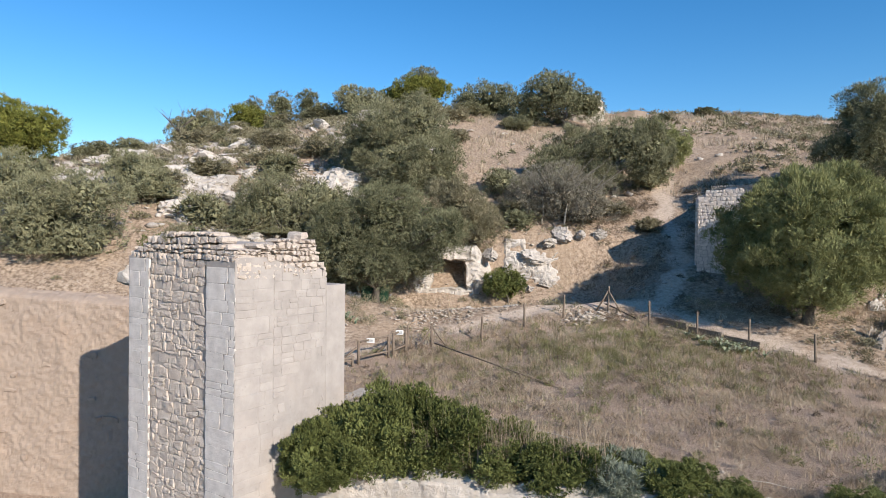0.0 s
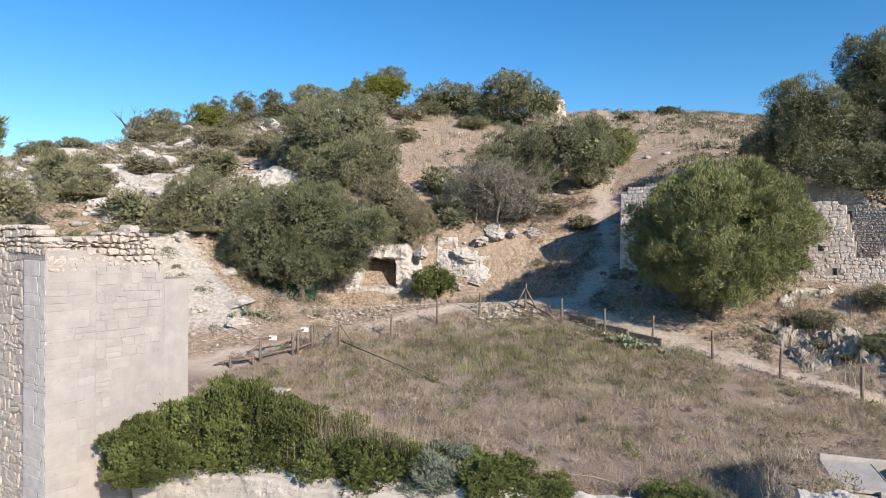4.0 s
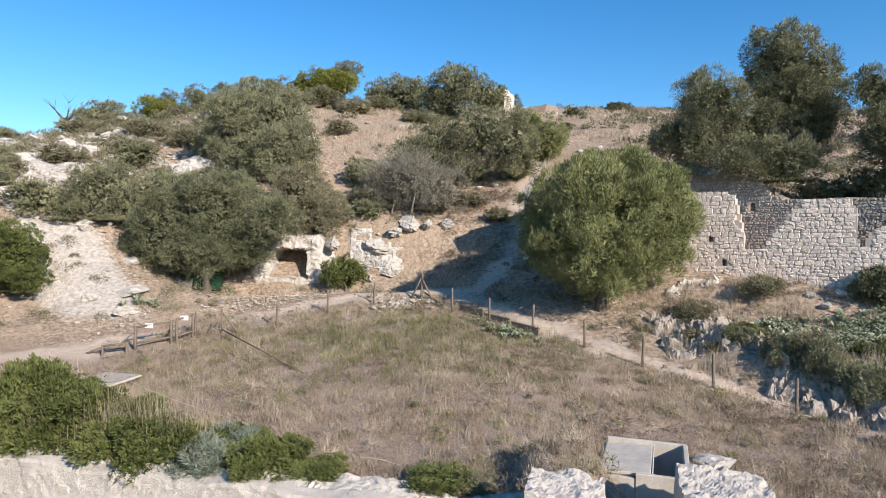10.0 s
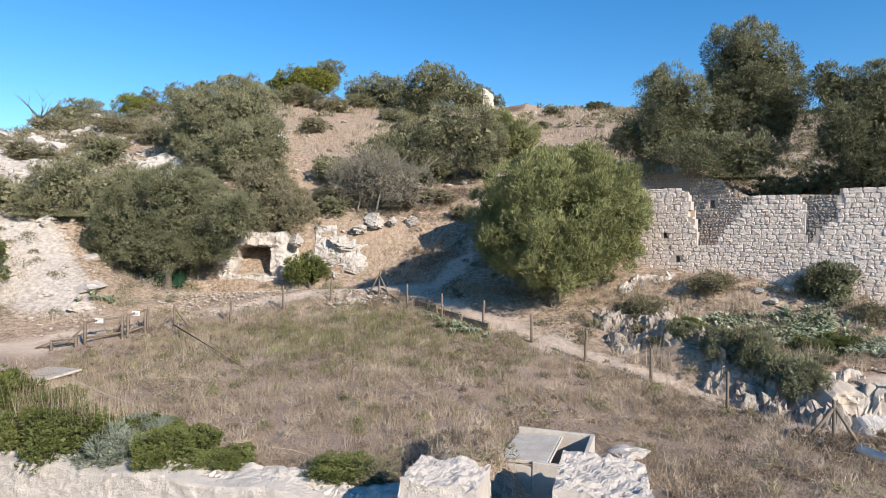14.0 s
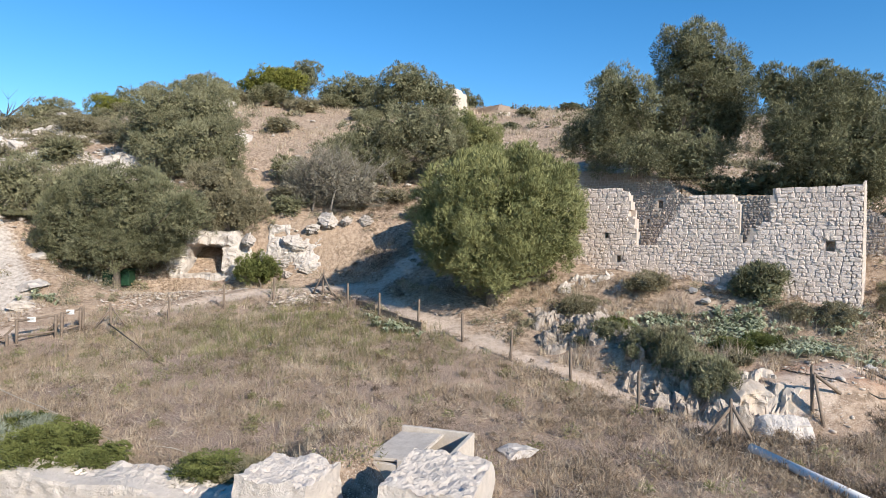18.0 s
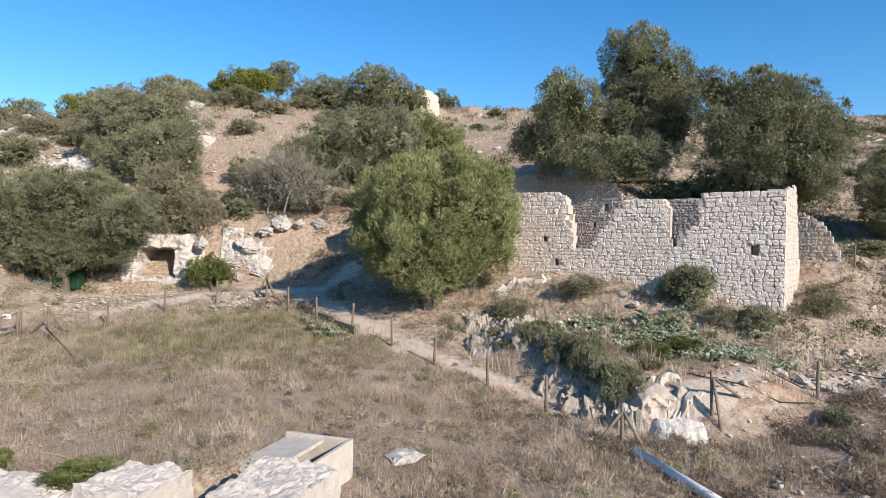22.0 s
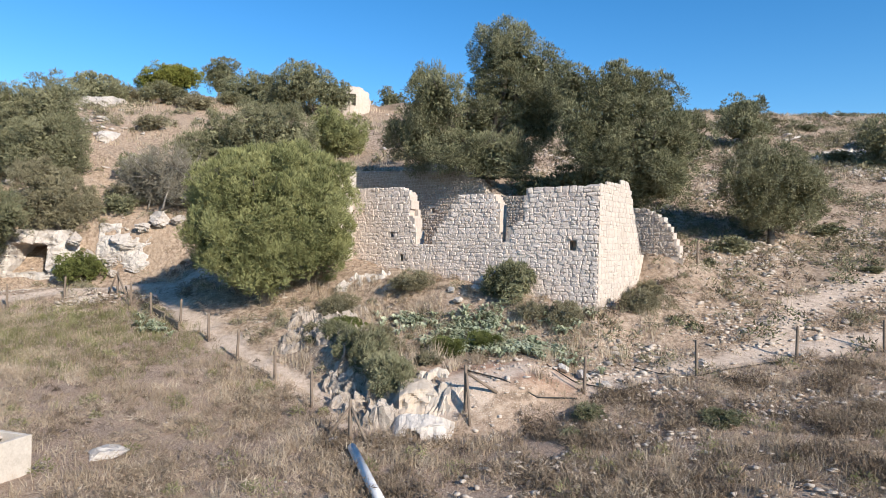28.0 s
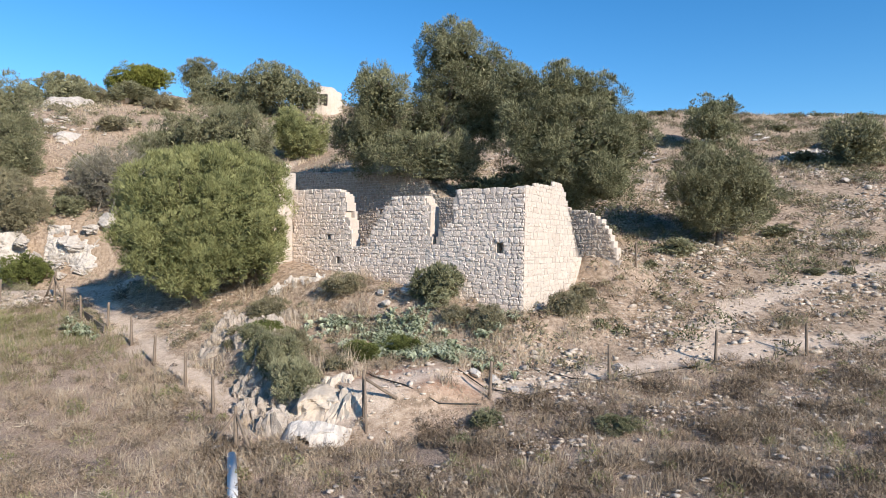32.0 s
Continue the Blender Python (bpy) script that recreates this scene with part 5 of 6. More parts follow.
def bush(kind, x, y, half, high, seed, label=""):
    name, text, category = BUSH_NAMES[kind]
    top = hang(name, None, None, label or text, pose(x, y, float(land(x, y)) - 0.05, 0, 0, seed * 67 % 360))
    tagged(top, category=category, group="hillside " + kind + " growth")
    grow = Matrix.Diagonal((half / 3.0, half / 3.0, high / 3.9, 1))
    full = half > 1.6 or (y < 33 and half > 0.55)
    hang("trunk", STEM if full else TWIGS, top).matrix_basis = grow @ Matrix.Diagonal((0.8, 0.8, 0.75, 1))
    hang("crown", CROWNS[kind if full else kind + " low"][seed % 3], top).matrix_basis = Matrix.Translation((0, 0, -0.08 * high)) @ grow


for seed, (kind, x, y, half, high) in enumerate((
    ("olive", -15.0, 36.6, 1.6, 1.6), ("olive", -20.4, 41.0, 1.4, 1.2), ("scrub", -15.0, 50.3, 1.9, 1.3), ("scrub", -0.8, 53.6, 1.3, 1.1),
    ("scrub", -18.4, 39.5, 1.3, 1.2), ("scrub", -22.7, 53.5, 1.6, 1.5), ("olive", -26.0, 49.5, 1.6, 1.3), ("olive", -29.5, 50.5, 1.8, 1.4),
    ("olive", -8.8, 40.2, 1.5, 1.7), ("olive", -12.6, 43.4, 1.6, 1.5), ("scrub", -17.0, 42.4, 1.5, 1.3), ("scrub", 9.6, 42.4, 1.2, 1.1), ("scrub", 11.6, 40.4, 0.9, 0.9),
    ("olive", 2.8, 44.5, 1.6, 1.6), ("scrub", 3.2, 41.6, 1.1, 1.0), ("dark", 3.4, 40.4, 1.1, 1.1), ("olive", 13.4, 46.4, 1.5, 1.5), ("dark", 57.1, 73.0, 1.9, 1.6), ("scrub", -7.0, 50.8, 1.6, 1.3), ("scrub", -11.0, 48.5, 1.5, 1.4), ("scrub", -14.0, 46.0, 1.4, 1.1),
    ("olive", 38.0, 33.2, 0.9, 0.8), ("dark", 44.5, 36.2, 0.8, 0.7), ("olive", 60.5, 55.0, 1.8, 1.8), ("dark", 54.0, 50.5, 1.2, 0.9), ("dark", 21.5, 70.0, 1.0, 0.9), ("dark", 27.0, 73.0, 1.6, 0.9), ("olive", 19.0, 60.0, 0.9, 0.7), ("olive", -5.0, 65.5, 2.4, 1.9), ("scrub", -8.2, 64.8, 2.0, 1.6), ("scrub", -1.4, 64.4, 1.8, 1.5), ("olive", -23.5, 70.5, 2.2, 1.5), ("olive", -14.5, 66.0, 2.4, 1.6), ("scrub", -18.0, 65.0, 2.4, 1.6), ("scrub", -22.0, 60.0, 2.2, 1.5), ("olive", 0.8, 69.8, 1.8, 1.4), ("olive", 5.0, 63.8, 1.7, 1.3),
)):
    bush(kind, x, y, half, high, seed + 20)
for seed, (kind, x, y, half, high, label) in enumerate((
    ("dark", 25.85, 26.4, 1.15, 1.4, "dense round mastic bush against the ruin's front"), ("olive", 21.7, 20.5, 0.8, 1.25, "low green olive bush on the cut rock"), ("olive", 20.9, 21.6, 0.75, 1.2, "grey-green olive bush in the broken outcrop"), ("scrub", 21.0, 22.6, 0.8, 0.9, "grey scrub bush on the rocky bank"),
    ("scrub", 18.9, 27.6, 0.8, 0.8, "grey scrub bush on the rocky bank"), ("scrub", 22.0, 28.2, 1.0, 0.8, "grey scrub bush before the ruin"),
    ("scrub", 27.8, 24.4, 0.7, 0.8, "grey scrub bush at the ruin's foot"), ("scrub", 30.9, 25.6, 0.7, 0.9, "grey scrub bush at the side wall's foot"), ("scrub", 31.9, 27.4, 0.6, 0.6, "grey scrub bush at the side wall's foot"),
    ("mastic", 24.6, 23.6, 0.7, 0.7, "low green bush among the squills"), ("mastic", 23.3, 22.9, 0.8, 0.7, "low green bush among the squills"), ("scrub", 26.6, 24.9, 0.6, 0.6, "grey scrub bush at the ruin's foot"),
    ("dark", 30.6, 17.6, 0.6, 0.4, "low dark bush in the brown scrub"), ("dark", 27.3, 18.6, 0.5, 0.4, "low dark bush beside the footpath"), ("dark", 26.6, 17.4, 0.4, 0.3, "low dark bush beside the footpath"),
)):
    bush(kind, x, y, half, high, seed + 60, label)
# scrub between the crags of the hillside
rf = random.Random(91)
for k in range(44):
    x, y = rf.uniform(-30, -6), rf.uniform(38, 60)
    if wave(x, y, 4.0, 52) + rf.uniform(-0.6, 0.6) > 0.1:
        big = rf.uniform(0.5, 1.25)
        bush(rf.choice(("olive", "scrub", "scrub", "olive")), x, y, big, big * rf.uniform(0.6, 1.0), 100 + k)
for k in range(70):
    x, y = rf.uniform(37, 80), rf.uniform(26, 75)
    if wave(x, y, 5.0, 54) > 0.1:
        big = rf.uniform(0.4, 1.0)
        bush(rf.choice(("olive", "scrub", "dark")), x, y, big, big * rf.uniform(0.5, 0.8), 300 + k)
# bushes added behind the broken back wall, dark in place of shade seen through the gaps
for k, (u, w, half, high) in enumerate(((4.4, 7.6, 1.4, 1.5), (2.2, 7.8, 1.5, 1.5), (6.2, 7.4, 1.2, 1.2))):
    p = Vector((29.12, 25.12, 0)) + RUN * u + BACK * w
    bush("dark", p.x, p.y, half, high, 600 + k, "dark bush added behind the ruin's back wall in place of shade")
# low growth between the rocks of the bank
for k in range(10):
    q = rf.uniform(0, 1)
    x, y = 18.0 + 4.6 * q + rf.gauss(0, 0.6), 26.4 - 5.6 * q + rf.gauss(0, 1.0)
    big = rf.uniform(0.3, 0.7)
    bush(rf.choice(("scrub", "mastic", "scrub", "dark")), x, y, big, big * rf.uniform(0.8, 1.2), 700 + k, "low scrub growing between the pale bank rocks")
# a bare dead tree on the crest
dead = tagged(hang("dead_tree", limb_mesh("dead_tree", trunk_runs(77, 3.4, 2.4, 0.09, 6, 0.3), BARK), None, "bare dead tree on the hill's crest", pose(-25.5, 57.0, float(land(-25.5, 57.0)))), category="tree")

# ---- the hedge along the near wall ----
hedge_plan = ((-2.9, 17.0, 1.2, 1.5, 0), (-1.9, 16.4, 1.4, 2.0, 0), (-0.4, 16.1, 1.4, 1.7, 0), (1.0, 15.7, 1.3, 1.3, 0), (2.3, 15.3, 1.2, 1.1, 0), (3.6, 14.9, 1.1, 1.0, 1), (3.0, 15.5, 1.0, 0.9, 0), (4.3, 15.1, 0.9, 0.8, 0), (4.9, 14.5, 1.0, 0.9, 0), (-2.4, 15.7, 1.1, 1.2, 0), (6.0, 14.3, 0.8, 0.6, 0), (-3.5, 15.5, 1.1, 1.3, 0), (-3.3, 14.9, 0.8, 0.7, 0))
HEDGE = [crown_mesh("crown", 300 + k, dome(300 + k, 9, 1.3, 1.2, 1.5), 26000, MASTIC, (0.062, 0.020), 0.15, -0.2) for k in range(3)]
HEDGE_GREY = crown_mesh("crown", 310, dome(310, 9, 1.2, 1.1, 1.2), 22000, leaf_material("silvery_leaves", [(0.09, 0.11, 0.07), (0.15, 0.17, 0.12), (0.22, 0.24, 0.18)]), (0.12, 0.014), 0.18, -0.2)
for k, (x, y, half, high, grey) in enumerate(hedge_plan):
    top = tagged(hang("mastic_bush", None, None, "silvery bush on the terrace edge" if grey else "dense green mastic bush on the terrace edge", pose(x, y, -0.45, 0, 0, 73 * k)), category="bush", group="terrace hedge")
    hang("crown", HEDGE_GREY if grey else HEDGE[k % 3], top).matrix_basis = Matrix.Diagonal((half / 1.25, half / 1.25, high / 1.45, 1))
    hang("trunk", STEM, top).matrix_basis = Matrix.Diagonal((half / 4, half / 4, high / 5, 1))
bush("mastic", 8.7, 13.9, 0.8, 0.55, 3, "low dark bush at the terrace edge")
bush("scrub", 9.3, 13.8, 0.6, 0.5, 4, "low grey bush at the terrace edge")


# ---- fence ----
def post_mesh(seed, high, thick=0.05):
    r = random.Random(seed)
    lean = (r.uniform(-0.04, 0.04), r.uniform(-0.04, 0.04))
    return limb_mesh("fence_post", [[(lean[0] * k * high, lean[1] * k * high, -0.2 + (high + 0.2) * k, thick * (1.05 - 0.12 * k)) for k in (0, 0.3, 0.6, 0.97)] + [(lean[0] * high, lean[1] * high, high + 0.01, thick * 0.6)]], WOOD, 8)


POSTS = [post_mesh(k, 1.12) for k in range(5)]


def fence_post(k, x, y, braces=(), tall=1.0, turn=0.0):
    ob = tagged(hang("fence_post", POSTS[k % 5], None, "weathered round wooden fence post" + (" with leaning braces" if braces else "")), category="fence post", group="fence posts round the field")
    ob.matrix_basis = Matrix.LocRotScale((x, y, float(land(x, y))), Euler((0, 0, turn)), (1, 1, tall))
    for dx, dy in braces:
        low = float(land(x + dx, y + dy) - land(x, y)) - 0.05
        hang("brace", limb_mesh("brace", [[(0.02 * dx, 0.02 * dy, 0.92, 0.04), (dx * 0.5, dy * 0.5, 0.46 + low / 2, 0.042), (dx, dy, low, 0.045)]], WOOD), ob)


for k, (x, y) in enumerate(((0.9, 29.5), (3.0, 30.7), (5.0, 31.8), (8.85, 30.5), (10.5, 28.9), (12.25, 27.7), (14.1, 25.9), (15.8, 24.0), (17.65, 22.2), (19.3, 20.1), (27.5, 20.0), (31.35, 21.1), (35.2, 22.3), (38.6, 22.9), (34.8, 29.8), (-2.45, 28.6))):
    fence_post(k, x, y)
fence_post(2, 7.3, 32.3, ((-0.55, 0.25), (0.6, -0.3)), 1.1)
fence_post(3, 20.85, 17.3, ((-0.75, 0.1), (0.55, -0.35)), 1.0)
fence_post(1, 23.9, 19.0, ((0.9, 0.2), (0.12, -0.4)), 1.15)
fence_post(4, -1.35, 28.9, ((-0.7, -0.25), (0.7, 0.1)), 0.95)


def rail(name, a, b, thick, parent, label=""):
    mid = [(a[i] + b[i]) / 2 for i in range(3)]
    return hang(name, limb_mesh(name, [[(*a, thick), (*mid, thick * 1.05), (*b, thick * 0.95)]], WOOD), parent, label)


def barrier(ax, ay, bx, by, high, sign):
    top = tagged(hang("wooden_barrier", None, None, "low wooden barrier of round poles with a small white notice"), category="barrier", group="entrance barriers")
    za, zb = float(land(ax, ay)), float(land(bx, by))
    rail("post", (ax, ay, za - 0.2), (ax, ay, za + high), 0.06, top)
    rail("post", (bx, by, zb - 0.2), (bx, by, zb + high), 0.06, top)
    rail("top_rail", (ax, ay, za + high - 0.06), (bx, by, zb + high - 0.06), 0.045, top)
    rail("low_rail", (ax, ay, za + 0.28), (bx, by, zb + 0.28), 0.045, top)
    rail("brace", (ax - 0.1, ay, za + high * 0.7), (ax - 0.9, ay + 0.2, za), 0.045, top)
    if sign is None:
        return
    k = sign
    bm = bmesh.new()
    bmesh.ops.create_cube(bm, size=1.0, matrix=Matrix.Translation((ax + (bx - ax) * k, ay + (by - ay) * k - 0.07, za + (zb - za) * k + high - 0.08)) @ Matrix.Diagonal((0.34, 0.02, 0.2, 1)))
    bmesh.ops.bevel(bm, geom=list(bm.edges), offset=0.004, segments=1, affect="EDGES")
    notice = part("notice", bm, SIGN, top, "small white notice board")
    for n in range(3):
        bm = bmesh.new()
        bmesh.ops.create_cube(bm, size=1.0, matrix=Matrix.Translation((ax + (bx - ax) * k, ay + (by - ay) * k - 0.083, za + (zb - za) * k + high - 0.03 - 0.05 * n)) @ Matrix.Diagonal((0.24, 0.004, 0.012, 1)))
        part("text_bar", bm, ROPE, notice)


barrier(-4.4, 27.2, -3.2, 27.9, 1.0, 0.4)
barrier(-5.5, 26.7, -4.6, 26.9, 0.45, None)
barrier(-3.0, 28.0, -2.5, 28.5, 1.05, 0.5)
# a pole lying in the grass, and planks along the path
fallen = tagged(rail("fallen_pole", (-1.2, 28.4, float(land(-1.2, 28.4)) + 0.35), (3.7, 22.9, float(land(3.7, 22.9)) + 0.06), 0.026, None, "long thin pole lying in the dry grass"), category="pole")
plank_run = tagged(hang("plank_edging", None, None, "dark weathered planks set on edge along the path"), category="edging")
for k in range(3):
    a, b = (9.2 + 1.1 * k, 30.7 - 1.22 * k), (10.25 + 1.1 * k, 29.52 - 1.22 * k)
    bm = bmesh.new()
    g = math.atan2(b[1] - a[1], b[0] - a[0])
    z = float(land((a[0] + b[0]) / 2, (a[1] + b[1]) / 2))
    bmesh.ops.create_cube(bm, size=1.0, matrix=Matrix.Translation(((a[0] + b[0]) / 2, (a[1] + b[1]) / 2, z + 0.14)) @ pose(0, 0, 0, 0, 4, math.degrees(g)) @ Matrix.Diagonal((1.55, 0.06, 0.34, 1)))
    bmesh.ops.bevel(bm, geom=list(bm.edges), offset=0.008, segments=1, affect="EDGES")
    part("plank", bm, WOOD, plank_run)


def hose(points, thick, material, label, name="hose"):
    run = [(x, y, float(land(x, y)) + thick + 0.02, thick) for x, y in points]
    return tagged(hang(name, limb_mesh(name, [run], material, 6), None, label), category=name)


hose(((3.3, 37.6), (3.9, 36.4), (5.0, 35.4), (6.3, 34.6), (7.4, 33.0), (8.4, 31.2)), 0.03, ROPE, "dark hose lying along the path")
hose(((23.6, 20.9), (24.1, 20.2), (25.0, 19.6), (26.0, 19.3), (27.2, 19.6)), 0.024, ROPE, "dark hose on the bare red earth")
hose(((26.6, 21.4), (27.4, 20.7), (28.6, 20.3), (29.6, 20.6)), 0.022, ROPE, "dark hose on the bare red earth")
hose(((29.6, 21.9), (30.2, 21.3), (31.2, 20.9), (32.6, 21.6), (34.4, 22.0)), 0.02, ROPE, "dark hose beside the footpath")
ROPE_LINE = ((-7.0, 24.3, 0.35), (-3.7, 21.8, 0.45), (-1.0, 19.9, 0.7), (3.7, 16.8, 0.25), (5.1, 15.9, 0.1), (7.3, 15.3, 0.06), (9.7, 14.6, 0.06))
rope = []
for (ax, ay, az), (bx, by, bz) in zip(ROPE_LINE, ROPE_LINE[1:]):
    for k in range(6):
        q = k / 6
        x, y = ax + (bx - ax) * q, ay + (by - ay) * q
        rope.append((x, y, float(land(x, y)) + az + (bz - az) * q - 0.1 * math.sin(math.pi * q), 0.011))
tagged(hang("rope", limb_mesh("rope", [rope], CORD, 5), None, "thin pale rope strung low across the grass"), category="rope")

# ---- flat stone slab in the grass ----
bm = bmesh.new()
bmesh.ops.create_cube(bm, size=1.0, matrix=Matrix.Diagonal((2.3, 1.5, 0.07, 1)))
bmesh.ops.bevel(bm, geom=list(bm.edges), offset=0.02, segments=2, affect="EDGES")
flat = part("stone_slab", bm, CONCRETE, None)
flat.matrix_basis = pose(-3.2, 22.6, float(land(-3.2, 22.6)) + 0.14, 8, -5, -32)
tagged(flat, "tilted flat concrete slab lying in the dry grass", "slab")

# ---- concrete trough ----
trough = tagged(hang("concrete_trough", None, None, "open concrete water trough with a tilted cover slab", pose(13.0, 14.2, -0.1, 0, 0, -18)), category="trough")


def box_part(name, at, size, material, parent, label="", tilt=(0, 0, 0), bevel=0.012):
    bm = bmesh.new()
    bmesh.ops.create_cube(bm, size=1.0, matrix=pose(*at, *tilt) @ Matrix.Diagonal((*size, 1)))
    bmesh.ops.bevel(bm, geom=list(bm.edges), offset=bevel, segments=1, affect="EDGES")
    return part(name, bm, material, parent, label)


box_part("far_wall", (0, 1.0, 0.1), (1.7, 0.1, 0.95), CONCRETE, trough)
box_part("side_wall", (0.82, -0.05, 0.1), (0.1, 2.0, 0.97), CONCRETE, trough)
box_part("buried_wall", (-0.85, 0.0, -0.02), (0.08, 1.9, 0.9), CONCRETE, trough)
box_part("near_wall", (0.36, -1.0, 0.06), (1.02, 0.1, 0.88), CONCRETE, trough)
box_part("low_wall", (-0.52, -0.98, -0.06), (0.74, 0.1, 0.9), CONCRETE, trough)
box_part("floor", (0, 0, -0.4), (1.6, 2.0, 0.08), CONCRETE, trough)
box_part("cover_slab", (-0.36, 0.0, 0.44), (1.0, 1.86, 0.07), CONCRETE, trough, "tilted stained cover slab", (0, -3, 0))
box_part("slab_edge", (0.165, 0.0, 0.475), (0.03, 1.8, 0.06), CONCRETE, trough, "raised edge of the cover slab")

# ---- broken white masonry before the trough ----
broken = tagged(hang("broken_wall", None, None, "broken end of a thick whitewashed rubble wall"), category="wall")
for k, (x, y, z, sx, sy, sz) in enumerate(((10.85, 11.5, -0.75, 1.3, 1.5, 3.1), (12.1, 11.1, -1.35, 1.5, 1.2, 2.9), (13.4, 11.1, -0.52, 1.45, 1.8, 3.0))):
    bm = bmesh.new()
    bmesh.ops.create_cube(bm, size=1.0)
    bmesh.ops.subdivide_edges(bm, edges=list(bm.edges), cuts=38, use_grid_fill=True)
    for v in bm.verts:
        c = Vector((v.co.x * sx, v.co.y * sy, v.co.z * sz))
        n = noise.noise(c * 1.7 + Vector((k * 9, 0, 0)))
        f = noise.noise(c * 6 + Vector((0, k * 9, 0)))
        topness = max(0, v.co.z * 2)
        v.co = c + Vector((0.05 * n + 0.02 * f, 0.06 * n + 0.03 * f, topness * (0.10 * n + 0.05 * f - 0.09 * max(0, noise.noise(c * 7) - 0.1) - 0.04 * abs(noise.noise(c * 15)))))
    ob = part("masonry_block", bm, WHITEWASH, broken, "whitewashed rubble masonry")
    ob.matrix_basis = pose(x, y, z, 0, 0, -14)

# ---- coping stones of the near wall ----
rc = random.Random(12)
for k in range(70):
    u = 5.6 + k * 0.105 + rc.uniform(-0.02, 0.02)
    w, d, h = rc.uniform(0.035, 0.06), rc.uniform(0.3, 0.5), rc.uniform(0.18, 0.32)
    v, f = hewn([(-w, 0), (0, -0.01), (w, 0), (w * 1.1, h / 2), (w * 0.8, h), (0, h + 0.02), (-w * 0.9, h), (-w * 1.05, h / 2)], d / 2, k, 0.02, d / 2)
    ob = hang("coping_stone", mesh_of("coping_stone", v, f, MASONRY), near_wall)
    ob.matrix_basis = pose(-3.0 + 0.972 * u, 15.5 - 0.236 * u + 0.45, -0.42, rc.uniform(-8, 8), rc.uniform(15, 38), -14 + rc.uniform(-12, 12))
face_rows = lay_courses(13.4, lambda u: -1.6, lambda u: -0.3, 44, (0.12, 0.26), (0.14, 0.45), proud=0.022, wander=0.09, gap=0.01)
set_stones(wall_frame((-3.0, 15.5), (0.972, -0.236)), [q for q in face_rows if q[2] % 4 == 0 and q[4] < -0.8], near_wall, WHITEWASH, lambda u, z: z > -1.0)

# ---- steel pipe ----
pipe = tagged(hang("steel_pipe", None, None, "grey galvanised steel pipe that lies down the bank"), category="pipe")
tube, ring = [], []
bm = bmesh.new()
a, b = Vector((21.0, 16.5, -0.2)), Vector((22.5, 12.0, -0.42))
way = (b - a).normalized()
s1 = way.orthogonal().normalized()
s2 = way.cross(s1)
loops = []
for p, rad in ((a, 0.11), (b, 0.11), (b, 0.1), (a, 0.1)):
    loops.append([bm.verts.new(p + (s1 * math.cos(q * math.pi / 12) + s2 * math.sin(q * math.pi / 12)) * rad) for q in range(24)])
for n in range(4):
    for q in range(24):
        bm.faces.new((loops[n][q], loops[n][(q + 1) % 24], loops[(n + 1) % 4][(q + 1) % 24], loops[(n + 1) % 4][q]))
part("pipe_wall", bm, STEEL, pipe, "", True)

# ---- green container under the olive ----
skip = tagged(hang("waste_container", None, None, "dark green waste container in the shade of the olive tree", pose(-5.0, 36.6, float(land(-5.0, 36.6)))), category="container")
box_part("body", (0, 0, 0.5), (1.5, 0.8, 0.85), NETTING, skip, "", (0, 0, 0), 0.05)
box_part("lid", (0, 0, 0.97), (1.55, 0.86, 0.08), NETTING, skip, "", (3, 0, 0), 0.03)
for sx in (-0.6, 0.6):
    for sy in (-0.3, 0.3):
        bm = bmesh.new()
        bmesh.ops.create_cone(bm, cap_ends=True, segments=12, radius1=0.08, radius2=0.08, depth=0.05, matrix=pose(sx, sy, 0.06, 90))
        part("wheel", bm, ROPE, skip)

# ---- ruins on the hill ----
def hut(x, y, half, high, seed, label, cap):
    top = tagged(hang("stone_hut", None, None, label, pose(x, y, float(land(x, y)))), category="hut", group="huts on the hill")
    bm = bmesh.new()
    rings = [[bm.verts.new((math.cos(g * math.pi / 12) * half * w, math.sin(g * math.pi / 12) * half * w, z)) for g in range(24)] for w, z in ((1.05, -1.0), (1.0, high * 0.45), (0.93, high * 0.7), (0.74, high * 0.86), (0.42, high * 0.97), (0.1, high))]
    for low_ring, high_ring in zip(rings, rings[1:]):
        for g in range(24):
            bm.faces.new((low_ring[g], low_ring[(g + 1) % 24], high_ring[(g + 1) % 24], high_ring[g]))
    bm.faces.new(rings[-1])
    bmesh.ops.subdivide_edges(bm, edges=list(bm.edges), cuts=2, use_grid_fill=True)
    for v in bm.verts:
        v.co += Vector((1, 1, 0.7)) * 0.16 * noise.noise(v.co * 1.8 + Vector((seed, 0, 0))) + Vector((1, 1, 1)) * 0.06 * noise.noise(v.co * 5)
    part("wall", bm, cap, top)
    # no opening is cut: a near-black block paints the doorway's inner shade
    bm = bmesh.new()
    bmesh.ops.create_cube(bm, size=1.0, matrix=Matrix.Translation((0.3, -half * 0.93, high * 0.3)) @ Matrix.Diagonal((0.8, 0.4, 1.2, 1)))
    part("doorway", bm, GAP_SHADE, top, "near-black block that stands for a doorway's inner shade")


hut(13.2, 71.2, 2.0, 21.5 - float(land(13.2, 71.2)), 3, "round tan stone hut with a domed broken top on the crest", RUBBLE)
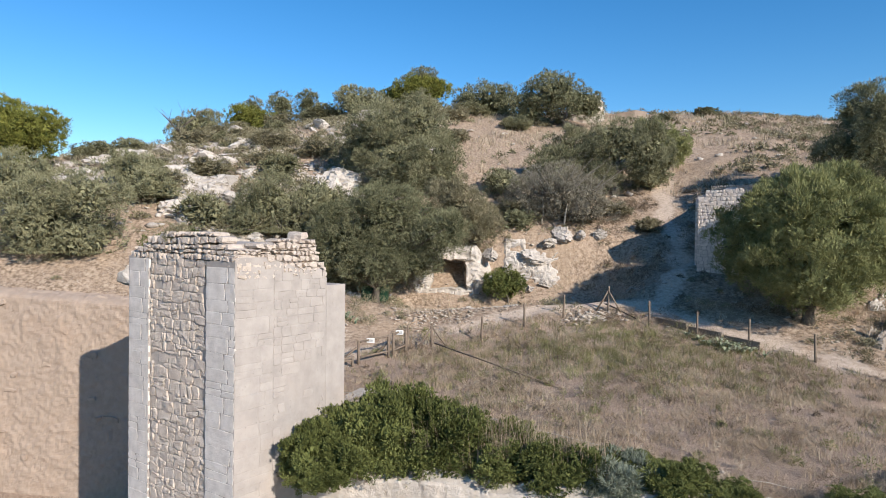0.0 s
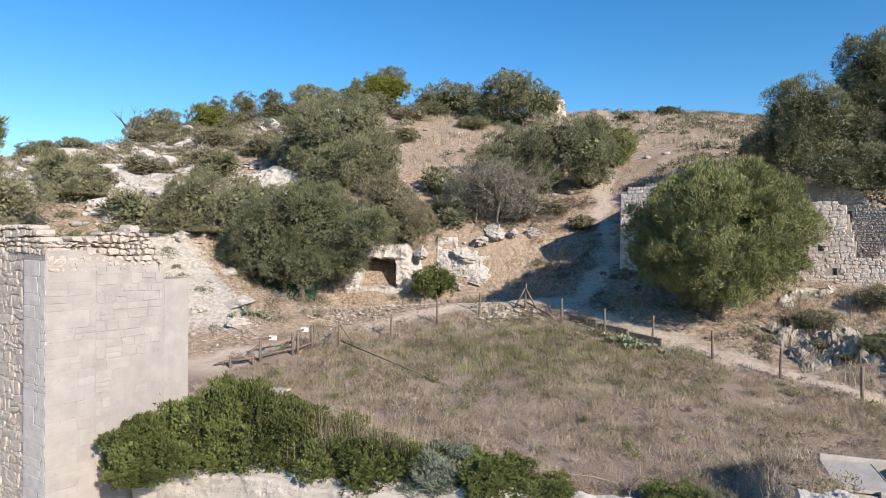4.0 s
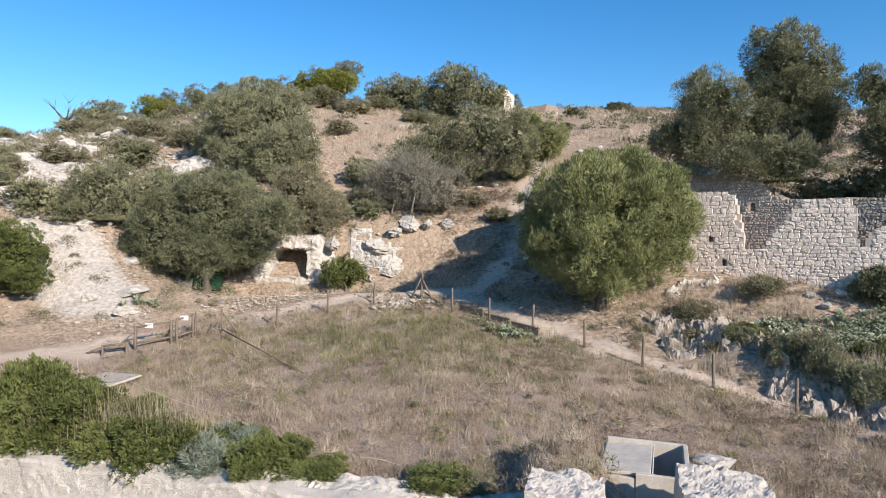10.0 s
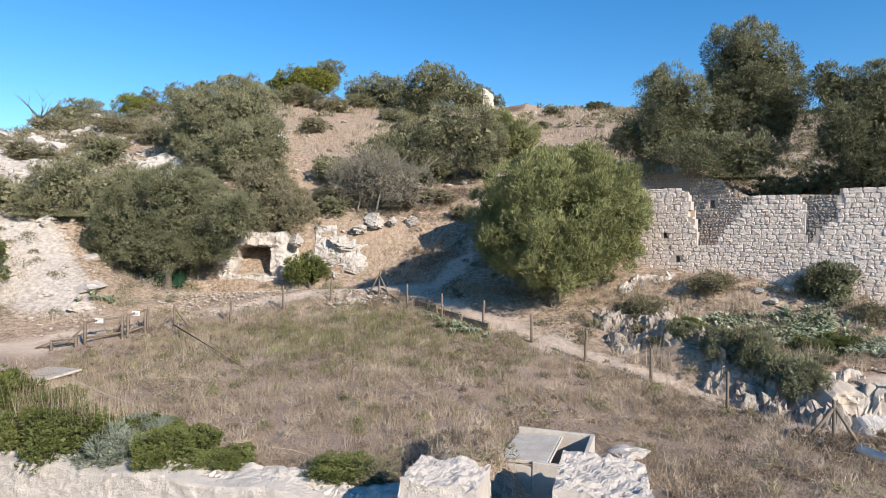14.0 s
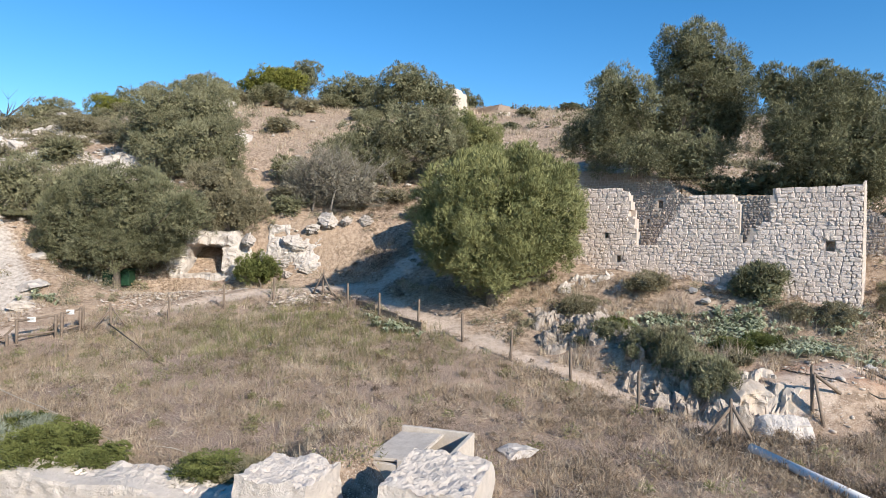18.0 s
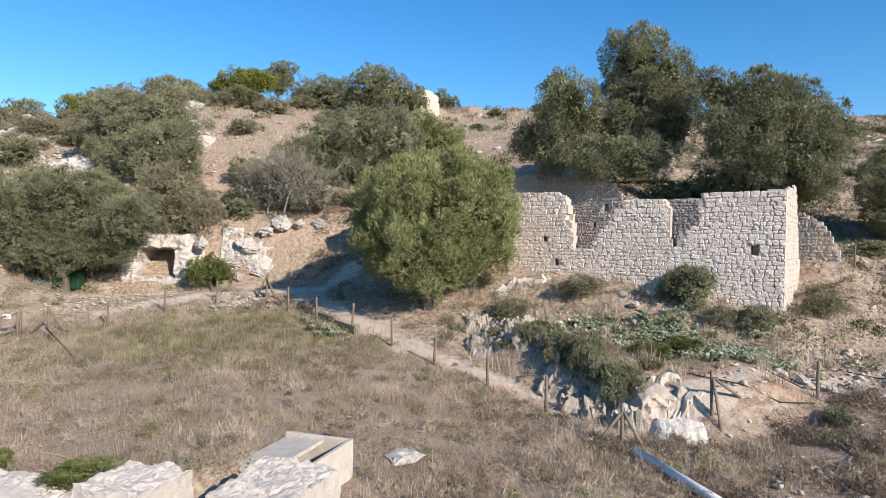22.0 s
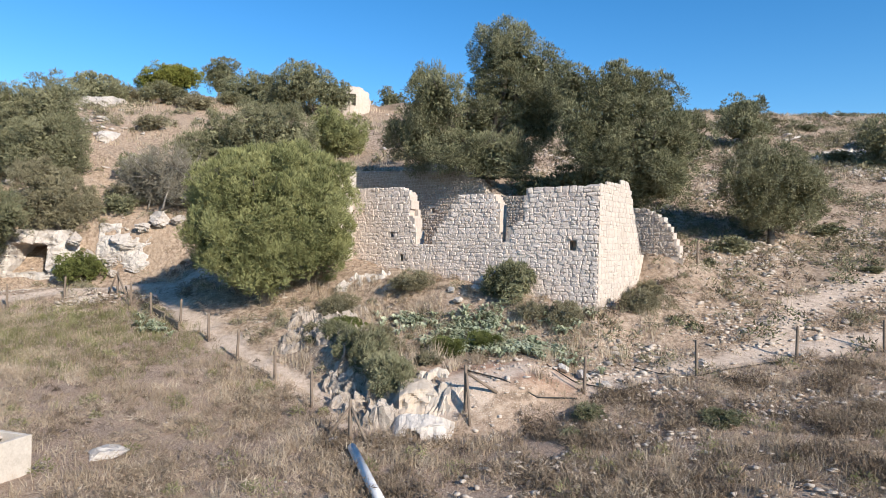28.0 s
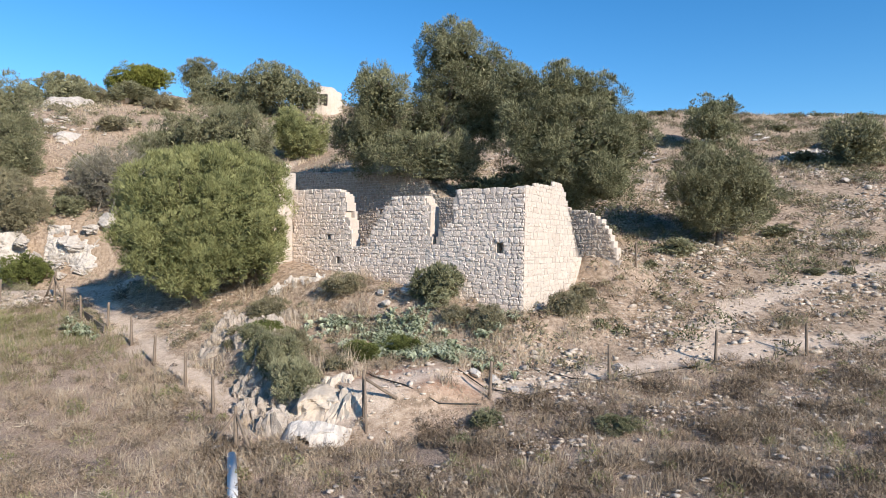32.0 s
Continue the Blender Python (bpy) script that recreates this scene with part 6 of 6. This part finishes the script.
# a low broken wall beside the hut
low_ruin = tagged(hang("broken_wall", None, None, "low ochre ruined wall beside the round hut", pose(17.5, 71.0, 0)), category="wall")
slab([(0, 16.6), (4.7, 16.6), (4.7, 19.7), (3.5, 19.9), (3.3, 19.1), (1.4, 18.9), (0.6, 19.3), (0, 19.6)], (15.2 - 17.5, 0), (1, 0.02), 0.7, SANDSTONE, "wall_body", low_ruin)
for k, (u, w) in enumerate(((0.2, 0.9), (1.2, 0.8), (2.1, 1.0), (3.2, 0.7), (3.7, 1.0))):
    box = hewn([(u, 17.0), (u + w, 17.0), (u + w, 18.6 + 0.5 * (u > 3)), (u, 18.5 + 0.4 * (u > 3))], 0.12, 900 + k)
    hang("facing_block", mesh_of("facing_block", [(q[0] - 2.3, q[1] - 0.02, q[2]) for q in box[0]], box[1], WHITEWASH if u > 3 else OCHRE), low_ruin)

# ---- ground cover ----
rg = np.random.RandomState(7)


def scatter(n, x0, x1, y0, y1, chance):
    x, y = rg.uniform(x0, x1, n), rg.uniform(y0, y1, n)
    keep = rg.uniform(0, 1, n) < chance(x, y)
    x, y = x[keep], y[keep]
    u, w = along_wall(x, y)
    rim = 15.6 - 0.24 * (x + 2.0)
    clear = ~((u > -0.2) & (u < 20) & (w > -0.1) & (w < 6.7)) & ~((y < rim + 0.3) & (x < 10.6)) & ~((x < -4.5) & (y < 23.5)) & ~((abs(x - 13.2) < 1.2) & (abs(y - 14.2) < 1.4))
    return x[clear], y[clear]


def tufts(name, x, y, per, high, spread, lean, material, label, width=0.008, plume=0.0):
    """Tufts of thin blades, one mesh."""
    n = len(x)
    k = n * per
    tx, ty = np.repeat(x, per), np.repeat(y, per)
    size = np.repeat(rg.uniform(0.55, 1.35, n), per)
    root = np.stack([tx, ty], 1) + rg.normal(0, spread, (k, 2)) * size[:, None]
    rz = land(root[:, 0], root[:, 1]) - 0.02
    g = rg.uniform(0, 2 * np.pi, k)
    tilt = np.abs(rg.normal(0, lean, k))
    hgt = high * size * rg.uniform(0.5, 1.2, k)
    tip = np.stack([root[:, 0] + np.cos(g) * tilt * hgt, root[:, 1] + np.sin(g) * tilt * hgt, rz + hgt], 1)
    base = np.stack([root[:, 0], root[:, 1], rz], 1)
    f = rg.uniform(0, 2 * np.pi, k)
    side = np.stack([np.cos(f), np.sin(f), 0 * f], 1) * width * rg.uniform(0.6, 1.5, (k, 1))
    ob = new(name, blades(name, np.stack([base - side, base + side, tip], 1), material))
    return tagged(ob, label, "grass", "", "stuff")


meadow = lambda x, y: in_field(x, y) * smooth(-6, -3, x)
lush = lambda x, y: meadow(x, y) * np.exp(-(((x - 7.5) / 7) ** 2 + ((y - 27) / 3.5) ** 2))
x, y = scatter(30000, -8, 46, 13, 33, lambda x, y: 0.5 * meadow(x, y) * (0.45 + 0.7 * wave(x, y, 1.6, 8)))
tufts("dead_grass", x, y, 24, 0.15, 0.14, 1.3, HAY, "low grey dead grass in the field")
x, y = scatter(9000, -8, 46, 14, 33, lambda x, y: 0.6 * meadow(x, y) * (0.2 + 0.9 * wave(x, y, 2.7, 11)))
tufts("dry_grass", x, y, 26, 0.30, 0.16, 0.85, STRAW, "straw-coloured dry grass in the field")
x, y = scatter(6500, -6, 46, 13, 31, lambda x, y: 0.55 * meadow(x, y) * (0.3 + 0.9 * wave(x, y, 3.4, 12)))
tufts("pale_straw", x, y, 34, 0.36, 0.15, 0.5, HAY, "taller pale straw standing in the field", 0.006)
x, y = scatter(7000, -6, 20, 19, 33, lambda x, y: 0.9 * lush(x, y))
tufts("green_grass", x, y, 22, 0.28, 0.12, 0.5, HERB, "greenish grass and weeds in the upper field")
slope = lambda x, y: (1 - in_field(x, y)) * (1 - np.exp(-(off_path(x, y) / 0.8) ** 2))
x, y = scatter(16000, -14, 50, 19, 46, lambda x, y: 0.5 * slope(x, y) * (0.3 + 0.8 * wave(x, y, 1.9, 14)) * (1 + np.exp(-(((x - 12) / 5) ** 2 + ((y - 37) / 6) ** 2))))
tufts("hillside_grass", x, y, 20, 0.30, 0.12, 0.5, STRAW, "dry grass tufts on the stony slope")
x, y = scatter(16000, -40, 90, 44, 95, lambda x, y: 0.8 * (0.4 + 0.7 * wave(x, y, 4.0, 15)))
tufts("far_grass", x, y, 12, 0.45, 0.22, 0.5, STRAW, "dry grass on the upper hill", 0.03)
x, y = scatter(420, 17, 31, 20, 30, lambda x, y: 0.25 * slope(x, y))
tufts("tall_grass", x, y, 60, 0.55, 0.15, 0.45, STRAW, "tall tufts of pale dry grass near the ruin")
x, y = rg.uniform(-1.2, 3.4, 130), rg.uniform(15.2, 16.3, 130)
tufts("hedge_grass", x, y - 0.12 * (x - 0.5), 22, 1.25, 0.15, 0.25, HAY, "pale dry grass standing among the hedge", 0.007)


def cushions(name, x, y, per, half, high, leaf, material, label, category="bush"):
    """Low cushions of small leaves, one mesh."""
    n = len(x)
    k = n * per
    size = np.repeat(rg.uniform(0.5, 1.5, n), per)[:, None]
    way = unit(rg.normal(size=(k, 3)))
    way[:, 2] = np.abs(way[:, 2])
    spot = np.stack([np.repeat(x, per), np.repeat(y, per), np.repeat(land(x, y), per)], 1) + way * size * np.array([half, half, high]) * (1 - np.abs(rg.normal(0, 0.28, (k, 1))))
    along = unit(way + 0.8 * rg.normal(size=(k, 3)))
    side = unit(np.cross(along, rg.normal(size=(k, 3))))
    ln, wd = leaf[0] * rg.uniform(0.6, 1.4, (k, 1)), leaf[1] * rg.uniform(0.7, 1.3, (k, 1))
    return tagged(new(name, blades(name, np.stack([spot - side * wd, spot + side * wd, spot + along * ln], 1), material)), label, category, "", "stuff")


x, y = scatter(6500, -28, 56, 19, 50, lambda x, y: 0.34 * slope(x, y) * (0.35 + 0.8 * wave(x, y, 3.0, 17)))
cushions("scrub", x, y, 130, 0.36, 0.34, (0.10, 0.018), SCRUB, "low grey-green scrub on the slope")
x, y = scatter(5200, 16, 50, 12, 30, lambda x, y: 0.5 * (1 - np.exp(-(off_path(x, y) / 0.7) ** 2)) * (0.3 + 0.8 * wave(x, y, 2.0, 19)))
cushions("thistles", x, y, 90, 0.26, 0.24, (0.13, 0.009), HAY, "dead brown thistles and herbs")
x, y = scatter(16000, -6, 46, 13, 32, lambda x, y: 0.6 * in_field(x, y) * (0.3 + 0.8 * wave(x, y, 1.7, 20)) * (0.4 + 0.6 * smooth(9, 18, x)))
cushions("brown_herbs", x, y, 44, 0.17, 0.20, (0.10, 0.009), BROWN, "dead brown herbs in the dry field")
x, y = scatter(8500, 20, 46, 11, 24, lambda x, y: 0.8 * in_field(x, y) * (0.12 + 1.1 * wave(x, y, 1.1, 24)))
cushions("brown_scrub", x, y, 56, 0.24, 0.25, (0.12, 0.012), BROWN, "dark brown dry scrub beside the footpath")
x, y = scatter(1500, 7, 19, 30, 46, lambda x, y: 0.55 * (1 - np.exp(-(off_path(x, y) / 0.9) ** 2)) * (0.4 + 0.7 * wave(x, y, 2.1, 25)))
cushions("russet_grass", x, y, 90, 0.32, 0.34, (0.16, 0.010), BROWN, "russet dry grass on the slope beside the path")
x, y = scatter(30000, 27, 95, 20, 78, lambda x, y: 0.6 * (0.45 + 0.55 * smooth(30, 42, y)) * (1 - in_field(x, y)) * (1 - np.exp(-(off_path(x, y) / 0.9) ** 2)) * (0.25 + 0.9 * wave(x, y, 3.3, 26)))
cushions("slope_scrub", x, y, 28, 0.40, 0.30, (0.17, 0.030), SCRUB, "low grey-green scrub on the rubble slope")
x, y = scatter(22000, 27, 95, 20, 78, lambda x, y: 0.55 * (0.45 + 0.55 * smooth(30, 42, y)) * (1 - in_field(x, y)) * (1 - np.exp(-(off_path(x, y) / 0.9) ** 2)) * (0.3 + 0.9 * wave(x, y, 2.4, 27)))
cushions("slope_herbs", x, y, 26, 0.32, 0.24, (0.16, 0.022), BROWN, "dead brown herbs on the rubble slope")
x, y = scatter(17000, -6, 40, 13, 32, lambda x, y: 0.6 * meadow(x, y) * (0.4 + 0.8 * wave(x, y, 1.2, 28)))
cushions("hay_cushions", x, y, 34, 0.17, 0.20, (0.13, 0.006), HAY, "tangled cushions of dead grey grass")
x, y = scatter(2600, -6, 40, 13, 32, lambda x, y: 0.6 * meadow(x, y) * (0.2 + 0.9 * wave(x, y, 2.6, 29)))
cushions("straw_cushions", x, y, 50, 0.26, 0.34, (0.2, 0.006), STRAW, "tangled cushions of pale straw")
x, y = scatter(900, -6, 46, 13, 32, lambda x, y: 0.3 * in_field(x, y))
cushions("field_herbs", x, y, 110, 0.26, 0.30, (0.09, 0.014), HERB, "low green-grey herbs in the dry field")
x, y = scatter(4200, -40, 90, 46, 90, lambda x, y: 0.5 * (0.35 + 0.8 * wave(x, y, 5.0, 21)))
cushions("hill_scrub", x, y, 60, 0.6, 0.45, (0.26, 0.06), SCRUB, "scrub on the upper hill")
x, y = scatter(600, -30, -3, 36, 58, lambda x, y: 0.45 + 0.4 * wave(x, y, 3.0, 22))
cushions("crag_scrub", x, y, 180, 0.75, 0.65, (0.16, 0.04), SCRUB, "grey-green scrub between the crags")
x, y = scatter(520, 24, 85, 24, 75, lambda x, y: 0.35 * (1 - in_field(x, y)))
cushions("dark_scrub", x, y, 160, 0.55, 0.5, (0.14, 0.035), DARK, "small dark green bushes on the slope")


def rosettes(name, spots, label):
    """Squill rosettes: broad strap leaves that arch outwards."""
    out = []
    for x, y in spots:
        z = float(land(x, y))
        for k in range(11):
            g, ln, wd = rg.uniform(0, 6.3), rg.uniform(0.24, 0.42), rg.uniform(0.03, 0.052)
            d = np.array([math.cos(g), math.sin(g), 0])
            s = np.array([-math.sin(g), math.cos(g), 0]) * wd
            p0, p1 = np.array([x, y, z]), np.array([x, y, z + ln * 0.75]) + d * ln * 0.45
            p2 = np.array([x, y, z + ln * 0.62]) + d * ln * 1.0
            out += [np.stack([p0 - s * 0.6, p0 + s * 0.6, p1 + s, p1 - s]), np.stack([p1 - s, p1 + s, p2 + s * 0.15, p2 - s * 0.15])]
    return tagged(new(name, quads(name, np.array(out), SQUILL)), label, "plant", "", "stuff")


def patch(n, x, y, a, b, turn):
    q = rg.normal(0, 0.5, (n, 2)) * np.array([a, b])
    c, s = math.cos(turn), math.sin(turn)
    return [(x + u * c - v * s, y + u * s + v * c) for u, v in q]


rosettes("squills", patch(170, 25.3, 23.3, 2.6, 0.8, -0.3) + patch(80, 24.4, 25.2, 1.5, 0.8, -0.3) + patch(34, 27.6, 24.4, 1.0, 0.7, 0) + patch(30, 22.0, 26.1, 1.2, 0.8, -0.4), "green squill rosettes on the stony ground before the ruin")
rosettes("field_squills", patch(16, 11.6, 27.1, 1.6, 0.5, -0.7) + patch(22, 0.2, 36.2, 1.4, 0.6, 0) + patch(16, -6.2, 31.6, 1.0, 0.6, 0), "green squill rosettes along the path")

# ---- loose stones ----
t = (1 + 5**0.5) / 2
ICO = unit(np.array([(-1, t, 0), (1, t, 0), (-1, -t, 0), (1, -t, 0), (0, -1, t), (0, 1, t), (0, -1, -t), (0, 1, -t), (t, 0, -1), (t, 0, 1), (-t, 0, -1), (-t, 0, 1)], float))
ICO_FACES = np.array([(0, 11, 5), (0, 5, 1), (0, 1, 7), (0, 7, 10), (0, 10, 11), (1, 5, 9), (5, 11, 4), (11, 10, 2), (10, 7, 6), (7, 1, 8), (3, 9, 4), (3, 4, 2), (3, 2, 6), (3, 6, 8), (3, 8, 9), (4, 9, 5), (2, 4, 11), (6, 2, 10), (8, 6, 7), (9, 8, 1)])


def stones(name, x, y, low, high, material, label, lift=0.2):
    n = len(x)
    size = low + (high - low) * rg.uniform(0, 1, n) ** 3
    form = ICO[None] * rg.uniform(0.45, 1.35, (n, 12, 1)) * size[:, None, None] * np.stack([rg.uniform(0.8, 1.4, n), rg.uniform(0.7, 1.1, n), rg.uniform(0.25, 0.6, n)], 1)[:, None]
    g = rg.uniform(0, 6.3, n)
    c, s = np.cos(g)[:, None], np.sin(g)[:, None]
    vx, vy = form[..., 0] * c - form[..., 1] * s, form[..., 0] * s + form[..., 1] * c
    verts = np.stack([vx + x[:, None], vy + y[:, None], form[..., 2] + (land(x, y) + lift * size)[:, None]], -1).reshape(-1, 3)
    faces = (ICO_FACES[None] + 12 * np.arange(n)[:, None, None]).reshape(-1, 3)
    me = bpy.data.meshes.new(name)
    me.vertices.add(len(verts))
    me.vertices.foreach_set("co", verts.astype(np.float32).ravel())
    me.loops.add(faces.size)
    me.loops.foreach_set("vertex_index", faces.astype(np.int32).ravel())
    me.polygons.add(len(faces))
    me.polygons.foreach_set("loop_start", np.arange(0, faces.size, 3, dtype=np.int32))
    me.materials.append(material)
    me.update(calc_edges=True)
    return tagged(new(name, me), label, "stones", "", "stuff")


x, y = scatter(52000, 24, 56, 14, 48, lambda x, y: 0.8 * (0.25 + 0.8 * wave(x, y, 2.2, 31)) * smooth(14, 19, y + 0.3 * (x - 30)))
stones("slope_stones", x, y, 0.025, 0.13, RUBBLE, "pale rubble strewn over the slope beside the ruin")
x, y = scatter(30000, 28.5, 64, 21, 50, lambda x, y: 0.6 * (1 - in_field(x, y)) * (0.3 + 0.9 * wave(x, y, 2.6, 32)) * (1 - 0.8 * np.exp(-(off_path(x, y) / 0.8) ** 2)))
stones("slope_blocks", x, y, 0.05, 0.22, RUBBLE, "larger pale stones strewn over the slope beside the ruin")
x, y = scatter(16000, -12, 26, 27, 41, lambda x, y: 0.5 * slope(x, y) * (0.35 + 0.8 * wave(x, y, 1.8, 33)))
stones("path_stones", x, y, 0.02, 0.13, RUBBLE, "pale stones beside the footpath")
x, y = scatter(5000, 15, 30, 17, 31, lambda x, y: 0.6 * slope(x, y) * (0.3 + 0.8 * wave(x, y, 1.5, 35)))
stones("bank_stones", x, y, 0.02, 0.09, RUBBLE, "pale stones on the bank before the ruin")
x, y = scatter(5000, -10, 40, 13, 30, lambda x, y: 0.5 * in_field(x, y) * (0.2 + 0.9 * wave(x, y, 1.4, 36)))
stones("field_stones", x, y, 0.015, 0.06, LIMESTONE, "small pale stones in the field")
x, y = scatter(16000, 21, 46, 11, 24, lambda x, y: 0.7 * in_field(x, y) * (0.35 + 0.8 * wave(x, y, 1.5, 37)))
stones("scrub_stones", x, y, 0.02, 0.10, RUBBLE, "pale stones strewn between the brown scrub", 0.9)
x, y = scatter(5000, -40, 80, 42, 90, lambda x, y: 0.7 * (0.2 + 0.9 * wave(x, y, 3.5, 38)))
stones("hill_stones", x, y, 0.06, 0.4, LIMESTONE, "pale stones on the hill")
x, y = scatter(1500, -30, -4, 35, 55, lambda x, y: 0.6 + 0.4 * wave(x, y, 2.5, 39))
stones("crag_stones", x, y, 0.1, 0.5, LIMESTONE, "broken pale rock between the crags")
a, b = rg.normal(0, 0.6, 420), rg.normal(0, 0.4, 420)
stones("stone_heap", 6.3 + a, 31.6 + b, 0.03, 0.13, RUBBLE, "heap of loose pale stones by the fence", 1.2)
a, b = rg.normal(0, 1.6, 900), rg.normal(0, 0.9, 900)
stones("stone_spill", -0.8 + a, 33.2 + b, 0.02, 0.11, RUBBLE, "spill of pale stones below the cave", 0.6)

# ---- small plants on the masonry ----
for x, y, z, size, label in ((-7.1, 15.75, 5.25, 0.3, "small grey plant rooted in the tower's broken top"), (-9.3, 21.6, -2.6, 0.62, "thin grey bush at the foot of the sandy wall")):
    top = tagged(hang("scrub_bush", None, None, label, pose(x, y, z)), category="bush")
    hang("crown", CROWNS["scrub low"][0], top).matrix_basis = Matrix.Diagonal((size / 3, size / 3, size / 2.6, 1))
    hang("trunk", STEM, top).matrix_basis = Matrix.Diagonal((size / 4, size / 4, size / 4, 1))
